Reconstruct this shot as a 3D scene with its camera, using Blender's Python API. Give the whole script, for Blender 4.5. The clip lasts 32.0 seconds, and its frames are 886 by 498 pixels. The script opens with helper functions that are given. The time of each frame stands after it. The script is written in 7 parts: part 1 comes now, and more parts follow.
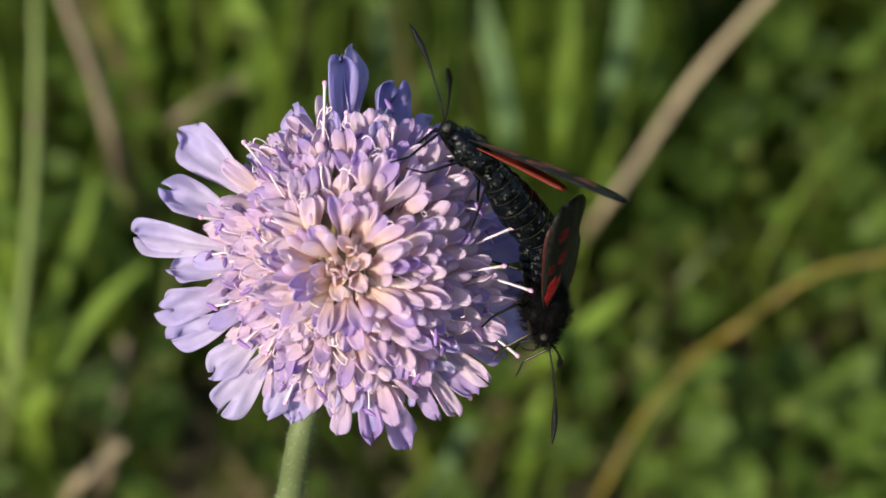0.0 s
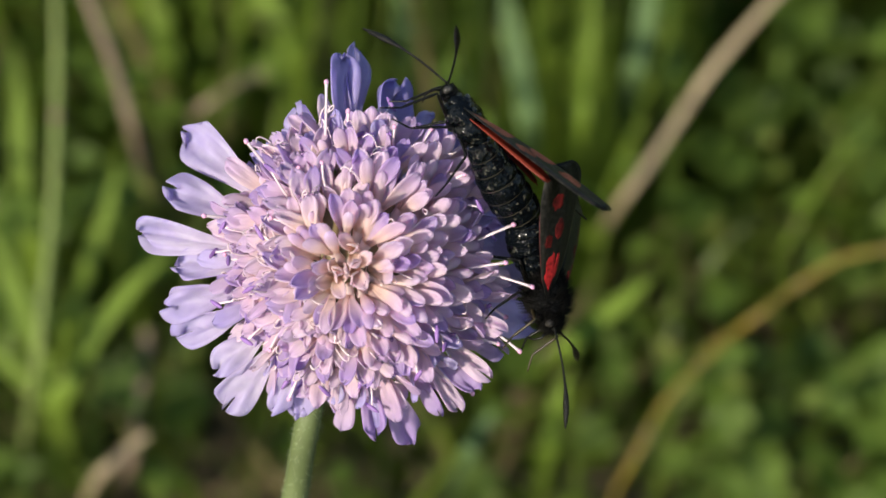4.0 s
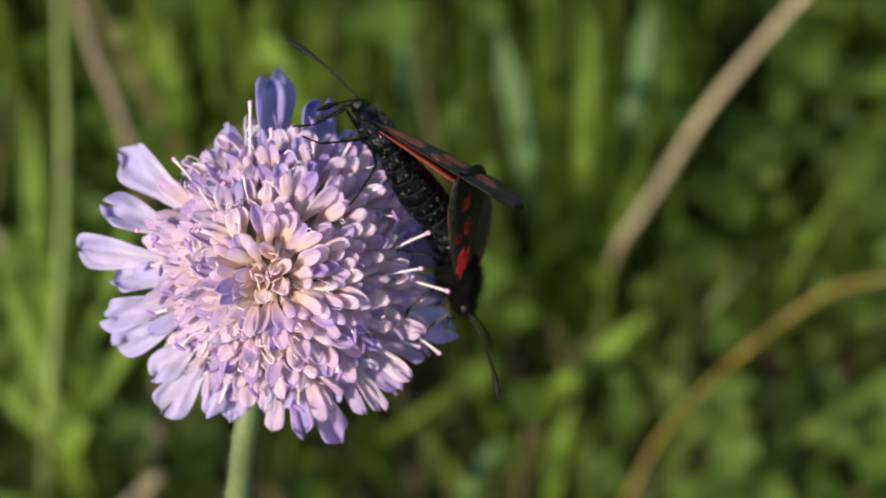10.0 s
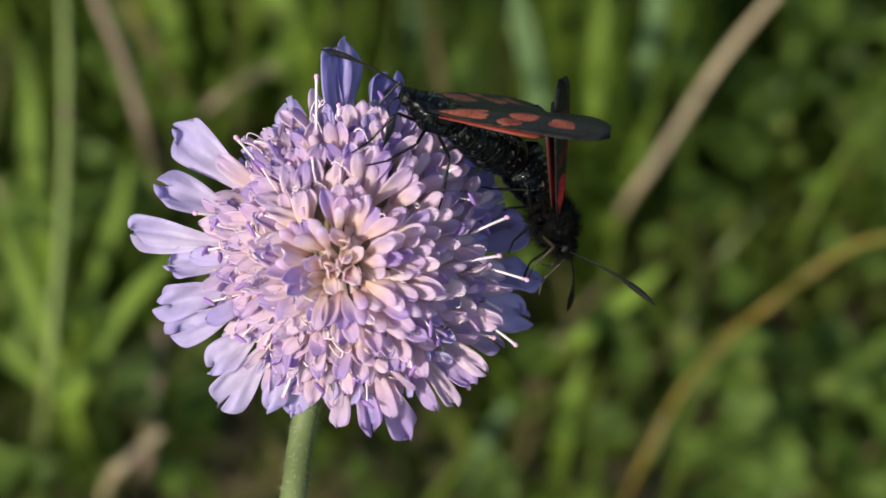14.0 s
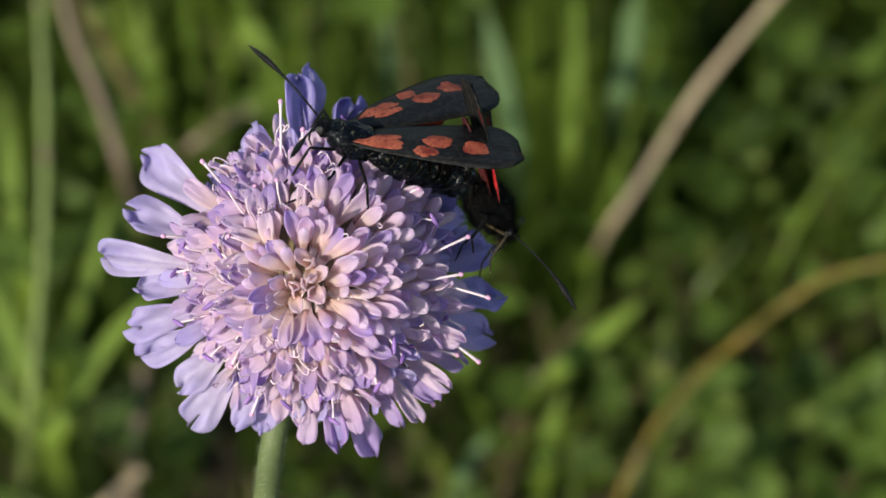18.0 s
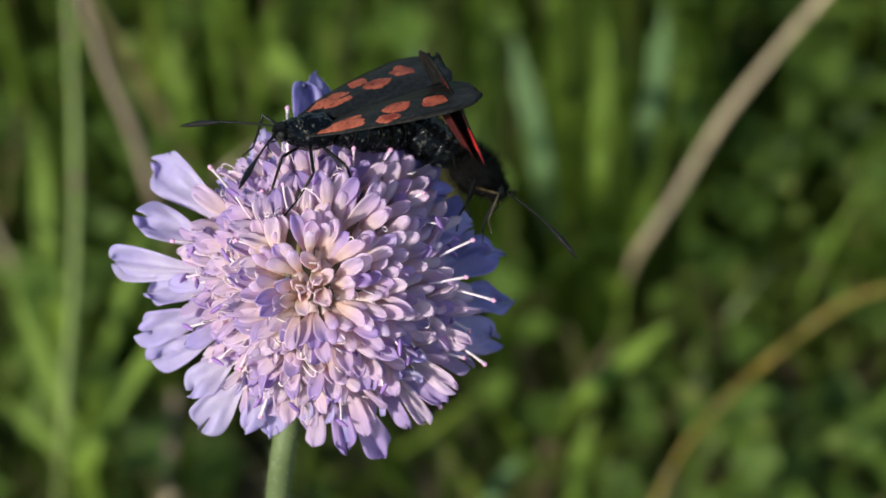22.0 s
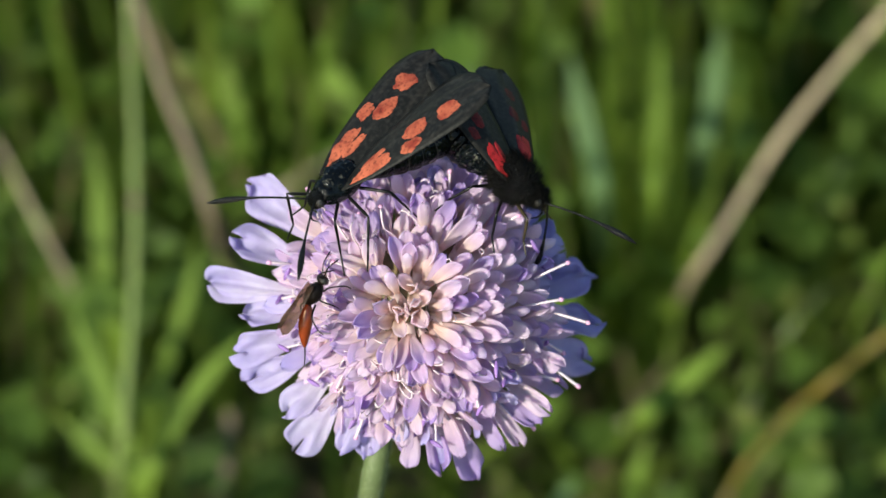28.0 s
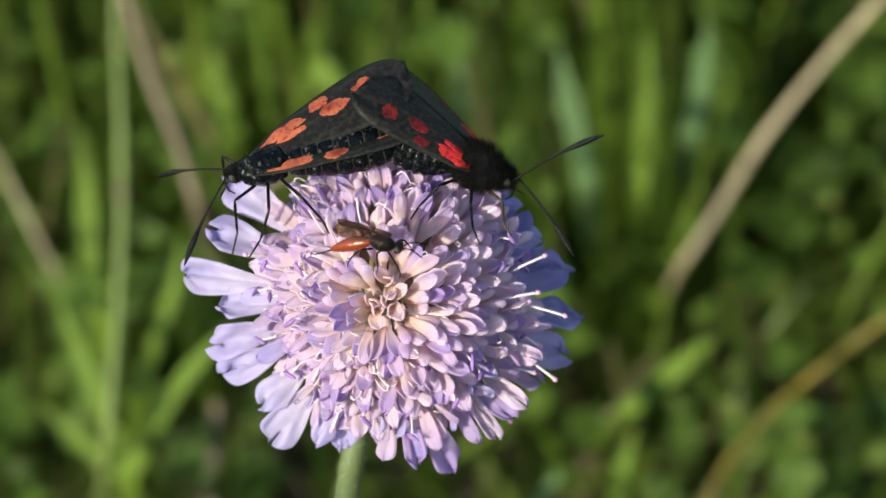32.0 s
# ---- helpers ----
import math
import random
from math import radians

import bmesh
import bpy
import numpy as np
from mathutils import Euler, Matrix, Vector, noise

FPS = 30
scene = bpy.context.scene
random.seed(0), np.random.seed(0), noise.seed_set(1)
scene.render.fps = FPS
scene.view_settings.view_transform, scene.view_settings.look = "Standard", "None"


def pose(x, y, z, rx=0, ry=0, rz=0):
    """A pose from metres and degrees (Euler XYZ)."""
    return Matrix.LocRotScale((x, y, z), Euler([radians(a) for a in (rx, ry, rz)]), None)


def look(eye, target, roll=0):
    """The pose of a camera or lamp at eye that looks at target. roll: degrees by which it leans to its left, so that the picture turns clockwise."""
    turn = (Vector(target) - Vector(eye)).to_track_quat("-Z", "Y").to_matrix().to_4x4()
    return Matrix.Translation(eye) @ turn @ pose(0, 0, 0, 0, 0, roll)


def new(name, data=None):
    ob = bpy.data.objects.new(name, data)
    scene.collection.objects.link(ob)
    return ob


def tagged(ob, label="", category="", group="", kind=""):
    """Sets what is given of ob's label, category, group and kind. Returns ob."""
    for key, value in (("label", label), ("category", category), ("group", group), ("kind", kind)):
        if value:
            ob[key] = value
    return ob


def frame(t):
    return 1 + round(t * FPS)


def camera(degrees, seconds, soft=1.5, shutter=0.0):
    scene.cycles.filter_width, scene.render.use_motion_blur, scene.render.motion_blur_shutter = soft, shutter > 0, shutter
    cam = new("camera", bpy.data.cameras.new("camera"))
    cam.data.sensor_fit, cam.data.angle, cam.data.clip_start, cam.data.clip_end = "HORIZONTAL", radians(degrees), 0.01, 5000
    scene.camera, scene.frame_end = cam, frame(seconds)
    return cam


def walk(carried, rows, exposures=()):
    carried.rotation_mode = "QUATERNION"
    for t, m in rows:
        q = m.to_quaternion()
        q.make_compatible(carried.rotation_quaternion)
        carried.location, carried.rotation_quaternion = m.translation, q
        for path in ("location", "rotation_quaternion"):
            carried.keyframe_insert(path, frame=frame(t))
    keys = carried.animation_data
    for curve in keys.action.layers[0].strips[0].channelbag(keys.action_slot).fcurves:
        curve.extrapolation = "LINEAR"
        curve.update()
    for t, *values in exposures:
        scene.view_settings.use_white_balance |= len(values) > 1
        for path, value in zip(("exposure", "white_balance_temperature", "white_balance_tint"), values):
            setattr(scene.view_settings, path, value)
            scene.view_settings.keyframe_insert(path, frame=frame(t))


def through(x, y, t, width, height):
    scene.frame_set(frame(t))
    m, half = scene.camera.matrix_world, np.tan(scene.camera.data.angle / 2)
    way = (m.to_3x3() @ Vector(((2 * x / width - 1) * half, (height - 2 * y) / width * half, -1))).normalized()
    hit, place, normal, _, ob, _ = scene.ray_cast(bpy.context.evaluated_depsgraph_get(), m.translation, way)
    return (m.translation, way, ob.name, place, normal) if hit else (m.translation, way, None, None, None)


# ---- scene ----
# View space V: x to the right, y up and z towards the viewer, at a flower head 0.35 m above the ground
V = pose(0, 0, 0.35, 45, 0, 0)
MM = 0.001
cam = camera(20, 32.0, soft=1.6)
cam.data.dof.use_dof = True
cam.data.dof.focus_distance = 0.2005
cam.data.dof.aperture_fstop = 33.0
cam.data.dof.aperture_blades = 0
EXPOSURES = [(0.0, 0.36, 6850, 8), (6.0, 0.33, 6850, 8), (8.0, 0.30, 6850, 8), (10.0, 0.43, 6900, 6), (12.0, 0.35, 6800, 7), (13.5, 0.32, 6700, 8), (17.0, 0.20, 6600, 8),
             (21.0, 0.25, 6350, 6), (25.0, 0.33, 6300, 2), (27.5, 0.45, 6400, -1), (32.0, 0.53, 6650, -1)]
walk(cam, [
    (0.0, V @ pose(-0.00448, -0.00056, 0.19762, -0.355, -0.908, 0.986)),
    (0.5, V @ pose(-0.00514, 0.00168, 0.19757, -0.425, -0.922, 0.977)),
    (1.0, V @ pose(-0.00587, 0.00108, 0.19647, -0.589, -0.950, 1.034)),
    (1.5, V @ pose(-0.00485, 0.00056, 0.19657, -0.693, -1.317, 0.883)),
    (2.0, V @ pose(-0.00221, -0.00070, 0.19852, -0.547, -0.810, 0.633)),
    (2.5, V @ pose(-0.00202, 0.00010, 0.19926, -0.205, -0.457, 0.853)),
    (4.5, V @ pose(-0.00207, 0.00074, 0.19891, -0.781, -0.048, 0.677)),
    (5.0, V @ pose(-0.00326, 0.00153, 0.19884, -0.662, 0.101, 0.721)),
    (5.5, V @ pose(-0.00228, 0.00195, 0.19839, -0.593, 0.142, 0.605)),
    (6.0, V @ pose(-0.00000, 0.00000, 0.20000, 0.000, -0.000, 0.000)),
    (6.5, V @ pose(-0.00144, -0.00048, 0.20250, 0.259, 0.411, 0.349)),
    (7.0, V @ pose(-0.00252, -0.00028, 0.20366, 0.518, 0.077, 0.624)),
    (7.5, V @ pose(0.00024, 0.00055, 0.20092, 0.031, -0.060, 0.517)),
    (8.0, V @ pose(0.00239, 0.00187, 0.20078, -0.330, 0.055, 0.368)),
    (8.5, V @ pose(0.00449, 0.00048, 0.20259, -0.296, 0.071, 0.367)),
    (9.0, V @ pose(0.00719, -0.00328, 0.20730, 0.295, -0.216, -0.267)),
    (9.5, V @ pose(0.01014, -0.00479, 0.21056, 0.928, 0.338, -0.608)),
    (10.0, V @ pose(0.00934, -0.00414, 0.21171, 0.739, 1.070, -0.524)),
    (10.5, V @ pose(0.00614, 0.00096, 0.20670, 0.368, 0.558, -0.126)),
    (11.0, V @ pose(0.00151, 0.00233, 0.20400, -0.704, 0.195, -0.393)),
    (11.5, V @ pose(-0.00044, 0.00149, 0.20356, -0.702, -0.212, -0.374)),
    (12.0, V @ pose(-0.00206, 0.00197, 0.20144, -0.900, -0.718, -0.194)),
    (12.5, V @ pose(-0.00036, 0.00033, 0.20067, -0.956, -0.082, -0.552)),
    (13.0, V @ pose(0.00076, 0.00112, 0.20018, -0.711, 0.180, -0.054)),
    (13.5, V @ pose(0.00119, 0.00063, 0.19926, -0.787, 0.434, -0.057)),
    (15.5, V @ pose(-0.00377, 0.00289, 0.19426, -1.038, -0.136, -0.580)),
    (16.0, V @ pose(-0.00286, 0.00206, 0.19658, -1.024, -0.278, -0.549)),
    (16.5, V @ pose(-0.00112, 0.00016, 0.19880, -0.897, -0.427, -0.736)),
    (17.0, V @ pose(-0.00053, -0.00053, 0.20041, -0.431, -0.491, -0.525)),
    (17.5, V @ pose(0.00378, -0.00203, 0.20221, -0.178, -0.165, -0.849)),
    (18.0, V @ pose(0.00231, -0.00157, 0.20246, 0.180, 0.057, -0.797)),
    (18.5, V @ pose(0.00040, -0.00194, 0.20119, 0.141, 0.066, -0.789)),
    (19.0, V @ pose(0.00029, -0.00145, 0.20113, 0.256, -0.009, -0.576)),
    (19.5, V @ pose(0.00480, -0.00206, 0.20117, 0.564, 0.370, -1.022)),
    (20.0, V @ pose(0.00779, -0.00248, 0.20087, 0.788, 0.709, -1.380)),
    (20.5, V @ pose(0.00627, -0.00220, 0.20095, 1.002, 1.118, -1.882)),
    (21.0, V @ pose(0.00326, -0.00240, 0.20242, 1.051, 0.918, -1.426)),
    (21.5, V @ pose(0.00280, -0.00363, 0.20498, 0.974, 0.998, -1.028)),
    (22.0, V @ pose(0.00544, -0.00440, 0.20496, 1.022, 1.065, -1.160)),
    (22.5, V @ pose(0.00560, -0.00303, 0.20377, 1.012, 1.140, -1.397)),
    (23.0, V @ pose(0.00431, -0.00346, 0.20320, 1.053, 0.473, -1.236)),
    (23.5, V @ pose(0.00494, -0.00364, 0.20292, 0.869, 0.429, -1.149)),
    (24.0, V @ pose(0.00362, -0.00402, 0.20370, 1.205, 1.254, -1.314)),
    (24.5, V @ pose(0.00377, -0.00323, 0.20431, 1.146, 1.431, -0.508)),
    (25.0, V @ pose(0.00180, -0.00450, 0.20454, 1.438, 1.597, -0.638)),
    (25.5, V @ pose(0.00095, -0.00438, 0.20432, 1.307, 1.678, -0.622)),
    (27.5, V @ pose(0.00185, -0.00381, 0.20560, 1.624, 1.740, -1.074)),
    (28.0, V @ pose(0.00035, -0.00416, 0.20606, 1.491, 1.813, -0.944)),
    (28.5, V @ pose(0.00082, -0.00386, 0.20697, 1.556, 1.701, -0.802)),
    (29.0, V @ pose(0.00179, -0.00332, 0.20673, 1.609, 2.107, -0.603)),
    (29.5, V @ pose(0.00308, -0.00393, 0.20770, 1.865, 2.153, -0.809)),
    (30.0, V @ pose(0.00193, -0.00343, 0.20649, 1.556, 1.813, -0.917)),
    (30.5, V @ pose(0.00198, -0.00501, 0.20718, 1.544, 1.711, -1.118)),
    (31.0, V @ pose(0.00214, -0.00429, 0.20602, 1.463, 1.872, -1.048)),
    (31.5, V @ pose(0.00303, -0.00446, 0.20488, 1.583, 1.715, -1.229)),
    (32.0, V @ pose(0.00165, -0.00403, 0.20554, 1.288, 1.643, -0.770)),
], EXPOSURES)

# ---- light ----
SUN_WAY = V.to_3x3() @ Vector((-0.59, -0.12, 0.80)).normalized()
world = bpy.data.worlds.new("sky")
scene.world = world
world.use_nodes = True
wn = world.node_tree
sky = wn.nodes.new("ShaderNodeTexSky")
sky.sky_type = "NISHITA"
sky.sun_disc = False
sky.sun_elevation = math.asin(SUN_WAY.z)
sky.sun_rotation = math.atan2(SUN_WAY.x, SUN_WAY.y)
wn.links.new(sky.outputs[0], wn.nodes["Background"].inputs[0])
wn.nodes["Background"].inputs[1].default_value = 0.15
sun = new("sun", bpy.data.lights.new("sun", "SUN"))
sun.data.energy = 4.6
sun.data.angle = radians(0.5)
sun.data.color = (1.0, 0.93, 0.81)
sun.matrix_world = look(SUN_WAY * 3, (0, 0, 0))


# ---- materials ----
def material(name):
    m = bpy.data.materials.new(name)
    m.use_nodes = True
    return m, m.node_tree, m.node_tree.nodes["Principled BSDF"]


def node(t, kind, **values):
    n = t.nodes.new(kind)
    for key, value in values.items():
        n.inputs[key.replace("_", " ")].default_value = value
    return n


def ramp(t, fac, stops):
    r = t.nodes.new("ShaderNodeValToRGB")
    while len(r.color_ramp.elements) < len(stops):
        r.color_ramp.elements.new(0.5)
    for e, (p, c) in zip(r.color_ramp.elements, stops):
        e.position, e.color = p, (*c, 1)
    t.links.new(fac, r.inputs[0])
    return r.outputs[0]


def mixed(t, fac, a, b, way="MIX"):
    m = t.nodes.new("ShaderNodeMix")
    m.data_type, m.blend_type = "RGBA", way
    for i, v in ((0, fac), (6, a), (7, b)):
        if isinstance(v, (int, float)):
            m.inputs[i].default_value = v
        elif isinstance(v, tuple):
            m.inputs[i].default_value = (*v, 1)
        else:
            t.links.new(v, m.inputs[i])
    return m.outputs[2]


def noise_out(t, scale, detail=4.0, space="Object"):
    c = t.nodes.new("ShaderNodeTexCoord")
    n = node(t, "ShaderNodeTexNoise", Scale=scale, Detail=detail)
    t.links.new(c.outputs[space], n.inputs["Vector"])
    return n.outputs["Fac"]


def bumped(t, b, height, strength, distance):
    n = node(t, "ShaderNodeBump", Strength=strength, Distance=distance)
    t.links.new(height, n.inputs["Height"])
    t.links.new(n.outputs[0], b.inputs["Normal"])


def through_light(t, b, colour, share):
    """Adds the light that passes through a thin leaf or petal."""
    tr = t.nodes.new("ShaderNodeBsdfTranslucent")
    if isinstance(colour, tuple):
        tr.inputs[0].default_value = (*colour, 1)
    else:
        t.links.new(colour, tr.inputs[0])
    mx = t.nodes.new("ShaderNodeMixShader")
    mx.inputs[0].default_value = share
    t.links.new(b.outputs[0], mx.inputs[1])
    t.links.new(tr.outputs[0], mx.inputs[2])
    t.links.new(mx.outputs[0], t.nodes["Material Output"].inputs[0])


def petal_material(name, base, middle, tip, alt):
    """Petal: colour runs from claw to tip, with veins and a tint of its own per petal."""
    m, t, b = material(name)
    c = t.nodes.new("ShaderNodeTexCoord")
    sep = t.nodes.new("ShaderNodeSeparateXYZ")
    t.links.new(c.outputs["Generated"], sep.inputs[0])
    run = ramp(t, sep.outputs[0], ((0.0, base), (0.5, middle), (1.0, tip)))
    info = t.nodes.new("ShaderNodeObjectInfo")
    own = mixed(t, info.outputs["Random"], run, alt, "MULTIPLY")
    spots = noise_out(t, 900, 5)
    col = mixed(t, 0.34, own, ramp(t, spots, ((0.3, (0.62, 0.50, 0.78)), (0.7, (1, 1, 1)))), "MULTIPLY")
    wave = node(t, "ShaderNodeTexWave", Scale=1.9, Distortion=5.0, Detail=3.0)
    wave.bands_direction = "Y"
    t.links.new(c.outputs["Generated"], wave.inputs["Vector"])
    t.links.new(col, b.inputs["Base Color"])
    b.inputs["Roughness"].default_value = 0.5
    b.inputs["Sheen Weight"].default_value = 0.15
    bumped(t, b, mixed(t, 0.5, wave.outputs["Fac"], noise_out(t, 900, 4)), 0.22, 0.00010)
    through_light(t, b, col, 0.66)
    return m


PETAL_IN = petal_material("petal_inner", (0.96, 0.80, 0.58), (0.96, 0.84, 0.78), (0.86, 0.73, 0.89), (0.97, 0.91, 0.98))
PETAL_MID = petal_material("petal_middle", (0.94, 0.75, 0.60), (0.90, 0.76, 0.79), (0.76, 0.63, 0.85), (0.96, 0.89, 0.98))
PETAL_VIOLET = petal_material("petal_violet", (0.80, 0.68, 0.80), (0.67, 0.60, 0.84), (0.57, 0.52, 0.83), (0.90, 0.90, 1.0))
PETAL_CREAM = petal_material("petal_bud", (0.92, 0.78, 0.54), (0.96, 0.84, 0.74), (0.93, 0.80, 0.84), (0.94, 0.87, 0.95))
PETAL_LILAC = petal_material("petal_lilac", (0.92, 0.76, 0.68), (0.80, 0.66, 0.79), (0.63, 0.51, 0.81), (0.90, 0.82, 0.98))
PETAL_OUT = petal_material("petal_outer", (0.84, 0.70, 0.79), (0.82, 0.75, 0.88), (0.66, 0.60, 0.86), (0.92, 0.90, 1.0))


def plain(name, colour, rough, scale, dark=0.6, metal=0.0, bump=0.2, depth=0.0001, random_tint=None, through=None, spec=0.5):
    """A surface with two scales of variation in tone, and relief."""
    m, t, b = material(name)
    big, fine = noise_out(t, scale, 3), noise_out(t, scale * 7, 6)
    lo = tuple(v * dark for v in colour)
    col = mixed(t, fine, ramp(t, big, ((0.3, lo), (0.7, colour))), tuple(min(1, v * 1.25) for v in colour), "MIX")
    col = mixed(t, 0.45, ramp(t, big, ((0.3, lo), (0.7, colour))), col)
    if random_tint:
        g = t.nodes.new("ShaderNodeNewGeometry")
        col = mixed(t, 0.85, col, ramp(t, g.outputs["Random Per Island"], random_tint))
    t.links.new(col, b.inputs["Base Color"])
    b.inputs["Roughness"].default_value = rough
    b.inputs["Metallic"].default_value = metal
    b.inputs["Specular IOR Level"].default_value = spec
    bumped(t, b, fine, bump, depth)
    if through:
        through_light(t, b, col, through)
    return m


TUBE = plain("corolla_tube", (0.88, 0.70, 0.70), 0.5, 500, 0.85, through=0.4)
FILAMENT = plain("filament", (0.82, 0.68, 0.74), 0.4, 600, 0.85, through=0.2)
KNOB = plain("stigma", (0.70, 0.36, 0.56), 0.5, 900, 0.7)
ANTHER = plain("anther", (0.27, 0.14, 0.42), 0.5, 900, 0.6)
GREEN_STEM = plain("stem_skin", (0.10, 0.13, 0.05), 0.5, 260, 0.65, bump=0.4)
STEM_HAIR = plain("stem_hair", (0.42, 0.47, 0.30), 0.5, 500, 0.8, through=0.3)
# darkened brown, which paints the shade in the gaps between florets
RECEPTACLE = plain("receptacle", (0.16, 0.12, 0.05), 0.6, 500, 0.6)
GRASS = plain("grass_blade", (0.17, 0.245, 0.035), 0.42, 60, 0.7, through=0.58, random_tint=(
    (0.0, (0.103, 0.167, 0.022)), (0.3, (0.146, 0.227, 0.026)), (0.58, (0.223, 0.308, 0.040)), (0.76, (0.190, 0.252, 0.083)), (0.88, (0.293, 0.207, 0.119)), (1.0, (0.163, 0.101, 0.067))))
HERB = plain("herb_leaf", (0.13, 0.215, 0.035), 0.5, 70, 0.65, through=0.56, spec=0.3, random_tint=(
    (0.0, (0.086, 0.144, 0.023)), (0.5, (0.128, 0.207, 0.031)), (0.85, (0.182, 0.277, 0.048)), (1.0, (0.257, 0.286, 0.068))))
LITTER = plain("dead_blades", (0.20, 0.14, 0.08), 0.7, 80, 0.5, through=0.15, random_tint=(
    (0.0, (0.06, 0.038, 0.02)), (0.5, (0.11, 0.075, 0.038)), (0.8, (0.19, 0.14, 0.075)), (1.0, (0.10, 0.13, 0.025))))
STRAW = plain("dry_straw", (0.42, 0.325, 0.20), 0.6, 40, 0.35, bump=0.4, depth=0.0004)
BROWN_STEM = plain("withered_stem", (0.19, 0.135, 0.088), 0.7, 90, 0.55, bump=0.4, depth=0.0004)
ORANGE_STEM = plain("ripening_stem", (0.23, 0.165, 0.026), 0.55, 40, 0.45, bump=0.3, depth=0.0003)
PALE_BLADE = plain("pale_blade", (0.13, 0.21, 0.075), 0.55, 60, 0.7, through=0.35, spec=0.25)
FRESH_STEM = plain("fresh_stem", (0.18, 0.27, 0.035), 0.6, 60, 0.7, through=0.4, spec=0.25)
LIGHT_STEM = plain("light_stem", (0.27, 0.34, 0.11), 0.6, 60, 0.7, through=0.3, spec=0.25)
CHITIN = plain("black_chitin", (0.0025, 0.0025, 0.0028), 0.18, 700, 0.4, bump=0.9, depth=0.0005, spec=0.16)
FUR = plain("dark_fur", (0.005, 0.0046, 0.004), 0.7, 900, 0.6, spec=0.06)
RING = plain("pale_ring", (0.034, 0.030, 0.022), 0.4, 760, 0.02, spec=0.2)
EYE = plain("compound_eye", (0.03, 0.027, 0.024), 0.2, 3000, 0.6, bump=0.6, spec=0.4)
FEELER = plain("feeler_scales", (0.007, 0.007, 0.0065), 0.3, 1400, 0.4, bump=0.6, depth=0.0002, spec=0.18)
LEG = plain("leg_chitin", (0.006, 0.0055, 0.005), 0.3, 900, 0.5, spec=0.2)
PALE_LEG = plain("yellow_leg", (0.040, 0.029, 0.011), 0.4, 900, 0.5)
HIND = plain("red_hindwing", (0.23, 0.030, 0.015), 0.6, 600, 0.6, through=0.3)
HIND_DARK = plain("dark_red_hindwing", (0.06, 0.007, 0.007), 0.6, 600, 0.5, through=0.2)
WASP_BLACK = plain("wasp_black", (0.008, 0.005, 0.004), 0.3, 900, 0.6, bump=0.5, depth=0.0002, spec=0.15)
WASP_RED = plain("wasp_red", (0.22, 0.036, 0.010), 0.25, 900, 0.7, spec=0.7, through=0.15)


def scale_patch(name, bright, deep):
    """Patch of coloured scales, mottled, with dark scales showing through."""
    m, t, b = material(name)
    big, fine = noise_out(t, 700, 4), noise_out(t, 3600, 5)
    col = ramp(t, big, ((0.32, deep), (0.52, bright), (0.72, tuple(min(1, v * 1.2) for v in bright))))
    col = mixed(t, ramp(t, fine, ((0.34, (0.6, 0.6, 0.6)), (0.50, (0, 0, 0)))), col, tuple(v * 0.25 for v in deep))
    t.links.new(col, b.inputs["Base Color"])
    b.inputs["Roughness"].default_value = 0.6
    b.inputs["Specular IOR Level"].default_value = 0.15
    bumped(t, b, fine, 0.35, 0.00005)
    return m


SPOT = scale_patch("scarlet_scales", (0.35, 0.088, 0.046), (0.18, 0.026, 0.016))
# darker crimson for the male's outer spots: the wing's shade put into the colour
SPOT_SHADED = scale_patch("shaded_crimson_scales", (0.125, 0.009, 0.010), (0.05, 0.004, 0.005))
SPOT_DEEP = scale_patch("crimson_scales", (0.44, 0.021, 0.024), (0.22, 0.008, 0.011))


def wing_material():
    """Forewing: soot-black scales with a faint green gloss and fine veins; grey specks paint in some sheen."""
    m, t, b = material("black_wing_scales")
    fine, big = noise_out(t, 2600, 6), noise_out(t, 260, 3)
    col = mixed(t, big, (0.004, 0.004, 0.004), (0.010, 0.010, 0.0095))
    # grey specks: part of the sunlit sheen, put into the base colour
    col = mixed(t, ramp(t, fine, ((0.45, (0, 0, 0)), (0.7, (1, 1, 1)))), col, (0.022, 0.021, 0.019))
    c = t.nodes.new("ShaderNodeTexCoord")
    veins = node(t, "ShaderNodeTexWave", Scale=190.0, Distortion=2.2, Detail=1.0)
    veins.bands_direction = "Y"
    t.links.new(c.outputs["Object"], veins.inputs["Vector"])
    col = mixed(t, ramp(t, veins.outputs["Fac"], ((0.84, (0, 0, 0)), (0.98, (0.18, 0.18, 0.18)))), col, (0.045, 0.040, 0.034))
    t.links.new(col, b.inputs["Base Color"])
    b.inputs["Roughness"].default_value = 0.5
    b.inputs["Specular IOR Level"].default_value = 0.10
    bumped(t, b, fine, 0.5, 0.00005)
    return m


WING = wing_material()


def abdomen_material():
    """Blue-black abdomen with loose pale scales and a wet gloss."""
    m, t, b = material("blue_black_abdomen")
    fine, big = noise_out(t, 2200, 5), noise_out(t, 420, 3)
    col = mixed(t, big, (0.0015, 0.0016, 0.002), (0.003, 0.005, 0.007))
    col = mixed(t, ramp(t, fine, ((0.60, (0, 0, 0)), (0.70, (1, 1, 1)))), col, (0.075, 0.072, 0.058))
    t.links.new(col, b.inputs["Base Color"])
    b.inputs["Roughness"].default_value = 0.11
    b.inputs["Specular IOR Level"].default_value = 0.15
    lumps = noise_out(t, 1100, 3)
    bumped(t, b, lumps, 0.8, 0.0005)
    return m


BLUE_CHITIN = abdomen_material()


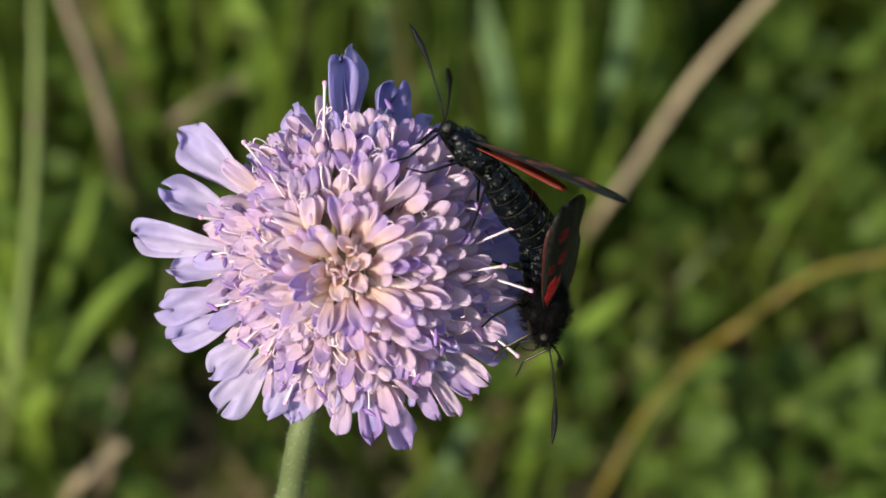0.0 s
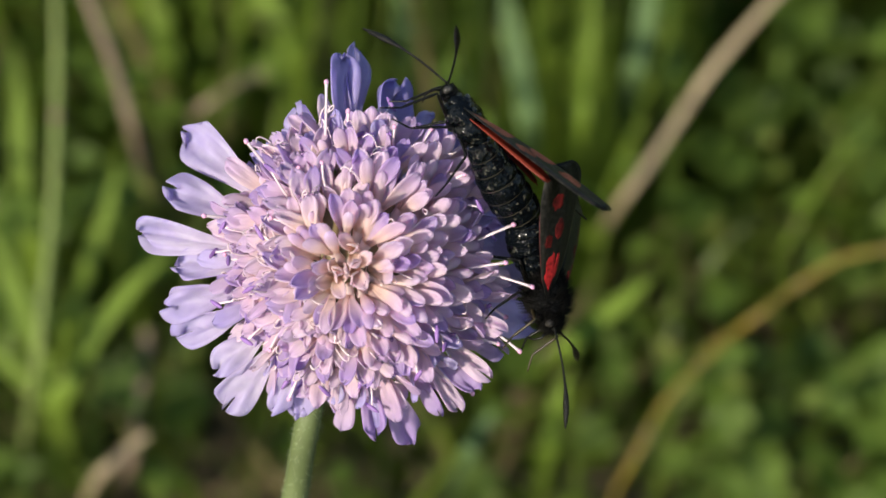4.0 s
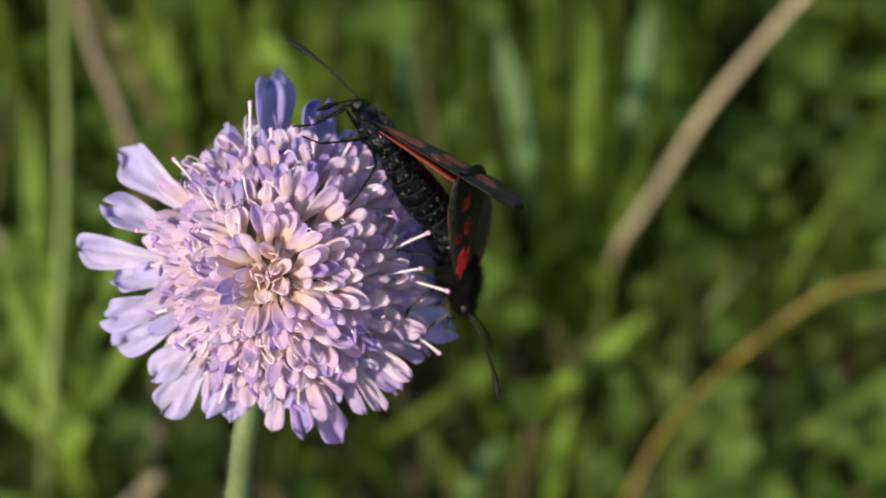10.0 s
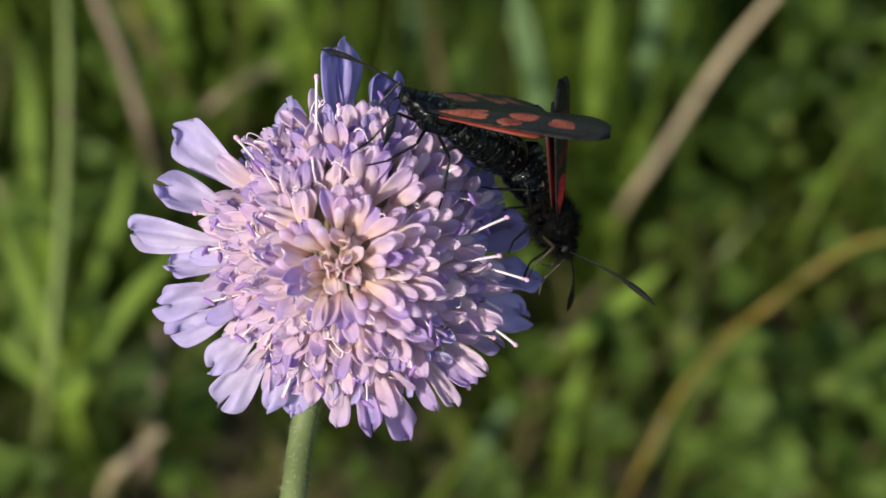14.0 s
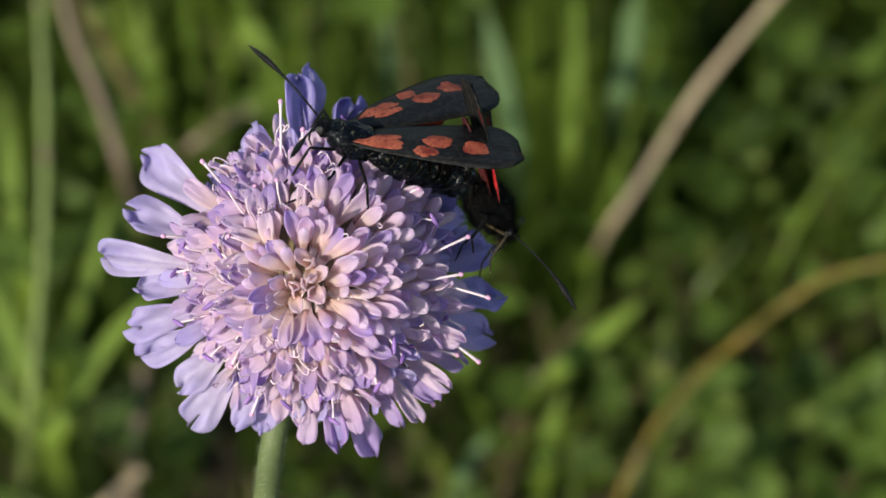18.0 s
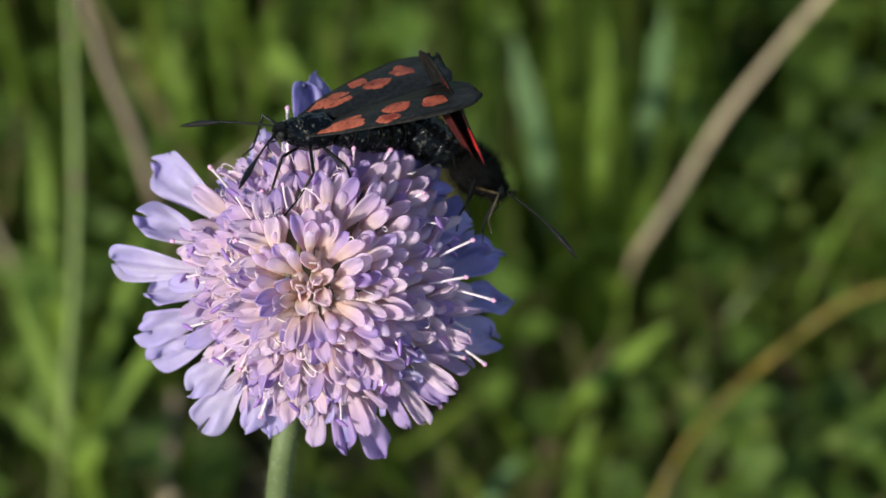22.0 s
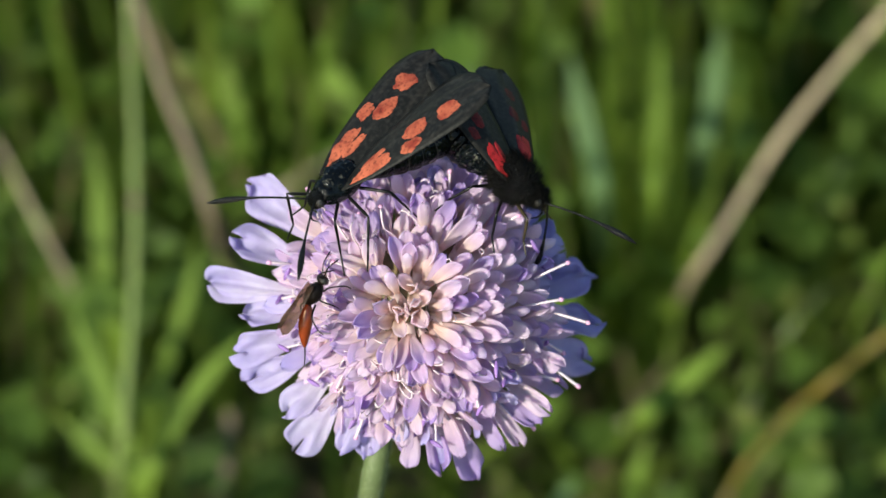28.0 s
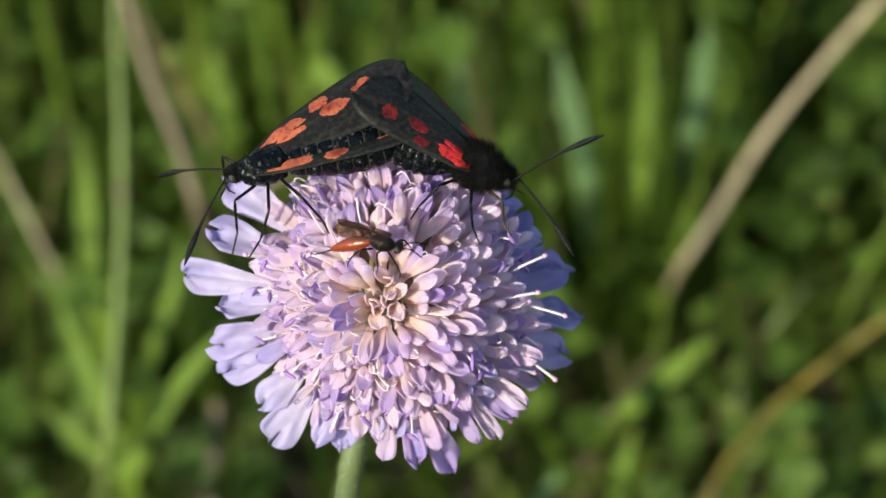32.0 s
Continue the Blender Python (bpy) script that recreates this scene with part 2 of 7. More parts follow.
def membrane_material():
    """Smoky wing membrane of a wasp."""
    m, t, b = material("smoky_membrane")
    b.inputs["Base Color"].default_value = (0.045, 0.024, 0.015, 1)
    b.inputs["Roughness"].default_value = 0.5
    clear = t.nodes.new("ShaderNodeBsdfTransparent")
    clear.inputs[0].default_value = (0.75, 0.62, 0.5, 1)
    mx = t.nodes.new("ShaderNodeMixShader")
    f = noise_out(t, 700, 4)
    t.links.new(ramp(t, f, ((0.3, (0.5, 0.5, 0.5)), (0.7, (0.75, 0.75, 0.75)))), mx.inputs[0])
    t.links.new(b.outputs[0], mx.inputs[1])
    t.links.new(clear.outputs[0], mx.inputs[2])
    t.links.new(mx.outputs[0], t.nodes["Material Output"].inputs[0])
    return m


MEMBRANE = membrane_material()


def ground_material():
    m, t, b = material("meadow_soil")
    big, fine = noise_out(t, 3, 6), noise_out(t, 60, 8)
    col = ramp(t, big, ((0.35, (0.10, 0.068, 0.036)), (0.5, (0.085, 0.072, 0.030)), (0.62, (0.075, 0.085, 0.026))))
    col = mixed(t, fine, col, (0.14, 0.105, 0.062))
    c = t.nodes.new("ShaderNodeTexCoord")
    away = t.nodes.new("ShaderNodeVectorMath")
    away.operation = "LENGTH"
    t.links.new(c.outputs["Object"], away.inputs[0])
    reach = node(t, "ShaderNodeMapRange", From_Min=0.6, From_Max=2.4)
    t.links.new(away.outputs["Value"], reach.inputs["Value"])
    turf = ramp(t, mixed(t, 0.5, noise_out(t, 14, 7), noise_out(t, 1.1, 4)), ((0.3, (0.05, 0.085, 0.016)), (0.5, (0.10, 0.145, 0.026)), (0.7, (0.16, 0.17, 0.05))))
    col = mixed(t, reach.outputs["Result"], col, turf)
    t.links.new(col, b.inputs["Base Color"])
    b.inputs["Roughness"].default_value = 0.9
    bumped(t, b, fine, 0.8, 0.01)
    return m


SOIL = ground_material()

# ---- mesh tools ----
WHERE = {}


def mesh_of(name, verts, faces, mat, smooth=True):
    me = bpy.data.meshes.new(name)
    me.from_pydata([tuple(v) for v in verts], [], faces)
    me.materials.append(mat)
    if smooth:
        me.polygons.foreach_set("use_smooth", [True] * len(me.polygons))
    me.update()
    return me


def thing(name, m, label, category, group="", kind=""):
    ob = new(name)
    ob.empty_display_size = 0.01
    ob.matrix_world = m
    WHERE[ob] = m.copy()
    return tagged(ob, label, category, group, kind)


def part(name, me, parent, m=None, label=""):
    """Links a mesh under a thing or a part, at the pose m in the parent's space."""
    ob = new(name, me)
    ob.parent = parent
    m = m if m is not None else Matrix()
    ob.matrix_basis = m
    WHERE[ob] = WHERE[parent] @ m
    return tagged(ob, label)


def part_at(name, me, parent, world_m, label=""):
    return part(name, me, parent, WHERE[parent].inverted() @ world_m, label)


def frame_axes(x, z):
    """A turn whose x axis is x and whose z axis lies near z."""
    x = x.normalized()
    z = (z - x * z.dot(x)).normalized()
    y = z.cross(x)
    return Matrix((x, y, z)).transposed()


def tube(points, radii, sides=8, cap=True):
    """Vertices and faces of a round tube along points."""
    vs, fs = [], []
    pts = [Vector(p) for p in points]
    side = Vector((0.31, 0.52, 0.79))
    for i, p in enumerate(pts):
        d = (pts[min(i + 1, len(pts) - 1)] - pts[max(i - 1, 0)]).normalized()
        a = d.cross(side)
        a = a.normalized() if a.length > 1e-6 else d.orthogonal().normalized()
        b = d.cross(a)
        for k in range(sides):
            w = 2 * math.pi * k / sides
            vs.append(p + (a * math.cos(w) + b * math.sin(w)) * radii[i])
    for i in range(len(pts) - 1):
        for k in range(sides):
            n = (k + 1) % sides
            fs.append((i * sides + k, i * sides + n, (i + 1) * sides + n, (i + 1) * sides + k))
    if cap:
        fs.append(tuple(range(sides))[::-1])
        fs.append(tuple(range((len(pts) - 1) * sides, len(pts) * sides)))
    return vs, fs


def spline(points, n):
    """n + 1 points on a smooth curve through points."""
    p = [Vector(v) for v in points]
    p = [p[0] * 2 - p[1]] + p + [p[-1] * 2 - p[-2]]
    res = []
    spans = len(p) - 3
    for i in range(n + 1):
        s = min(i / n * spans, spans - 1e-6)
        k = int(s)
        f = s - k
        a, b, c, d = p[k:k + 4]
        res.append(0.5 * (2 * b + (c - a) * f + (2 * a - 5 * b + 4 * c - d) * f * f + (3 * b - a - 3 * c + d) * f ** 3))
    return res


def lump(cx, cy, cz, rx, ry, rz, nu=12, nv=16, rough=0.0, seed=0):
    """Vertices and faces of an egg-like body along x."""
    vs, fs = [], []
    for i in range(nu + 1):
        a = math.pi * i / nu
        for k in range(nv):
            w = 2 * math.pi * k / nv
            n = Vector((math.cos(a), math.sin(a) * math.cos(w), math.sin(a) * math.sin(w)))
            r = 1 + rough * noise.noise(n * 3 + Vector((seed, 0, 0)))
            vs.append(Vector((cx + rx * n.x * r, cy + ry * n.y * r, cz + rz * n.z * r)))
    for i in range(nu):
        for k in range(nv):
            n = (k + 1) % nv
            fs.append((i * nv + k, (i + 1) * nv + k, (i + 1) * nv + n, i * nv + n))
    return vs, fs


def joined(*pieces):
    vs, fs = [], []
    for v, f in pieces:
        o = len(vs)
        vs += v
        fs += [tuple(i + o for i in q) for q in f]
    return vs, fs


def slab(top, nu, nv, thick):
    """Closes a grid of (nu + 1) x (nv + 1) points and normals into a thin sheet."""
    n = (nu + 1) * (nv + 1)
    vs = [p + q * thick / 2 for p, q in top] + [p - q * thick / 2 for p, q in top]
    fs = []
    at = lambda i, k: i * (nv + 1) + k
    for i in range(nu):
        for k in range(nv):
            q = (at(i, k), at(i + 1, k), at(i + 1, k + 1), at(i, k + 1))
            fs += [q, tuple(n + v for v in reversed(q))]
    edge = [at(i, 0) for i in range(nu + 1)] + [at(nu, k) for k in range(1, nv + 1)] + [at(i, nv) for i in range(nu - 1, -1, -1)] + [at(0, k) for k in range(nv - 1, 0, -1)]
    for a, b in zip(edge, edge[1:] + edge[:1]):
        fs.append((a, n + a, n + b, b))
    return vs, fs


# ---- petals ----
def petal_mesh(name, length, width, bend, cup, mat, claw=0.28, notch=0.0, twist=0.0, ruffle=0.0, seed=0, nu=8, nv=6, stalk_end=0.0, full=0.62, blunt=1.0, frill=0.0):
    """A petal along x, its inner face up; sizes in mm, bend in degrees."""
    rnd = random.Random(seed)
    grid = []
    x = z = last = 0.0
    for i in range(nu + 1):
        u = 1 - (1 - i / nu) ** 1.7
        a = radians(bend) * (u - 0.15)
        x += math.cos(a) * length * (u - last)
        z -= math.sin(a) * length * (u - last)
        last = u
        s = max(0, min(1, (u - stalk_end) / (full - stalk_end * 0.6)))
        s = s * s * (3 - 2 * s)
        h = width / 2 * (claw + (1 - claw) * s) * (1 - 0.12 * max(0.0, u - 0.62) / 0.38)
        round_off = min(0.45, 0.55 * width / length) * blunt
        if u > 1 - round_off:
            h *= math.sqrt(max(0.02, 1 - ((u - 1 + round_off) / round_off) ** 2 * 0.97))
        for k in range(nv + 1):
            v = 2 * k / nv - 1
            r = ruffle * width * noise.noise(Vector((u * 3, v * 2.2, seed * 3.7))) * u
            dx = -notch * length * max(0, 1 - 1.6 * abs(v)) * max(0, u - 0.75) * 4
            dx += frill * width * max(0, u - 0.6) * (noise.noise(Vector((v * 2.6, seed * 1.7, 0))) + 0.5 * noise.noise(Vector((v * 6.5, seed * 2.9, 4))))
            lift = cup * h * v * v + r + twist * u * v * h
            p = Vector((x + dx + lift * math.sin(a), v * h, z + lift * math.cos(a)))
            n = Vector((math.sin(a), -v * cup * 1.2, math.cos(a))).normalized()
            grid.append((p * MM, n))
    vs, fs = slab(grid, nu, nv, 0.09 * MM)
    return mesh_of(name, vs, fs, mat)


def finger_mesh(length, wide, bend, mat):
    """A closed, finger-like petal along x: a slender claw that swells to a blunt, hooded tip; sizes in mm."""
    n, sides = 11, 9
    vs, fs = [], []
    for i in range(n + 1):
        u = i / n
        s = min(1, u / 0.62)
        h = wide / 2 * (0.42 + 0.58 * s * s * (3 - 2 * s))
        if u > 0.76:
            h *= math.sqrt(max(0.03, 1 - ((u - 0.76) / 0.245) ** 2))
        for k in range(sides):
            w = 2 * math.pi * k / sides
            vs.append(Vector((u * length, math.cos(w) * h, math.sin(w) * h * 0.62 - bend * u * u)) * MM)
    for i in range(n):
        for k in range(sides):
            j = (k + 1) % sides
            fs.append((i * sides + k, (i + 1) * sides + k, (i + 1) * sides + j, i * sides + j))
    fs += [tuple(range(sides)), tuple(range(n * sides, (n + 1) * sides))[::-1]]
    return mesh_of("petal", vs, fs, mat)


def floret_tube_mesh(length, wide):
    pts = [Vector((0, 0, -length * MM)), Vector((0, 0, -length * 0.4 * MM)), Vector((0, 0, -0.1 * length * MM)), Vector((0, 0, 0.25 * MM))]
    vs, fs = tube(pts, [0.28 * MM, 0.45 * MM, wide * 0.8 * MM, wide * MM], 8, False)
    return mesh_of("floret", vs, fs, TUBE)


def pin_meshes(length, curve, seed):
    """A thread (filament or style) along z."""
    rnd = random.Random(seed)
    a = rnd.uniform(0, 6.28)
    side = Vector((math.cos(a), math.sin(a), 0)) * curve
    pts = [(Vector((0, 0, length * u)) + side * u * u * length) * MM for u in (0, 0.25, 0.5, 0.75, 1)]
    return mesh_of("filament", *tube(pts, [0.11 * MM, 0.1 * MM, 0.09 * MM, 0.085 * MM, 0.09 * MM], 6), FILAMENT), pts[-1], (pts[-1] - pts[-2]).normalized()


def knob_mesh():
    return mesh_of("stigma", *lump(0, 0, 0, 0.24 * MM, 0.21 * MM, 0.19 * MM, 6, 8, 0.2), KNOB)


def anther_mesh():
    return mesh_of("anther", *lump(0, 0, 0, 0.72 * MM, 0.2 * MM, 0.2 * MM, 6, 8, 0.15), ANTHER)


# ---- flower ----
CENTRE = Vector((-9.2, -3.2, -2.6)) * MM
FACE = pose(*CENTRE, -4, 3, 0)
HEAD = V @ FACE
neck = [V @ (Vector(p) * MM) for p in ((-9.6, -3.5, -8.0), (-10.6, -8.0, -10.5), (-12.0, -14.0, -12.5), (-13.6, -22.0, -17.0), (-17, -45, -36))]
foot = Vector((-0.045, neck[-1].y + 0.02, 0.0))
flower = thing("scabious_flower", Matrix.Translation(foot), "lilac scabious flower head with pale pink centre on hairy stem", "flower")


def build_stem():
    path = spline(neck + [neck[-1].lerp(foot, 0.5) + Vector((0.006, 0, 0)), foot], 60)
    radii = [(0.82 + 0.6 * i / 60) * MM for i in range(61)]
    stem = part_at("stem", mesh_of("stem", *tube(path, radii, 14), GREEN_STEM), flower, Matrix(), "grey-green hairy stem")
    rnd = random.Random(4)
    vs, fs = [], []
    for _ in range(1500):
        i = int(rnd.random() ** 1.6 * 40)
        p = path[i].lerp(path[i + 1], rnd.random())
        d = (path[i + 1] - path[i]).normalized()
        a = d.orthogonal().normalized()
        a.rotate(Matrix.Rotation(rnd.uniform(0, 6.28), 3, d))
        q = p + a * radii[i] * 0.95
        tip = q + (a + d * rnd.uniform(-0.6, 0.3)).normalized() * rnd.uniform(0.3, 0.8) * MM
        w = d.cross(a) * 0.02 * MM
        o = len(vs)
        vs += [q - w, q + w, q + d * 0.03 * MM, tip]
        fs += [(o, o + 1, o + 3), (o + 1, o + 2, o + 3), (o + 2, o, o + 3)]
    tagged(part("stem_hair", mesh_of("stem_hair", vs, fs, STEM_HAIR), stem), "short pale hairs", kind="stuff")
    cup = mesh_of("receptacle", *lump(-2.0 * MM, 0, 0, 6.6 * MM, 6.9 * MM, 6.9 * MM, 14, 22, 0.08), RECEPTACLE)
    part_at("receptacle", cup, flower, HEAD @ pose(0, 0, 0, 0, -90, 0) @ Matrix.Translation((1.5 * MM, 0, 0)), "brown dome under the florets")
    bract = petal_mesh("bract", 7.5, 2.6, 25, 0.15, GREEN_STEM, claw=0.8)
    for k in range(10):
        a = 2 * math.pi * k / 10 + 0.2
        d = Vector((math.cos(a), math.sin(a), -0.15))
        m = frame_axes(d, Vector((0, 0, 1))).to_4x4()
        m.translation = Vector((math.cos(a) * 2.5, math.sin(a) * 2.5, -5.4)) * MM
        part_at("bract", bract, flower, HEAD @ m)


build_stem()

BUD = [petal_mesh("petal", 2.3 + 0.2 * k, 1.14 + 0.06 * (k % 3), -22 + 12 * k, 0.45, PETAL_CREAM, claw=0.5, ruffle=0.15, frill=0.4, blunt=1.2, seed=k, nu=8, nv=6, full=0.7) for k in range(5)]
CLUB = [petal_mesh("petal", 3.1 + 0.14 * k, 1.14 + 0.1 * (k % 3), 16 - 10 * (k % 4), -0.3 + 0.5 * (k % 3), PETAL_LILAC if k in (1, 5) else PETAL_MID if k % 3 == 2 else PETAL_IN, claw=0.36, ruffle=0.17, frill=0.4, notch=0.05 * (k % 3 == 1), blunt=1.25, twist=0.14 * (k - 4), seed=60 + k, nu=10, nv=6, full=0.72) for k in range(9)]
FINGERS = [finger_mesh(2.7 + 0.17 * k, 0.88 + 0.08 * (k % 3), 0.35 - 0.2 * (k % 4), PETAL_MID if k % 3 == 1 else PETAL_IN) for k in range(8)]
SMALL = [petal_mesh("petal", 1.5 + 0.25 * k, 0.85, -10 + 8 * k, 0.5, PETAL_IN, claw=0.5, seed=4 + k, nu=6, nv=4) for k in range(3)]
MIDDLE = [petal_mesh("petal", 2.8 + 0.26 * k, 1.15 + 0.16 * (k % 3), -22 + 11 * k, 0.35 - 0.16 * (k % 4), PETAL_LILAC if k % 3 == 1 else PETAL_MID, claw=0.22, ruffle=0.32, frill=0.6, blunt=1.2, notch=0.06 * (k % 2), twist=0.3 * (k - 3), seed=10 + k, nu=10, nv=6, full=0.78) for k in range(8)]
PALE = [petal_mesh("petal", 2.6 + 0.26 * k, 1.05 + 0.16 * (k % 3), -22 + 11 * k, 0.4 - 0.16 * (k % 4), PETAL_IN, claw=0.22, ruffle=0.32, frill=0.6, blunt=1.2, notch=0.05 * (k % 2), twist=0.3 * (k - 3), seed=30 + k, nu=10, nv=6, full=0.78) for k in range(8)]
TUBES = [floret_tube_mesh(3.4, 0.5), floret_tube_mesh(4.5, 0.5), floret_tube_mesh(5.0, 0.55)]
KNOBS, ANTHERS = knob_mesh(), anther_mesh()
PINS = [pin_meshes(2.4 + 0.35 * k, 0.12 + 0.16 * (k % 3), k) for k in range(7)]


def curl_mesh(seed):
    """A thin, withered thread that curls over."""
    rnd = random.Random(seed)
    pts = []
    turn, lean = rnd.uniform(2.0, 5.0), rnd.uniform(0.5, 1.1)
    for i in range(11):
        u = i / 10
        pts.append(Vector((lean * (1 - math.cos(turn * u)) * 0.7, 0.3 * math.sin(u * 4 + seed), 2.4 * math.sin(min(1.57, u * 2.1)) + 0.5 * math.sin(turn * u))) * MM)
    return mesh_of("filament", *tube(pts, [0.058 * MM] * 11, 5), FILAMENT)


CURLS = [curl_mesh(k) for k in range(8)]


def lobe(parent, me, azimuth, open_deg, offset):
    """A petal on a floret whose mouth points along +z: azimuth from the outward side."""
    a = radians(azimuth)
    o = radians(open_deg)
    d = Vector((math.cos(a) * math.sin(o), math.sin(a) * math.sin(o), math.cos(o)))
    inner = Vector((-math.cos(a) * math.cos(o), -math.sin(a) * math.cos(o), math.sin(o)))
    m = frame_axes(d, inner).to_4x4()
    m.translation = Vector((math.cos(a) * offset, math.sin(a) * offset, 0.1)) * MM
    return part("petal", me, parent, m)


def add_pin(parent, rnd, with_anther):
    me, tip, way = rnd.choice(PINS)
    lean = pose(rnd.uniform(-0.3, 0.3) * MM, rnd.uniform(-0.3, 0.3) * MM, 0, rnd.uniform(-22, 22), rnd.uniform(-8, 28), 0)
    f = part("filament", me, parent, lean)
    top = lean @ tip
    m = frame_axes(Vector((rnd.uniform(-1, 1), rnd.uniform(-1, 1), rnd.uniform(0, 0.8))), Vector((0.1, 0.2, 1))).to_4x4() if with_anther else Matrix()
    m.translation = top
    part("anther" if with_anther else "stigma", ANTHERS if with_anther else KNOBS, parent, m)


def lying(parent, me, root, ph, lean, swing, tilt):
    """A petal in the head's space: from root it leans by lean from the axis, outward along ph, swung aside by swing."""
    a, e = radians(math.degrees(ph) + swing), radians(lean)
    d = Vector((math.cos(a) * math.sin(e), math.sin(a) * math.sin(e), math.cos(e)))
    up = Vector((-math.cos(a) * math.cos(e), -math.sin(a) * math.cos(e), math.sin(e)))
    up += d.cross(up) * tilt
    m = frame_axes(d, up).to_4x4()
    m.translation = root
    return part_at("petal", me, parent, HEAD @ m)


def florets():
    """Inner florets on a dome, in a spiral: closed at the top, finger-like buds on one flank, open ones round the rest."""
    rnd = random.Random(11)
    count = 132
    for i in range(count):
        f = (i + 0.35) / count
        ph = i * 2.399963 + 0.5 + rnd.uniform(-0.13, 0.13)
        reach = 8.1 + 1.1 * math.cos(ph) + 1.9 * max(0.0, math.sin(ph))
        r = reach * f ** 0.53 + rnd.uniform(-0.55, 0.5) * min(1, 0.3 + f * 8)
        k = r / reach
        flank = math.cos(ph - 0.1)
        z = 7.2 * (1 - k ** 2.3) - 0.8 + rnd.uniform(-0.75, 0.55) * min(1, 0.5 + f * 12)
        out = Vector((math.cos(ph), math.sin(ph), 0))
        p = (out * r + Vector((0.1 * (1 - k), -1.0 * (1 - k), z))) * MM
        lean = 12 + 60 * k + rnd.uniform(-14, 14) if i < 5 else 38 + 44 * k ** 0.8 + rnd.uniform(-9, 9)
        e = radians(lean)
        n = out * math.sin(e) + Vector((0, 0, math.cos(e)))
        turn = frame_axes(out - n * out.dot(n), n).to_4x4()
        turn.translation = p
        kind = 0 if i < 5 else 1 if k < 0.55 else 2
        fl = part_at("floret", TUBES[kind], flower, HEAD @ turn)
        if kind == 0:
            for swing in (-80, 0, 80, 180):
                lying(fl, rnd.choice(BUD), p + out * (0.3 * math.cos(radians(swing))) * MM, ph, rnd.uniform(4, 34), swing + rnd.uniform(-25, 25), rnd.uniform(-0.4, 0.4))
            continue
        if k < 0.36 or flank > 0.18 + rnd.uniform(-0.35, 0.35):
            wide = 20 if k < 0.6 else 26
            for swing, more in ((rnd.uniform(-9, 9), 10), (wide + rnd.uniform(-9, 9), 0), (-wide + rnd.uniform(-9, 9), 0), (rnd.uniform(-20, 20), -18)):
                if more < 0 and rnd.random() < 0.55:
                    continue
                root = p + (out.cross(Vector((0, 0, 1))) * -0.35 * math.sin(radians(swing)) - out * (0.25 if more < 0 else 0)) * MM
                lying(fl, rnd.choice(FINGERS if rnd.random() < 0.2 else CLUB), root, ph, min(104, lean + more + rnd.uniform(-8, 8)), swing, rnd.uniform(-0.25, 0.25))
            if rnd.random() < 0.16:
                add_pin(fl, rnd, rnd.random() < 0.7)
            elif rnd.random() < 0.6:
                part("filament", rnd.choice(CURLS), fl, pose(0, 0, 0.0004, rnd.uniform(-40, 40), rnd.uniform(-20, 50), rnd.uniform(0, 360)))
            continue
        pale = rnd.random() < 0.75 - 0.35 * k
        big = PALE if pale else MIDDLE
        lying(fl, rnd.choice(big[2:]), p, ph, lean + rnd.uniform(0, 28), rnd.uniform(-16, 16), rnd.uniform(-0.5, 0.5))
        lying(fl, rnd.choice(big[:6]), p, ph, lean + rnd.uniform(-6, 20), 42 + rnd.uniform(-16, 16), rnd.uniform(-0.6, 0.6))
        lying(fl, rnd.choice(big[:6]), p, ph, lean + rnd.uniform(-6, 20), -42 + rnd.uniform(-16, 16), rnd.uniform(-0.6, 0.6))
        lobe(fl, rnd.choice(SMALL), 180 + rnd.uniform(-18, 18), rnd.uniform(-6, 16), 0.35)
        if rnd.random() < 0.36:
            add_pin(fl, rnd, rnd.random() < 0.6)
        for _ in range(rnd.choice((0, 1, 2, 2))):
            part("filament", rnd.choice(CURLS), fl, pose(0, 0, 0.0006, rnd.uniform(-40, 40), rnd.uniform(-20, 50), rnd.uniform(0, 360)))


florets()

# Large outer petals: way round the head from the right, anticlockwise (degrees), reach and width in mm, height of the tip
RIM = [(172.5, 16.4, 2.7, -1.5), (157, 15.4, 2.9, -1.5), (141.5, 17.4, 3.6, -3.0), (181.5, 13.4, 2.4, -2.5), (194, 14.2, 2.7, -2.5), (205, 14.4, 2.5, -3.0),
       (220, 13.0, 2.6, -2.0), (231, 15.1, 3.0, -2.5), (243, 12.8, 2.2, -1.0), (253, 12.6, 2.9, -2.0), (268, 11.6, 1.7, 1.5), (281, 13.8, 2.0, -1.5),
       (290, 15.3, 2.3, -2.5), (303, 14.0, 2.0, -1.0), (309, 14.6, 1.7, 0.3), (315, 14.2, 2.0, -1.0), (322, 14.4, 1.8, 0.0), (330, 14.6, 2.2, -2.5), (337, 13.6, 1.8, 0.5)]
# the shaded flank, petals at even steps
RIM += [((343 + 12.6 * k) % 360, reach, 3.1, -8.2 + 0.2 * k) for k, reach in enumerate((16.0, 16.4, 15.6, 14.4, 13.9, 13.9, 14.2))]
RIM += [(73, 15.2, 3.4, -3.5), (86, 17.6, 2.4, -4.0), (92, 16.4, 2.7, -3.0), (110, 13.3, 3.3, -2.5), (121, 11.4, 2.4, -1.5), (133, 11.0, 2.2, -1.0)]


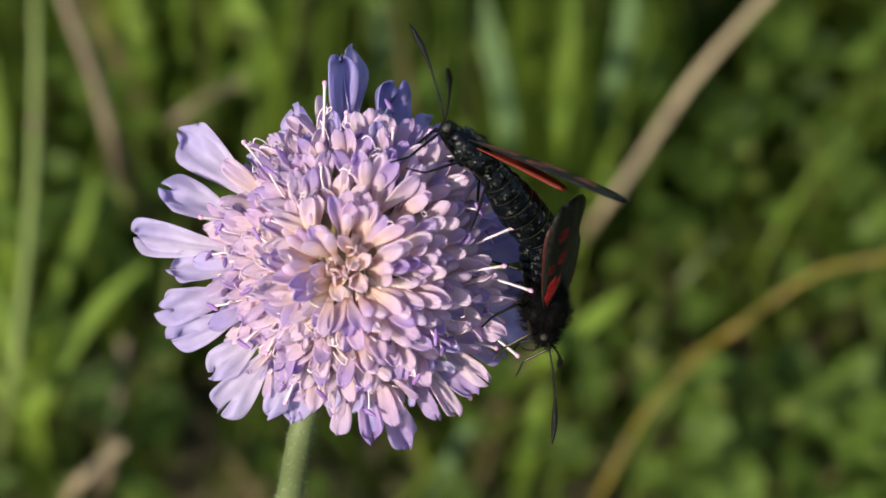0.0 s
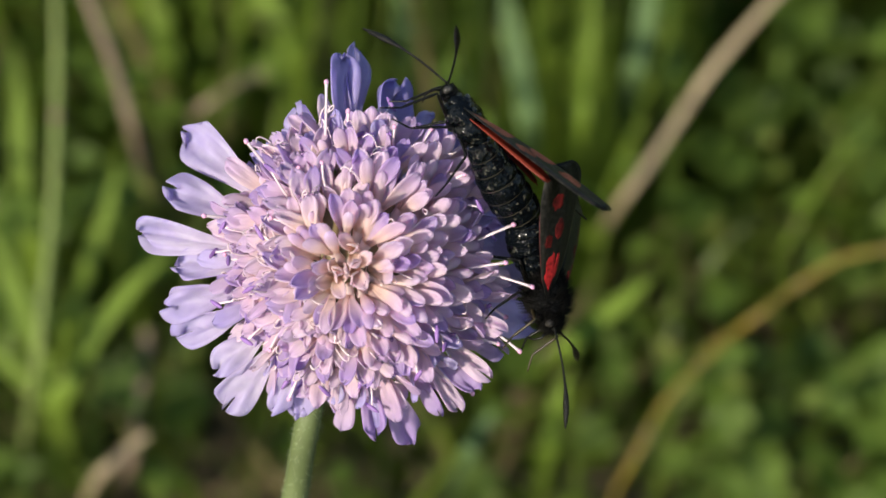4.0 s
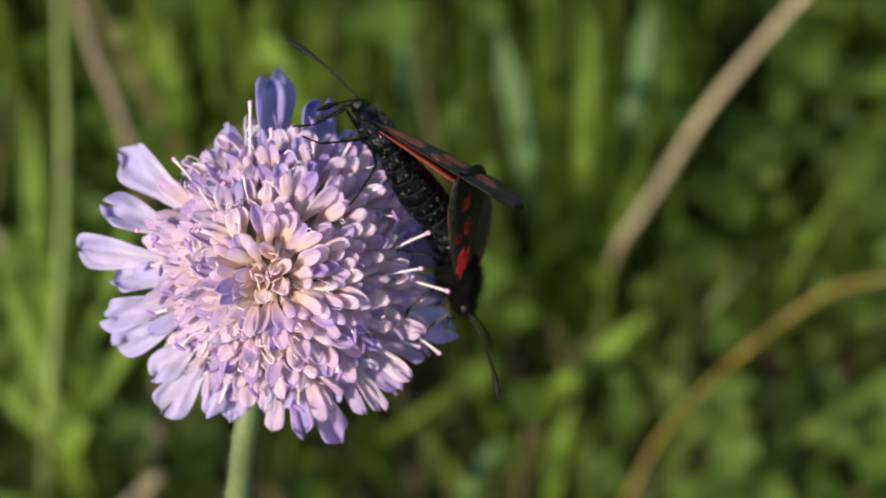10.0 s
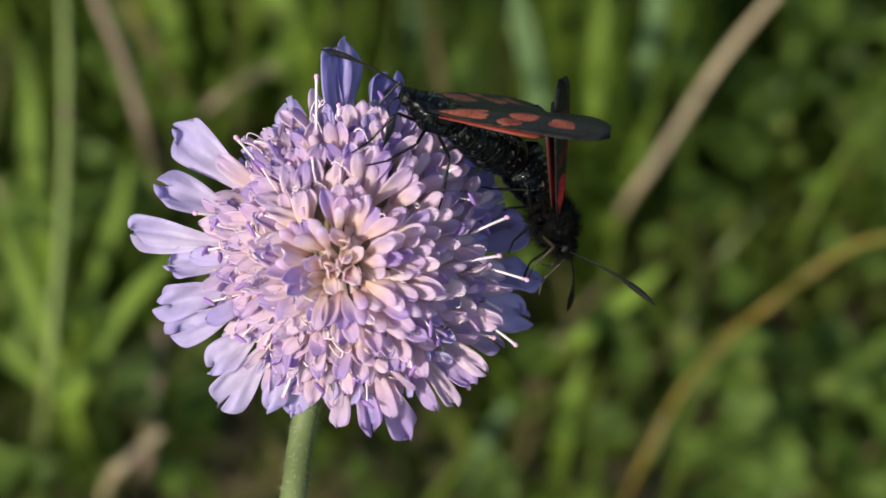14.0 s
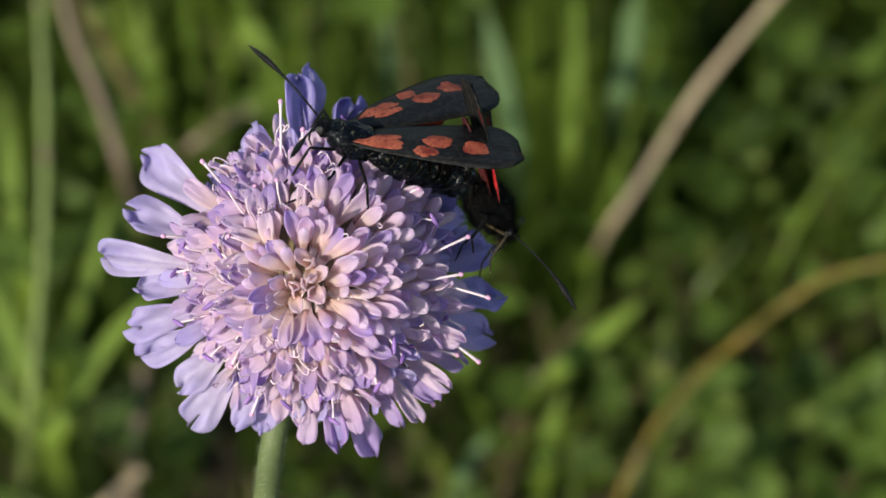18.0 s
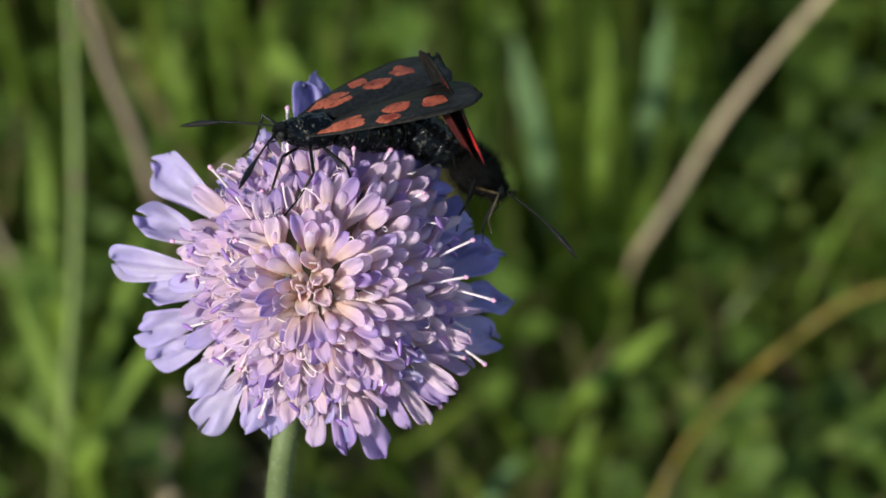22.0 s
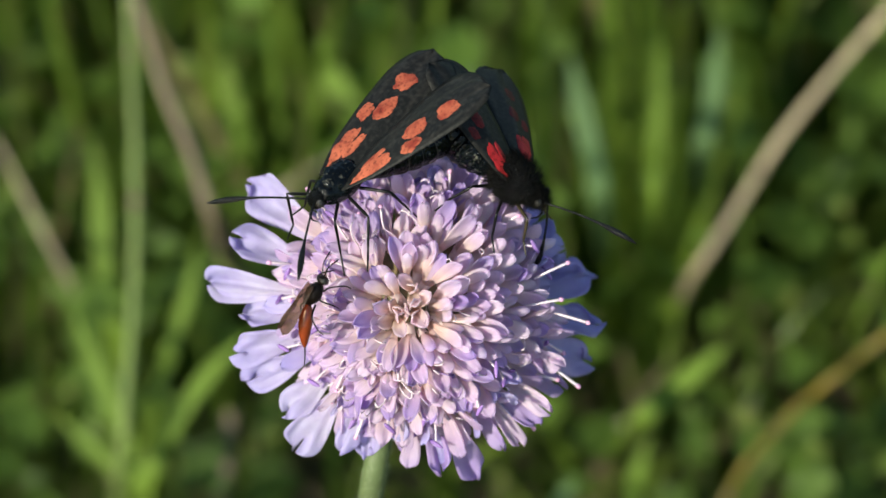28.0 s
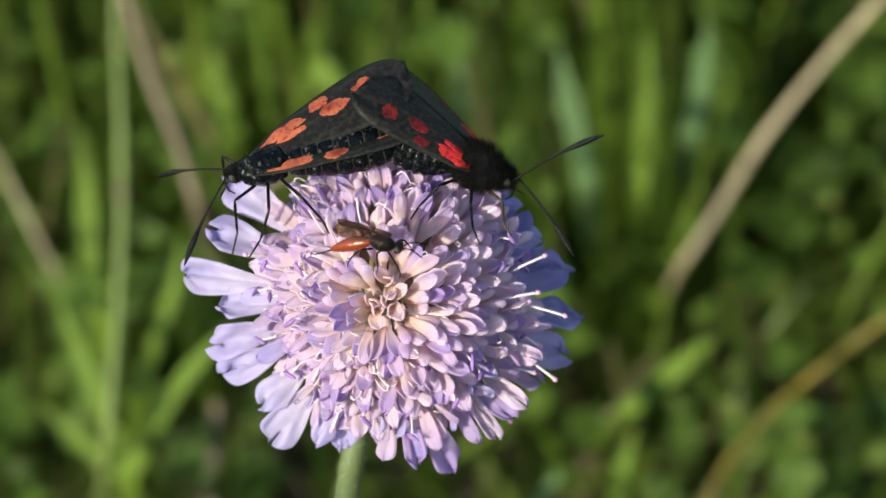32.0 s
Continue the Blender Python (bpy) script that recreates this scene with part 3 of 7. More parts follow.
def rim_florets():
    rnd = random.Random(23)
    for k, (deg, reach, wide, height) in enumerate(RIM):
        a = radians(deg)
        rad = Vector((math.cos(a), math.sin(a), 0))
        start = rad * (6.4 * MM) + Vector((0, 0, (height * 0.5 - 0.3) * MM))
        tip = rad * (reach * 1.03 * MM) + Vector((0, 0, height * MM))
        n = (rad + Vector((0, 0, 0.35))).normalized()
        turn = frame_axes((rad - n * rad.dot(n)), n).to_4x4()
        turn.translation = start
        fl = part_at("floret", TUBES[2], flower, HEAD @ turn)
        way = tip - start
        # on the right flank the violet also paints in part of the shade
        me = petal_mesh("petal", way.length / MM, wide * (1.0 if 235 < deg < 340 else 1.25), rnd.uniform(-12, 26), rnd.uniform(0.1, 0.5), PETAL_IN if k in (10, 14, 16, 18) else PETAL_VIOLET if 58 < deg < 100 or deg > 340 or deg < 59 else PETAL_LILAC if 275 < deg < 340 else PETAL_OUT, claw=0.3,
                        notch=rnd.choice((0, 0.08, 0.13)), twist=rnd.uniform(-0.5, 0.5), ruffle=0.46, seed=50 + k, nu=18, nv=8, stalk_end=0.24, full=0.82, blunt=0.66, frill=1.1)
        m = frame_axes(way, Vector((0, 0, 1)) + rad.cross(Vector((0, 0, 1))) * rnd.uniform(-0.8, 0.8) * (1.5 if 58 < deg < 118 else 0.4 if 130 < deg < 240 else 1.0)).to_4x4()
        m.translation = start
        part_at("petal", me, fl, HEAD @ m, "large outer petal")
        for az in (75, -75):
            lobe(fl, rnd.choice(MIDDLE), az + rnd.uniform(-20, 20), rnd.uniform(30, 60), 0.5)
        lobe(fl, rnd.choice(MIDDLE[:3]), 180 + rnd.uniform(-20, 20), rnd.uniform(10, 35), 0.5)
        if rnd.random() < 0.3:
            add_pin(fl, rnd, rnd.random() < 0.4)


rim_florets()


def second_ring():
    """Florets with longer petals between the dome and the rim."""
    rnd = random.Random(41)
    shapes = [petal_mesh("petal", 3.6 + 0.4 * k, 1.3 + 0.14 * (k % 3), -4 + 9 * k, 0.3 - 0.12 * (k % 3), (PETAL_MID, PETAL_OUT, PETAL_IN)[k % 3], claw=0.24, ruffle=0.3, frill=0.6,
                         notch=0.05 * (k % 2), twist=0.3 * (k - 3), seed=80 + k, nu=12, nv=6, full=0.76) for k in range(7)]
    for k in range(32):
        deg = (k * 11.25 + rnd.uniform(-5, 5)) % 360
        left = 125 < deg < 215
        if left and k % 2:
            continue
        a = radians(deg)
        rad = Vector((math.cos(a), math.sin(a), 0))
        r0 = (6.4 if left else 7.4) + rnd.uniform(-0.8, 0.9) + (0.8 if 290 < deg or deg < 30 else 0)
        n = (rad + Vector((rnd.uniform(-0.25, 0.25), rnd.uniform(-0.25, 0.25), rnd.uniform(0.1, 0.6)))).normalized()
        turn = frame_axes(rad - n * rad.dot(n), n).to_4x4()
        turn.translation = rad * r0 * MM + Vector((0, 0, rnd.uniform(-1.5, 1.4) * MM))
        fl = part_at("floret", TUBES[2], flower, HEAD @ turn)
        lobe(fl, rnd.choice(shapes[1:]), rnd.uniform(-12, 12), rnd.uniform(4, 30), 0.4)
        lobe(fl, rnd.choice(shapes[:4]), 70 + rnd.uniform(-25, 25), rnd.uniform(10, 34), 0.4)
        if k % 2:
            lobe(fl, rnd.choice(shapes[:4]), -70 + rnd.uniform(-25, 25), rnd.uniform(10, 34), 0.4)
        if rnd.random() < 0.7:
            part("filament", rnd.choice(CURLS), fl, pose(0, 0, 0.001, rnd.uniform(-30, 30), rnd.uniform(-10, 45), rnd.uniform(0, 360)))
        if rnd.random() < 0.25:
            add_pin(fl, rnd, rnd.random() < 0.5)


second_ring()

# Long styles that stand out beyond the petals: way round, radius of root and tip, heights of root and tip (mm)
STYLES = ((100, 10.2, 14.4, 2.0, 2.2), (131, 9.2, 12.2, 2.6, 4.6), (10, 10.6, 13.6, 2.0, 2.5), (337, 12.6, 15.8, -2.5, -2.0), (315, 11.5, 14.7, -2.0, -2.0),
          (357, 9.5, 12.6, 2.5, 3.0), (356, 11.6, 15.0, 1.0, 1.4), (58, 10.0, 12.6, 1.0, 2.0), (68, 9.5, 11.2, 2.0, 4.0), (40, 9.5, 11.6, 1.5, 3.0),
          (90, 9.6, 12.0, 0.5, 2.0), (330, 11.4, 14.0, -2.0, -2.2), (345, 11.2, 13.6, -1.0, -0.6), (248, 10.0, 11.8, 1.0, 0.6), (160, 10.0, 11.8, 1.5, 2.6))


def long_styles():
    for k, (deg, r0, r1, z0, z1) in enumerate(STYLES):
        a, b = radians(deg), radians(deg + (k % 3 - 1) * 3)
        p = Vector((math.cos(a) * r0, math.sin(a) * r0, z0)) * MM
        q = Vector((math.cos(b) * r1, math.sin(b) * r1, z1)) * MM
        mid = p.lerp(q, 0.5) + Vector((0, 0, 0.25 * MM))
        me = mesh_of("style", *tube(spline((p, mid, q), 6), [0.11 * MM] * 5 + [0.12 * MM, 0.16 * MM], 7), FILAMENT)
        s = part_at("style", me, flower, HEAD)
        m = frame_axes(q - mid, Vector((0.1, 0.2, 1))).to_4x4()
        m.translation = q
        part("stigma", KNOBS, s, m, "pink knob")


long_styles()

# ---- moths ----
bits = {}


def wing_outline(u, hind=False):
    """Leading and trailing edge of a wing at u from root to tip, in mm."""
    lead = 0.25 + 0.45 * min(1, u * 5) + 1.0 * math.sin(u * 2.2)
    trail = -0.3 - 0.8 * min(1, u * 5) - 5.3 * (u ** 0.8) * (1 - 0.16 * u)
    if hind:
        lead, trail = 0.3 + 0.4 * math.sin(u * 2.6), -0.5 - 1.9 * math.sin(min(1.0, u * 1.15) * 1.6)
    if u > 0.72:
        k = math.sqrt(max(0.0, 1 - ((u - 0.72) / 0.28) ** 2))
        mid = lead * 0.72 + trail * 0.28
        lead, trail = mid + (lead - mid) * k, mid + (trail - mid) * k
    return lead, trail


def wing_point(u, v, length, side, hind=False):
    """Place on the wing, v from -1 (trailing) to 1 (leading)."""
    lead, trail = wing_outline(u, hind)
    y = trail + (lead - trail) * (v + 1) / 2
    z = 0.45 * (1 - v * v) * math.sin(u * 2.8) + 0.10 * math.sin(v * 7 + u * 3) * u
    return Vector((u * length, side * y, z)) * MM


def wing_mesh(name, length, side, mat, hind=False):
    nu, nv = 22, 10
    grid = []
    for i in range(nu + 1):
        for k in range(nv + 1):
            u, v = i / nu, 2 * k / nv - 1
            p = wing_point(u, v, length, side, hind)
            du = wing_point(min(1, u + 0.01), v, length, side, hind) - wing_point(max(0, u - 0.01), v, length, side, hind)
            dv = wing_point(min(u, 0.97), v + 0.02, length, side, hind) - wing_point(min(u, 0.97), v - 0.02, length, side, hind)
            n = du.cross(dv) * side
            grid.append((p, n.normalized() if n.length > 0 else Vector((0, 0, 1))))
    return mesh_of(name, *slab(grid, nu, nv, 0.09 * MM), mat)


def spot_mesh(u, v, ru, rv, length, side, mat, seed):
    """A patch of coloured scales that lies on both faces of the wing."""
    top, n = [], 40
    rings = (0.0, 0.5, 0.85, 1.0)
    vs, fs = [], []
    for face in (1, -1):
        o = len(vs)
        for r in rings:
            for k in range(n):
                w = 2 * math.pi * k / n
                e = 1 + 0.28 * noise.noise(Vector((math.cos(w) * 1.6, math.sin(w) * 1.6, seed))) + 0.16 * noise.noise(Vector((math.cos(w) * 5, math.sin(w) * 5, seed)))
                p = wing_point(u + ru * r * e * math.cos(w), max(-0.98, min(0.98, v + rv * r * e * math.sin(w))), length, side)
                vs.append(p + Vector((0, 0, face * (0.07 if r < 1 else 0.03) * MM)))
        for j in range(len(rings) - 1):
            for k in range(n):
                q = (o + j * n + k, o + j * n + (k + 1) % n, o + (j + 1) * n + (k + 1) % n, o + (j + 1) * n + k)
                fs.append(q if face * side < 0 else q[::-1])
    return mesh_of("spot", vs, fs, mat)


SPOTS = ((0.20, 0.48, 0.12, 0.34), (0.23, 0.0, 0.085, 0.16), (0.46, 0.62, 0.058, 0.22), (0.52, 0.14, 0.075, 0.25), (0.73, 0.28, 0.065, 0.25))


def abdomen_mesh(length, radius, segs):
    """Abdomen from its root back along -x, with the steps of its segments."""
    n, sides = segs * 6, 18
    pts, rad = [], []
    for i in range(n + 1):
        u = i / n
        full = radius * (0.72 + 0.55 * math.sin(u * 2.5)) * (1 if u < 0.86 else max(0.25, math.sqrt(max(0, 1 - ((u - 0.86) / 0.16) ** 2))))
        s = (u * segs) % 1
        step = 1 - 0.06 * (1 - min(1, s * 2.2)) - 0.03 * max(0, s - 0.8) / 0.2
        pts.append(Vector((-u * length, 0, -0.25 * math.sin(u * 2.6))) * MM)
        rad.append(full * step * MM)
    return pts, rad, tube(pts, rad, sides)


def hairs(count, centre, radii, length, seed, back=0.5):
    """Short hairs that stand on an egg-like body."""
    rnd = random.Random(seed)
    vs, fs = [], []
    for _ in range(count):
        n = Vector((rnd.gauss(0, 1), rnd.gauss(0, 1), rnd.gauss(0.15, 1))).normalized()
        p = Vector((centre[0] + n.x * radii[0], centre[1] + n.y * radii[1], centre[2] + n.z * radii[2])) * 0.98
        d = (n + Vector((-back, rnd.uniform(-0.35, 0.35), rnd.uniform(-0.25, 0.35)))).normalized()
        w = d.orthogonal().normalized() * 0.024
        w2 = d.cross(w)
        tip = p + d * length * rnd.uniform(0.5, 1.2)
        o = len(vs)
        vs += [p - w, p + w, p + w2, tip]
        fs += [(o, o + 1, o + 3), (o + 1, o + 2, o + 3), (o + 2, o, o + 3)]
    return [v * MM for v in vs], fs


def antenna_mesh(length):
    """Clubbed feeler along x, ringed, with a bowed tip."""
    n = 34
    pts, rad = [], []
    for i in range(n + 1):
        u = i / n
        bow = 0.55 * math.sin(u * 2.6) - 0.4 * u
        pts.append(Vector((u * length, 0, bow)) * MM)
        club = math.exp(-((u - 0.78) / 0.17) ** 2)
        rad.append((0.095 + 0.19 * club) * (1 if u < 0.93 else 0.35 + 0.65 * (1 - u) / 0.07) * (1 if i % 2 else 0.86) * MM)
    return mesh_of("antenna", *tube(pts, rad, 8), CHITIN)


def leg_mesh(points, thick, mat):
    a, b, c, d = points
    path = [a.lerp(b, i / 6) for i in range(6)] + [b.lerp(c, i / 6) for i in range(6)] + [c.lerp(d, i / 6) for i in range(7)]
    rad = [thick * (1.25 - 0.7 * i / 18) * (0.7 if i in (0, 6, 12) else 1.12 if i in (5, 7, 11) else 1) for i in range(19)]
    return mesh_of("leg", *tube([p * MM for p in path], [r * MM for r in rad], 7), mat)


def wing_pose(side, spread, roof, lift, size=1.0):
    """Pose of a folded wing at its hinge; side 1 is the moth's left."""
    s, r = radians(spread), radians(roof)
    x = Vector((-math.cos(s), side * math.sin(s), math.sin(radians(lift))))
    z = Vector((0, side * math.sin(r), math.cos(r)))
    m = frame_axes(x, z).to_4x4()
    m.translation = Vector((-2.2, side * 1.2, 0.5)) * MM * size
    return m


def hind_pose(side, spread, roof, size):
    m = wing_pose(side, spread - 5, roof, -1.5)
    m.translation = Vector((-3.3, side * 1.1, 0.8)) * MM * size
    return m


def moth(key, label, spot_mat, size, spread, roof, leg_mat, ringed, fuzzy, tail, span):
    """A burnet moth whose head lies at the origin, facing +x, back up."""
    ob = thing(key + "_moth", Matrix(), label, "moth", "pair of mating moths")
    S = Matrix.Diagonal((size, size, size, 1))
    sized = lambda vf: ([v * size for v in vf[0]], vf[1])
    ob.name = "burnet_moth"
    mk = lambda name, vf, mat: mesh_of(name, *sized(vf), mat)
    head = part("head", mk("head", lump(-0.5 * MM, 0, 0, 0.8 * MM, 0.8 * MM, 0.78 * MM, 10, 14, 0.15), CHITIN), ob)
    for side in (1, -1):
        part("eye", mk("eye", lump(-0.25 * MM, side * 0.56 * MM, 0.05 * MM, 0.36 * MM, 0.34 * MM, 0.42 * MM, 8, 12), EYE), head, None, "round dark eye")
    part("proboscis", mk("proboscis", tube([Vector(p) * MM for p in ((0.1, 0, -0.5), (0.5, 0, -1.0), (0.4, 0, -1.7), (0.0, 0, -2.2))], [0.12 * MM, 0.1 * MM, 0.08 * MM, 0.05 * MM], 6), LEG), head)
    thorax = part("thorax", mk("thorax", joined(lump(-3.0 * MM, 0, 0.0, 2.3 * MM, (1.8 if fuzzy else 1.45) * MM, (1.72 if fuzzy else 1.42) * MM, 18, 22, 0.25), lump(-1.4 * MM, 0, 0.15 * MM, 0.8 * MM, 1.1 * MM, 0.85 * MM, 10, 14, 0.12)), CHITIN if fuzzy else BLUE_CHITIN), ob)
    fur = part("fur", mk("fur", joined(hairs(2600 if fuzzy else 170, (-3.0, 0, 0.1), (2.25, 1.78 if fuzzy else 1.42, 1.7 if fuzzy else 1.4), 1.0 if fuzzy else 0.45, 3), hairs(1100 if fuzzy else 110, (-0.5, 0, 0), (0.8, 0.8, 0.78), 0.7 if fuzzy else 0.4, 4)), FUR), thorax)
    tagged(fur, "short dark fur", kind="stuff")
    pts, rad, vf = abdomen_mesh(tail, 1.5 if tail > 8 else 1.65, 7)
    ab = part("abdomen", mk("abdomen", vf, BLUE_CHITIN), ob, pose(-4.9 * MM, 0, -0.1 * MM), "glossy blue-black ringed abdomen")
    bits[key + "_abdomen"] = ab
    for k in range(1, 7):
        i = k * 6
        ring_pts = [pts[i] + Vector((d, 0, 0)) * MM for d in (0.09, 0.0, -0.09)]
        me = mk("ring", tube(ring_pts, [rad[i] * 1.0, rad[i] * 1.015, rad[i] * 1.0], 18, False), RING if ringed else CHITIN)
        part("ring", me, ab)
    for k, side in ((1, -1), (2, 1)):
        a = part("antenna", mk("antenna", ([v.co.copy() for v in antenna_mesh(8.2).vertices], [tuple(p.vertices) for p in antenna_mesh(8.2).polygons]), FEELER), ob, pose(0.15 * MM, side * 0.4 * MM, 0.3 * MM))
        bits[key + "_antenna_%d" % k] = a
    broad = 0.80 if fuzzy else 1.0
    for side in (1, -1):
        fw = part("forewing", mk("forewing", ([Vector((v.co.x, v.co.y * broad, v.co.z)) for v in wing_mesh("w", span, -side, WING).vertices], [tuple(p.vertices) for p in wing_mesh("w", span, -side, WING).polygons]), WING), ob, wing_pose(side, spread, roof, 3, size), "black forewing with red spots")
        for j, (u, v, ru, rv) in enumerate(SPOTS):
            k = 0.95 if fuzzy and j > 1 else 1.18
            sm = spot_mesh(u, v, ru * k, rv * k, span * size, -side, SPOT_SHADED if fuzzy and j > 1 else spot_mat, j + 7 * side)
            for vert in sm.vertices:
                vert.co.y *= size * broad
            part("spot", sm, fw, None, "red spot")
        hm = wing_mesh("hindwing", 8.5 * size, -side, HIND_DARK if fuzzy else HIND, True)
        bits[key + "_forewing_%d" % side] = fw
        bits[key + "_hindwing_%d" % side] = part("hindwing", hm, ob, hind_pose(side, spread, roof, size), "red hindwing")
    for side in (1, -1):
        for x0, knee, foot_pt in ((-1.9, (-0.1, 2.4, -1.0), (1.5, 3.3, -4.9)), (-2.9, (-2.4, 3.3, -1.2), (-1.2, 4.8, -5.3)), (-4.0, (-5.2, 3.0, -1.2), (-7.6, 4.5, -5.0))):
            kn, ft = Vector((knee[0], knee[1] * side, knee[2])), Vector((foot_pt[0], foot_pt[1] * side, foot_pt[2]))
            root = Vector((x0, 0.7 * side, -1.1))
            wob = random.Random(int(x0 * 10) + 100 * side + (7 if fuzzy else 0))
            kn += Vector((wob.uniform(-0.6, 0.6), wob.uniform(-0.5, 0.5), wob.uniform(-0.4, 0.9)))
            ft += Vector((wob.uniform(-1.2, 1.2), wob.uniform(-0.9, 0.9), wob.uniform(-0.2, 0.8)))
            ft = kn.lerp(ft, 0.8 if fuzzy else 1.0)
            ankle = kn.lerp(ft, 0.6) + Vector((-0.25, -0.35 * side, -0.45))
            part("leg", mk("leg", ([v.co.copy() for v in leg_mesh((root, kn, ankle, ft), 0.125, LEG).vertices], [tuple(p.vertices) for p in leg_mesh((root, kn, ankle, ft), 0.125, LEG).polygons]), leg_mat if x0 > -2 else LEG), ob)
    return ob


female_moth = moth("female", "black burnet moth with orange-red spots walking on the flower", SPOT, 1.0, 21, -5, LEG, True, False, 9.0, 14.5)
male_moth = moth("male", "furry black burnet moth with crimson spots joined to its mate", SPOT_DEEP, 1.0, 17, 26, PALE_LEG, False, True, 5.2, 12.4)


# ---- wasp ----
def build_wasp():
    MM = 0.00093
    ob = thing("ichneumon_wasp", Matrix(), "small wasp with orange-red abdomen and smoky wings", "wasp")
    head = part("head", mesh_of("head", *lump(-0.35 * MM, 0, 0, 0.42 * MM, 0.62 * MM, 0.55 * MM, 8, 12), WASP_BLACK), ob)
    for side in (1, -1):
        part("eye", mesh_of("eye", *lump(-0.3 * MM, side * 0.46 * MM, 0.08 * MM, 0.26 * MM, 0.2 * MM, 0.34 * MM, 6, 10), EYE), head)
        path = spline([Vector((0.0, side * 0.2, 0.15)), Vector((0.9, side * 0.5, 0.5)), Vector((2.0, side * 0.9, 0.3))], 10)
        part("antenna", mesh_of("antenna", *tube([p * MM for p in path], [0.06 * MM] * 11, 6), WASP_BLACK), head)
    part("thorax", mesh_of("thorax", *lump(-1.75 * MM, 0, 0.1 * MM, 1.1 * MM, 0.72 * MM, 0.75 * MM, 10, 14, 0.1), WASP_BLACK), ob)
    n = 24
    pts = [Vector((-2.7 - 3.6 * i / n, 0, 0.25 * math.sin(i / n * 2.5) - 2.1 * i / n)) * MM for i in range(n + 1)]
    rad = [(0.12 + 0.50 * math.sin(math.pi * min(1, i / n) ** 0.85) ** 0.8) * (0.95 if i % 5 == 0 else 1) * MM for i in range(n)] + [0.1 * MM]
    part("abdomen", mesh_of("abdomen", *tube(pts, rad, 14), WASP_RED), ob, None, "glossy orange-red abdomen")
    part("ovipositor", mesh_of("ovipositor", *tube([Vector((-6.2, 0, -1.9)) * MM, Vector((-7.0, 0, -2.45)) * MM, Vector((-7.8, 0, -2.9)) * MM], [0.08 * MM, 0.06 * MM, 0.04 * MM], 6), WASP_BLACK), ob)
    for side in (1, -1):
        grid = []
        nu, nv = 14, 6
        for i in range(nu + 1):
            for k in range(nv + 1):
                u, v = i / nu, 2 * k / nv - 1
                h = (0.2 + 0.6 * u ** 0.8) * math.sqrt(max(0.0, 1 - max(0, (u - 0.7) / 0.3) ** 2))
                grid.append((Vector((u * 4.9, (v - 0.3) * h * 1.2 * -side, 0.1 * math.sin(u * 5 + v))) * MM, Vector((0, 0, 1))))
        me = mesh_of("wing", *slab(grid, nu, nv, 0.04 * MM), MEMBRANE)
        x = Vector((-0.98, side * 0.04, 0.06))
        m = frame_axes(x, Vector((0, side * 0.3, 1))).to_4x4()
        m.translation = Vector((-1.1, side * 0.45, 0.75)) * MM
        part("wing", me, ob, m, "smoky translucent wing")
        for x0, kx, fx in ((-1.1, -0.4, 0.4), (-1.8, -1.8, -1.6), (-2.5, -3.4, -4.2)):
            pth = spline([Vector((x0, side * 0.4, -0.4)), Vector((kx, side * 1.3, -0.2)), Vector((fx * 0.9 + kx * 0.1, side * 1.6, -1.2)), Vector((fx, side * 1.9, -1.7))], 12)
            part("leg", mesh_of("leg", *tube([p * MM for p in pth], [(0.1 - 0.005 * i) * MM for i in range(13)], 6), WASP_BLACK), ob)
    return ob


wasp = build_wasp()

BUG_SKIN = plain("bug_skin", (0.30, 0.27, 0.10), 0.45, 900, 0.5, spec=0.3, through=0.15)
BUG_DARK = plain("bug_markings", (0.10, 0.075, 0.03), 0.5, 900, 0.5, spec=0.3)


BUG = 1.3 * MM


def build_bug():
    """A young plant bug, its head at the origin, facing +x."""
    ob = thing("plant_bug", Matrix(), "tiny yellow-green plant bug crawling between the petals", "bug")
    head = part("head", mesh_of("head", *lump(-0.16 * BUG, 0, 0, 0.24 * BUG, 0.3 * BUG, 0.2 * BUG, 7, 10), BUG_SKIN), ob)
    part("thorax", mesh_of("thorax", *lump(-0.55 * BUG, 0, 0.03 * BUG, 0.34 * BUG, 0.42 * BUG, 0.28 * BUG, 8, 12), BUG_DARK), ob, None, "brown thorax")
    part("abdomen", mesh_of("abdomen", *lump(-1.2 * BUG, 0, 0.02 * BUG, 0.72 * BUG, 0.52 * BUG, 0.34 * BUG, 10, 14, 0.08), BUG_SKIN), ob, None, "plump yellow-green abdomen")
    for side in (1, -1):
        part("eye", mesh_of("eye", *lump(-0.12 * BUG, side * 0.25 * BUG, 0.06 * BUG, 0.09 * BUG, 0.08 * BUG, 0.09 * BUG, 5, 8), BUG_DARK), head)
        feel = spline([Vector((0.05, side * 0.12, 0.05)), Vector((0.45, side * 0.3, 0.25)), Vector((0.95, side * 0.55, 0.15))], 8)
        part("antenna", mesh_of("antenna", *tube([p * BUG for p in feel], [0.035 * BUG] * 9, 5), BUG_DARK), head)
        for x0, kx, fx in ((-0.4, 0.0, 0.35), (-0.65, -0.7, -0.75), (-0.9, -1.4, -1.9)):
            leg = spline([Vector((x0, side * 0.25, -0.12)), Vector((kx, side * 0.75, 0.05)), Vector((fx, side * 1.1, -0.45))], 8)
            part("leg", mesh_of("leg", *tube([p * BUG for p in leg], [0.05 * BUG] * 9, 5), BUG_SKIN), ob)
    return ob


plant_bug = build_bug()


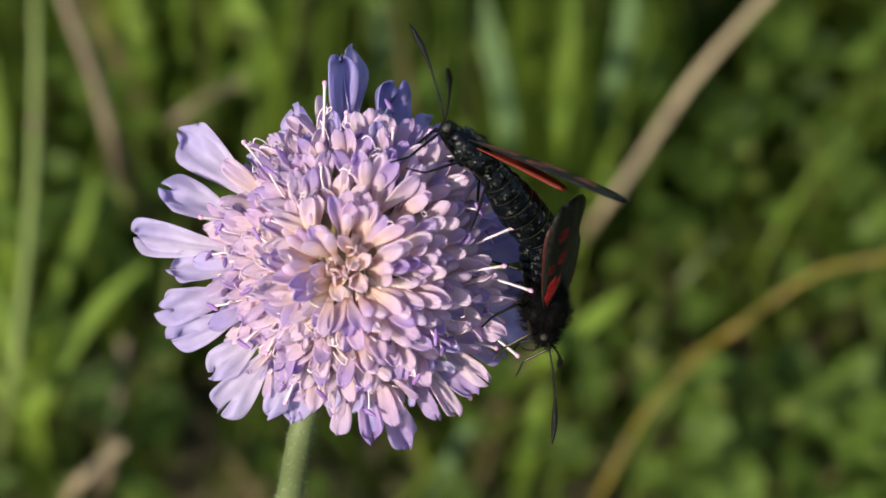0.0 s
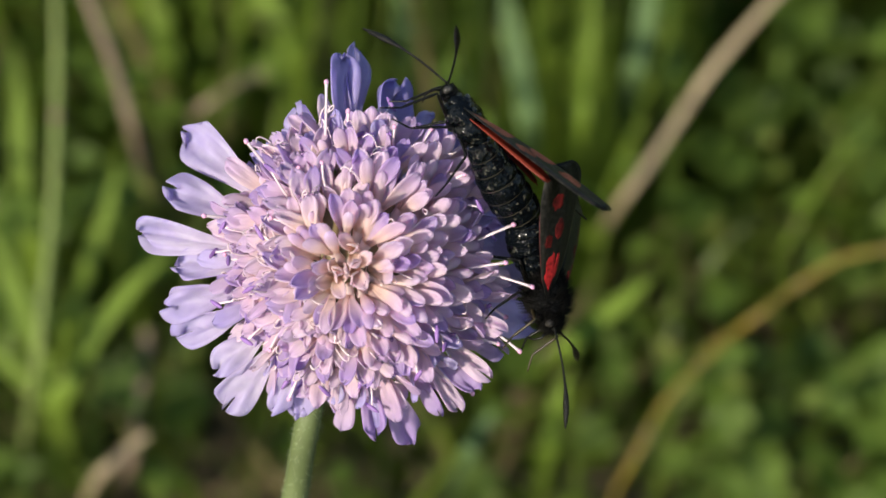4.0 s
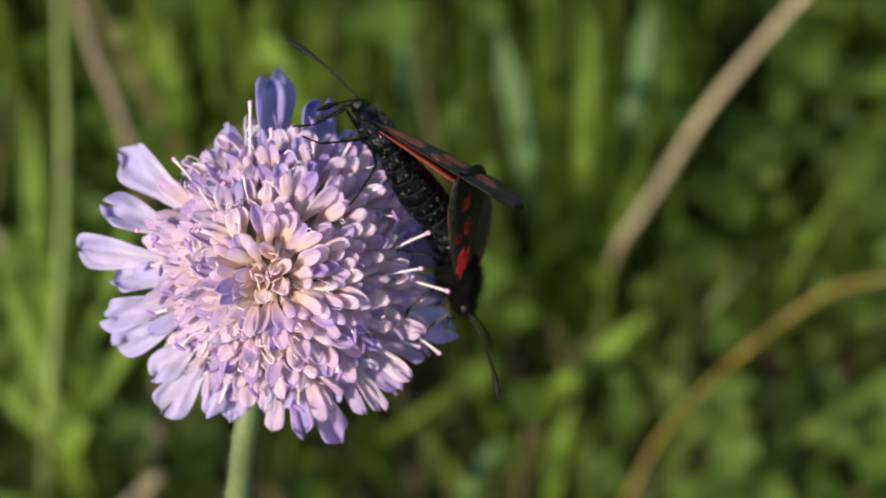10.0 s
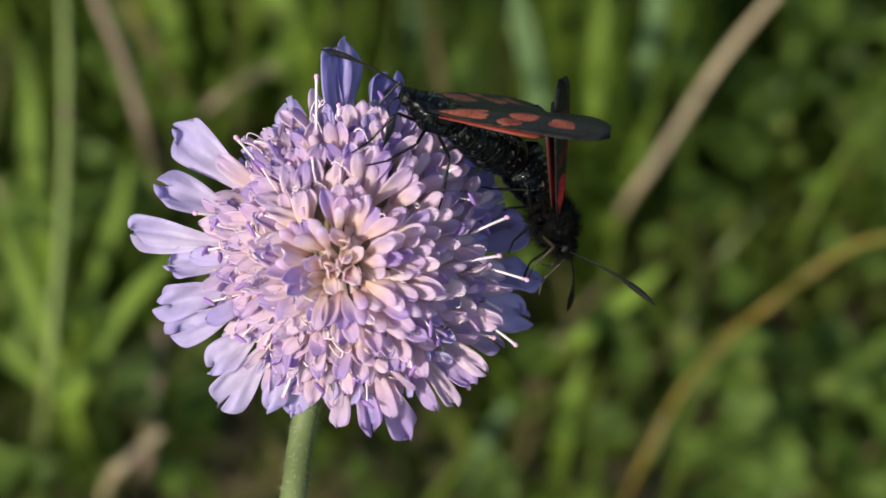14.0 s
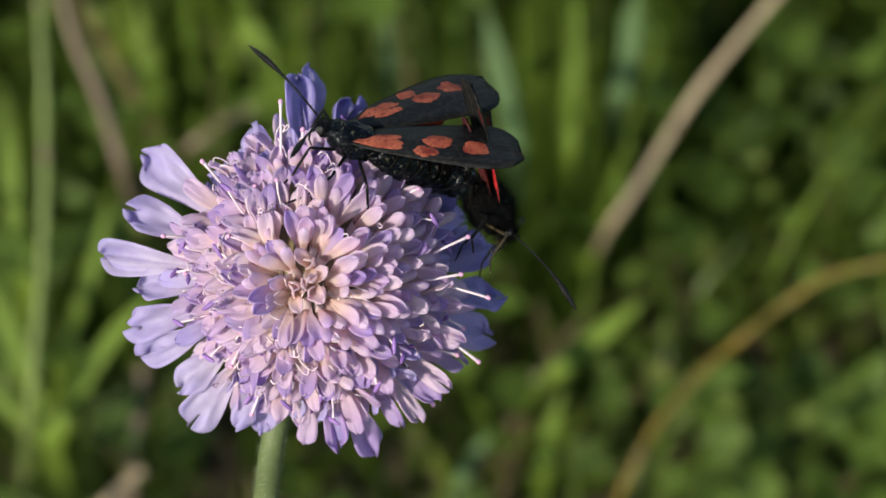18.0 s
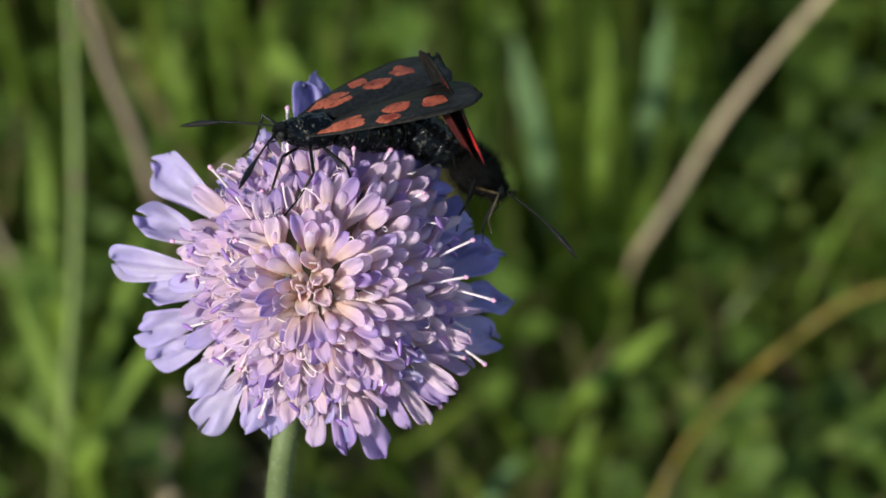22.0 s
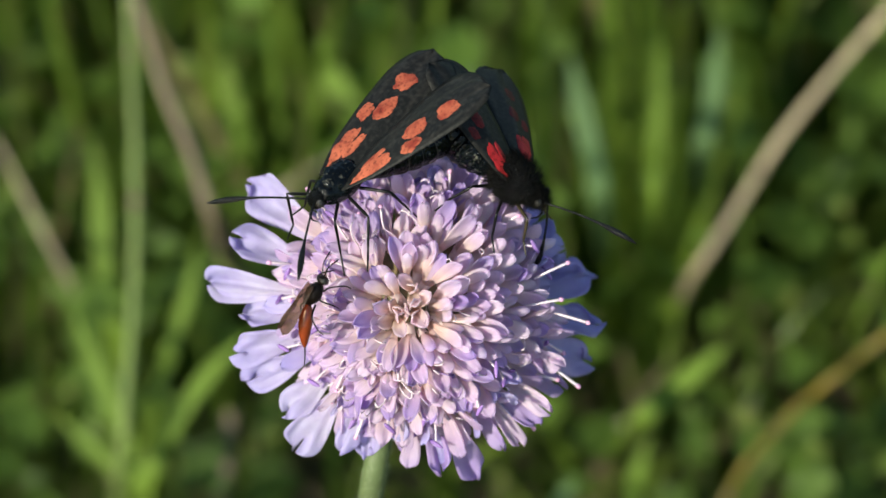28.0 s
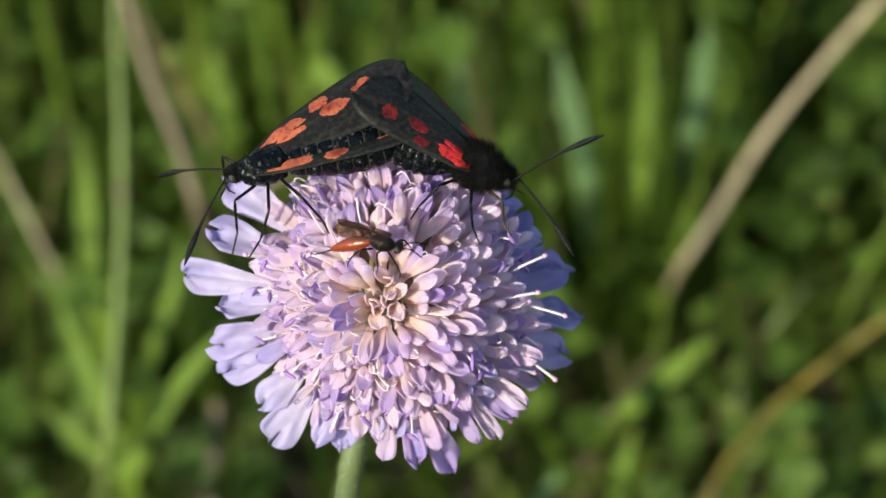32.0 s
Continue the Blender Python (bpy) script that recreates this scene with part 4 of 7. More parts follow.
# ---- ground and meadow ----
def ground():
    n = 60
    vs, fs = [], []
    for i in range(n + 1):
        for k in range(n + 1):
            a, b = (i / n * 2 - 1), (k / n * 2 - 1)
            x, y = math.copysign(abs(a) ** 4 * 600 + abs(a) * 2, a), math.copysign(abs(b) ** 4 * 600 + abs(b) * 2, b) + 0.4
            vs.append(Vector((x, y, 0.008 * noise.noise(Vector((x * 6, y * 6, 0))))))
    for i in range(n):
        for k in range(n):
            a = i * (n + 1) + k
            fs.append((a, a + n + 1, a + n + 2, a + 1))
    g = new("ground", mesh_of("ground", vs, fs, SOIL))
    tagged(g, "dark soil under a dense green meadow", "ground", kind="structure")


ground()


def far(u, v, d):
    """A place at distance d from the viewer, in line with (u, v) mm on the flower's plane."""
    return V @ (Vector((u * d / 0.2, v * d / 0.2, (0.2 - d) / MM)) * MM)


def blade_data(root, tip, width, bow, rnd, seg=6):
    """A grass blade: a folded, tapering strip from root to tip."""
    root, tip = Vector(root), Vector(tip)
    up = (tip - root)
    side = Vector((rnd.uniform(-1, 1), rnd.uniform(-1, 1), 0)).normalized()
    lean = Vector((rnd.uniform(-1, 1), rnd.uniform(-1, 1), 0)).normalized() * bow * up.length
    side = up.cross(lean).normalized() if bow > 0.02 else up.cross(side).normalized()
    fold = up.cross(side).normalized() * 0.25
    vs, fs = [], []
    for i in range(seg + 1):
        u = i / seg
        c = root + up * u + lean * (u * u - u) * 1.0
        w = width / 2 * (1 - u ** 2.2) * (0.7 + 0.6 * u * (1 - u) * 2) + 0.0002
        vs += [c - side * w + fold * w, c, c + side * w + fold * w]
    for i in range(seg):
        for k in range(2):
            a = i * 3 + k
            fs.append((a, a + 1, a + 4, a + 3))
    return vs, fs


def meadow(name, count, seed, xr, yr, height, width, bow, mat, label, keep=None, sway=0.16):
    """Grass blades over a field, or, without yr, over a disc that thins out."""
    rnd = random.Random(seed)
    vs, fs = [], []
    made = 0
    while made < count:
        if yr:
            x, y = rnd.uniform(*xr), rnd.uniform(*yr)
        else:
            r, a = xr[0] + (xr[1] - xr[0]) * rnd.random() ** 2.0, rnd.uniform(0, 2 * math.pi)
            x, y = r * math.cos(a), r * math.sin(a) + 0.4
        h = rnd.uniform(*height)
        if keep and not keep(x, y, h):
            continue
        lx, ly = rnd.gauss(0, sway) * h, rnd.gauss(0, sway) * h
        if keep and not keep(x + lx, y + ly, h):
            continue
        v, f = blade_data((x, y, -0.005), (x + lx, y + ly, h), rnd.uniform(*width), rnd.uniform(0, bow), rnd)
        o = len(vs)
        vs += v
        fs += [tuple(i + o for i in q) for q in f]
        made += 1
    ob = new(name, mesh_of(name, vs, fs, mat))
    return tagged(ob, label, "grass", kind="stuff")


def clear(x, y, h):
    """Keeps the air free round the flower and the viewer."""
    if y < 0.17 and abs(x) < 0.16 and y > -0.45:
        return h < 0.12
    if ((x - 0.092) / 0.040) ** 2 + ((y - 0.33) / 0.048) ** 2 < 1:
        return h < 0.05
    if ((x - 0.075) / 0.036) ** 2 + ((y - 0.25) / 0.032) ** 2 < 1:
        return h < 0.06
    if ((x - 0.038) / 0.034) ** 2 + ((y - 0.245) / 0.045) ** 2 < 1:
        return h < 0.065
    if abs(x) < 0.26 and 0.15 < y < 0.5:
        return h < y - 0.15
    return True


meadow("meadow_grass", 4200, 5, (-0.38, 0.38), (0.10, 0.9), (0.04, 0.19), (0.002, 0.0055), 0.6, GRASS, "green and straw grass blades behind the flower", clear, 0.30)
meadow("tall_grass", 1150, 6, (-0.34, 0.34), (0.36, 1.0), (0.15, 0.36), (0.003, 0.006), 0.35, GRASS, "tall green grass blades in the sun", clear, 0.17)
meadow("far_grass", 420, 26, (-0.27, 0.05), (0.26, 0.48), (0.06, 0.28), (0.003, 0.0065), 0.3, GRASS, "upright green grass blades behind the stems", clear, 0.14)
meadow("sunlit_grass", 440, 41, (0.0, 0.27), (0.26, 0.48), (0.06, 0.28), (0.003, 0.006), 0.3, GRASS, "upright grass blades in the sun behind the straw", clear, 0.14)
meadow("low_grass", 700, 43, (-0.03, 0.16), (0.16, 0.38), (0.015, 0.05), (0.002, 0.004), 0.5, GRASS, "low dark green grass over the soil", clear, 0.5)
meadow("leaf_litter", 600, 27, (-0.22, 0.22), (0.16, 0.62), (0.006, 0.028), (0.003, 0.006), 0.6, LITTER, "brown dead blades lying on the soil", None, 1.6)
meadow("short_grass", 5200, 17, (-1.1, 1.1), (-1.1, 0.6), (0.035, 0.11), (0.003, 0.007), 0.5, GRASS, "short green grass in front of the flower",
       lambda x, y, h: abs(x) > 0.36 or y < 0.12)
meadow("outer_grass", 26000, 7, (0.1, 7.0), None, (0.08, 0.32), (0.004, 0.009), 0.5, GRASS, "green meadow grass all round",
       lambda x, y, h: clear(x, y, h) and (abs(x) > 0.36 or y > 0.95 or y < 0.12) and (h < 0.13 or y > 0.5 or math.hypot(x, y) > 1.0))


def leaf_data(p, size, rnd):
    """A rounded leaf with a folded midrib."""
    d = Vector((rnd.uniform(-1, 1), rnd.uniform(-1, 1), rnd.uniform(-0.1, 0.8))).normalized()
    n = Vector((rnd.uniform(-0.7, 0.7), rnd.uniform(-1.0, 0.5), 1))
    m = frame_axes(d, n)
    vs, fs = [], []
    seg = 6
    for i in range(seg + 1):
        u = i / seg
        h = 0.36 * math.sin(math.pi * u ** 0.8) + 0.01
        for v in (-1, 0, 1):
            vs.append(Vector(p) + m @ Vector((u, v * h, abs(v) * 0.1 - 0.25 * u * u)) * size)
    for i in range(seg):
        for k in range(2):
            a = i * 3 + k
            fs.append((a, a + 1, a + 4, a + 3))
    return vs, fs


def herbs(name, count, seed, xr, yr, height, size, label, keep=None):
    rnd = random.Random(seed)
    vs, fs = [], []
    clumps = [(rnd.uniform(*xr), rnd.uniform(*yr), rnd.uniform(0.4, 1.0)) for _ in range(max(6, count // 26))]
    for _ in range(count):
        cx, cy, ch = rnd.choice(clumps)
        x, y = cx + rnd.gauss(0, 0.03), cy + rnd.gauss(0, 0.03)
        z = rnd.uniform(*height) * ch
        if not clear(x, y, z) or (keep and not keep(x, y)):
            continue
        v, f = leaf_data((x, y, z), rnd.uniform(*size), rnd)
        o = len(vs)
        vs += v
        fs += [tuple(i + o for i in q) for q in f]
        tv, tf = tube([Vector((cx * 0.4 + x * 0.6, cy * 0.4 + y * 0.6, -0.005)), Vector((x, y, z))], [0.0008, 0.0006], 3, False)
        o = len(vs)
        vs += tv
        fs += [tuple(i + o for i in q) for q in tf]
    ob = new(name, mesh_of(name, vs, fs, HERB))
    return tagged(ob, label, "herb", kind="stuff")


herbs("meadow_herbs", 3600, 8, (-0.40, 0.42), (0.22, 1.1), (0.015, 0.15), (0.007, 0.015), "broad green herb leaves low in the grass")
herbs("leafy_herbs", 1500, 12, (0.05, 0.26), (0.28, 0.62), (0.03, 0.15), (0.006, 0.013), "small round green leaves on wiry stalks")
herbs("low_herbs", 900, 13, (-0.26, -0.06), (0.30, 0.62), (0.03, 0.17), (0.006, 0.013), "small round green leaves in the grass")
herbs("outer_herbs", 5000, 9, (-3.0, 3.0), (-2.4, 3.6), (0.015, 0.14), (0.015, 0.035), "broad green herb leaves in the meadow", lambda x, y: abs(x) > 0.45 or y > 1.15 or y < 0.0)


def leaf_patch(name, count, seed, us, vs_, ds, size, label):
    """A patch of small leaves on thin stalks."""
    rnd = random.Random(seed)
    vs, fs = [], []
    for _ in range(count):
        p = far(rnd.uniform(*us), rnd.uniform(*vs_), rnd.uniform(*ds))
        if p.z < 0.02:
            continue
        whorl = rnd.choice((3, 3, 4, 5))
        up = Vector((rnd.uniform(-0.5, 0.2), rnd.uniform(-0.8, 0.0), 1)).normalized()
        flat = frame_axes(up.orthogonal(), up)
        sz = rnd.uniform(*size)
        turn0 = rnd.uniform(0, 6.28)
        for k in range(whorl):
            a = turn0 + k * 6.283 / whorl
            d = flat @ Vector((math.cos(a), math.sin(a), rnd.uniform(-0.1, 0.35)))
            m = frame_axes(d, up)
            o = len(vs)
            for i in range(6):
                u = i / 5
                h = 0.38 * math.sin(math.pi * min(1, u * 0.93 + 0.05)) ** 0.7
                for v in (-1, 0, 1):
                    vs.append(p + m @ Vector((u, v * h, abs(v) * 0.12 - 0.2 * u * u)) * sz)
            for i in range(5):
                for v in range(2):
                    q = o + i * 3 + v
                    fs.append((q, q + 1, q + 4, q + 3))
        tv, tf = tube([Vector((p.x + rnd.uniform(-0.02, 0.02), p.y + 0.02, -0.004)), p + Vector((0, 0.006, -p.z * 0.4)), p], [0.0009, 0.0008, 0.0006], 4, False)
        o = len(vs)
        vs += tv
        fs += [tuple(i + o for i in q) for q in tf]
    ob = new(name, mesh_of(name, vs, fs, HERB))
    return tagged(ob, label, "herb", kind="stuff")


leaf_patch("clover_patch", 80, 31, (18, 42), (-24, -9), (0.56, 0.68), (0.004, 0.009), "bright green clover-like leaves among the grass")
leaf_patch("clover_patch", 60, 32, (-40, -20), (-22, 4), (0.52, 0.68), (0.004, 0.008), "green clover-like leaves among the grass")
leaf_patch("clover_patch", 80, 33, (18, 44), (-6, 12), (0.62, 0.74), (0.004, 0.009), "mid green clover-like leaves in the grass")
leaf_patch("clover_patch", 45, 36, (24, 44), (12, 24), (0.62, 0.72), (0.004, 0.008), "sunlit small leaves among the upright blades")
leaf_patch("clover_patch", 26, 34, (-8, 16), (-24, -8), (0.58, 0.68), (0.004, 0.008), "small green leaves low behind the flower")
leaf_patch("clover_patch", 55, 35, (-42, -22), (4, 22), (0.62, 0.75), (0.004, 0.009), "mid green leaves low in the grass")


def rooted(u, v):
    """Where the sight line through (u, v) meets the ground."""
    eye, p = V @ Vector((0, 0, 0.2)), far(u, v, 0.2)
    return eye + (p - eye) * (eye.z + 0.004) / (eye.z - p.z)


def stalk(name, points, base, thick, mat, label, taper=0.7):
    """A stem through points, from top to bottom, to its root on the ground."""
    path = spline(list(points) + [points[-1].lerp(base, 0.4), base], 40)
    rad = [thick * (taper + (1 - taper) * i / 40) for i in range(41)]
    ob = thing(name, Matrix.Translation(base), label, "plant stem")
    part_at("stem", mesh_of("stem", *tube(path, rad, 9), mat), ob, Matrix())
    for i in (7, 19):
        ring = [path[i].lerp(path[i + 1], f) for f in (0, 0.15, 0.3, 0.45)]
        part_at("node", mesh_of("node", *tube(ring, [rad[i] * f for f in (1.05, 1.4, 1.4, 1.05)], 9), BROWN_STEM), ob, Matrix(), "swollen node")
    return ob


def flat_leaf(name, points, base, width, mat, label):
    """A broad grass leaf through points, from tip to root, that goes on down to the ground."""
    path = spline(list(points) + [base], 24)
    vs, fs = [], []
    look_way = V.to_3x3() @ Vector((0, 0, 1))
    grid = []
    for i, p in enumerate(path):
        d = (path[min(i + 1, 24)] - path[max(i - 1, 0)]).normalized()
        side = d.cross(look_way).normalized()
        nrm = side.cross(d).normalized()
        u = i / 24
        w = width / 2 * min(1, 0.08 + u * 3.2) * (1 - 0.4 * max(0, u - 0.6))
        for v in (-1, -0.5, 0, 0.5, 1):
            grid.append((p + side * v * w + nrm * abs(v) * w * 0.25, nrm))
    ob = thing(name, Matrix.Translation(base), label, "grass leaf")
    part_at("blade", mesh_of("blade", *slab(grid, 24, 4, 0.0003), mat), ob, Matrix())
    rib = [p - (look_way * 0.0004) for p in path]
    part_at("midrib", mesh_of("midrib", *tube(rib, [width * 0.05] * 25, 5), mat), ob, Matrix())
    return ob


stalk("dry_grass", [far(33.6, 26.2, 0.547), far(28.8, 21.2, 0.550), far(24.6, 16.5, 0.552), far(20.7, 11.7, 0.555), far(17.1, 6.1, 0.558), far(14.0, 1.6, 0.560)], rooted(12.0, -1.8), 0.00128, STRAW, "thick dry tan straw leaning across the grass")
stalk("ripening_grass", [far(38.5, -1.1, 0.500), far(35.3, -1.7, 0.500), far(31.3, -2.7, 0.500), far(27.7, -5.0, 0.500), far(23.7, -8.1, 0.500)], rooted(18.7, -11.6), 0.00085, ORANGE_STEM, "arched orange-green grass stem")
stalk("ripening_grass", [far(22.8, -8.9, 0.510), far(20.1, -11.4, 0.505), far(17.4, -14.6, 0.500), far(14.7, -19.7, 0.500)], rooted(12.4, -24.7), 0.00085, ORANGE_STEM, "ochre grass stem leaning low in the meadow")
stalk("green_grass", [far(-31.6, 28.0, 0.500), far(-31.3, 21.6, 0.500), far(-31.1, 15.8, 0.500), far(-31.0, 10.8, 0.500), far(-31.2, 1.8, 0.500), far(-32.3, -11.2, 0.500)], rooted(-33.5, -22.0), 0.00105, LIGHT_STEM, "upright pale green grass stem")
stalk("withered_grass", [far(-31.8, 28.0, 0.530), far(-29.9, 21.6, 0.530), far(-28.5, 17.1, 0.530), far(-26.5, 12.2, 0.530), far(-24.7, 6.3, 0.530)], rooted(-22.4, -1.3), 0.0015, BROWN_STEM, "leaning brown withered stem")
stalk("withered_grass", [far(-23.5, -8.9, 0.560), far(-23.8, -12.5, 0.560), far(-24.3, -16.1, 0.560), far(-24.7, -19.7, 0.560)], rooted(-25.1, -23.3), 0.0019, BROWN_STEM, "short brown withered stem in the grass")
stalk("dry_grass", [far(-14.3, 11.7, 0.600), far(-16.8, 10.5, 0.600), far(-19.5, 8.6, 0.600)], rooted(-21.3, 6.3), 0.0012, STRAW, "short dry straw bent in the grass")
stalk("dry_grass", [far(-23.5, -17.3, 0.520), far(-25.1, -18.6, 0.520), far(-27.2, -20.6, 0.520)], rooted(-29.0, -24.2), 0.0014, STRAW, "dry straw low in the grass")
stalk("dry_grass", [far(-20.4, 12.0, 0.660), far(-22.2, 7.7, 0.660), far(-23.5, 3.6, 0.660)], rooted(-24.0, 0.9), 0.0011, STRAW, "thin dry straw between the blades")
stalk("dry_grass", [far(-42.4, 13.5, 0.550), far(-40.6, 10.0, 0.550), far(-38.4, 5.5, 0.550), far(-36.3, 1.4, 0.550)], rooted(-34.4, -2.2), 0.0008, STRAW, "dry tan blade leaning in the grass")
stalk("green_grass", [far(32.2, 6.8, 0.620), far(30.6, 4.3, 0.620), far(28.8, 1.4, 0.620), far(27.2, -1.8, 0.620)], rooted(25.9, -5.4), 0.0012, FRESH_STEM, "thin green stem in the sun")
flat_leaf("grass_leaf", [far(16.5, 21.6, 0.570), far(16.0, 18.0, 0.570), far(15.6, 14.9, 0.570), far(14.7, 10.8, 0.570)], rooted(14.0, 5.0), 0.0045, PALE_BLADE, "broad bluish green grass leaf")
flat_leaf("grass_leaf", [far(4.3, 19.4, 0.550), far(5.0, 15.8, 0.550), far(5.9, 11.7, 0.550), far(6.6, 6.8, 0.550)], rooted(7.0, 0.9), 0.0048, PALE_BLADE, "broad pale green grass leaf")
flat_leaf("grass_leaf", [far(16.7, -4.2, 0.520), far(14.4, -6.0, 0.520), far(12.0, -8.0, 0.520), far(9.0, -10.5, 0.520)], rooted(6.6, -13.4), 0.004, FRESH_STEM, "green grass leaf leaning over")
flat_leaf("grass_leaf", [far(-21.8, -2.7, 0.510), far(-24.0, -4.7, 0.510), far(-26.3, -7.4, 0.510), far(-28.7, -11.2, 0.510), far(-30.3, -14.8, 0.510)], rooted(-31.7, -19.7), 0.0034, FRESH_STEM, "light green grass leaf leaning over")
flat_leaf("grass_leaf", [far(-36.6, 0.0, 0.520), far(-34.8, -4.0, 0.520), far(-33.2, -8.0, 0.520), far(-31.9, -11.6, 0.520), far(-30.3, -16.1, 0.520)], rooted(-29.0, -22.0), 0.0034, FRESH_STEM, "light green grass leaf")
flat_leaf("grass_leaf", [far(-37.9, -8.9, 0.530), far(-35.3, -11.2, 0.530), far(-32.6, -13.7, 0.530), far(-30.3, -16.1, 0.530)], rooted(-28.5, -20.6), 0.0034, FRESH_STEM, "light green grass leaf fanning out")
flat_leaf("grass_leaf", [far(-34.4, 14.0, 0.560), far(-33.9, 8.1, 0.560), far(-33.5, 2.7, 0.560), far(-32.6, -3.6, 0.560)], rooted(-31.7, -12.5), 0.0045, FRESH_STEM, "upright green grass leaf")
flat_leaf("grass_leaf", [far(-26.0, 5.0, 0.540), far(-26.7, 0.9, 0.540), far(-28.5, -4.5, 0.540), far(-29.9, -9.4, 0.540)], rooted(-31.2, -16.1), 0.0032, FRESH_STEM, "light green grass leaf")
flat_leaf("grass_leaf", [far(-15.9, 21.6, 0.600), far(-14.8, 18.0, 0.600), far(-13.2, 14.9, 0.600), far(-11.9, 11.3, 0.600)], rooted(-9.6, 5.0), 0.0065, FRESH_STEM, "broad yellow-green grass leaf")
flat_leaf("grass_leaf", [far(-10.1, 21.2, 0.630), far(-10.3, 17.1, 0.630), far(-10.5, 12.6, 0.630)], rooted(-10.7, 6.3), 0.0042, FRESH_STEM, "upright green grass leaf")
flat_leaf("grass_leaf", [far(-4.2, 21.6, 0.600), far(-3.8, 17.6, 0.600), far(-3.1, 13.1, 0.600)], rooted(-2.2, 6.8), 0.0038, PALE_BLADE, "slender pale green grass leaf")
flat_leaf("grass_leaf", [far(11.3, 21.6, 0.590), far(11.5, 16.7, 0.590), far(11.1, 12.2, 0.590), far(10.7, 6.8, 0.590)], rooted(10.4, 0.0), 0.0034, FRESH_STEM, "upright sunlit green grass leaf")
flat_leaf("grass_leaf", [far(12.4, 18.0, 0.660), far(12.0, 12.6, 0.660), far(11.3, 8.1, 0.660)], rooted(10.6, 1.8), 0.0042, FRESH_STEM, "upright green grass leaf")
flat_leaf("grass_leaf", [far(18.5, 21.6, 0.660), far(18.0, 17.1, 0.660), far(17.8, 13.1, 0.660)], rooted(17.4, 6.3), 0.0034, FRESH_STEM, "slender sunlit green grass leaf")
flat_leaf("grass_leaf", [far(23.7, 22.1, 0.700), far(24.6, 18.5, 0.700), far(25.5, 15.3, 0.700)], rooted(26.3, 9.9), 0.0045, FRESH_STEM, "short green grass leaf")
flat_leaf("grass_leaf", [far(2.1, 18.5, 0.680), far(0.7, 14.9, 0.680), far(-0.4, 10.8, 0.680)], rooted(-1.5, 5.0), 0.0036, FRESH_STEM, "leaning green grass leaf")
flat_leaf("grass_leaf", [far(-7.8, 19.4, 0.700), far(-6.5, 15.8, 0.700), far(-5.8, 11.3, 0.700)], rooted(-5.4, 5.4), 0.0045, PALE_BLADE, "dull green grass leaf")
flat_leaf("grass_leaf", [far(-24.0, 21.6, 0.620), far(-23.5, 18.0, 0.620), far(-22.4, 14.9, 0.620), far(-21.8, 11.3, 0.620)], rooted(-20.9, 5.0), 0.0055, FRESH_STEM, "broad green grass leaf")
flat_leaf("grass_leaf", [far(4.3, -14.8, 0.500), far(3.0, -16.6, 0.500), far(1.6, -19.3, 0.500)], rooted(0.3, -22.9), 0.003, PALE_BLADE, "pale grass leaf low in the meadow")
flat_leaf("grass_leaf", [far(10.2, -11.2, 0.540), far(9.0, -14.8, 0.540), far(8.4, -18.8, 0.540)], rooted(7.7, -24.2), 0.0034, FRESH_STEM, "green grass leaf low in the meadow")


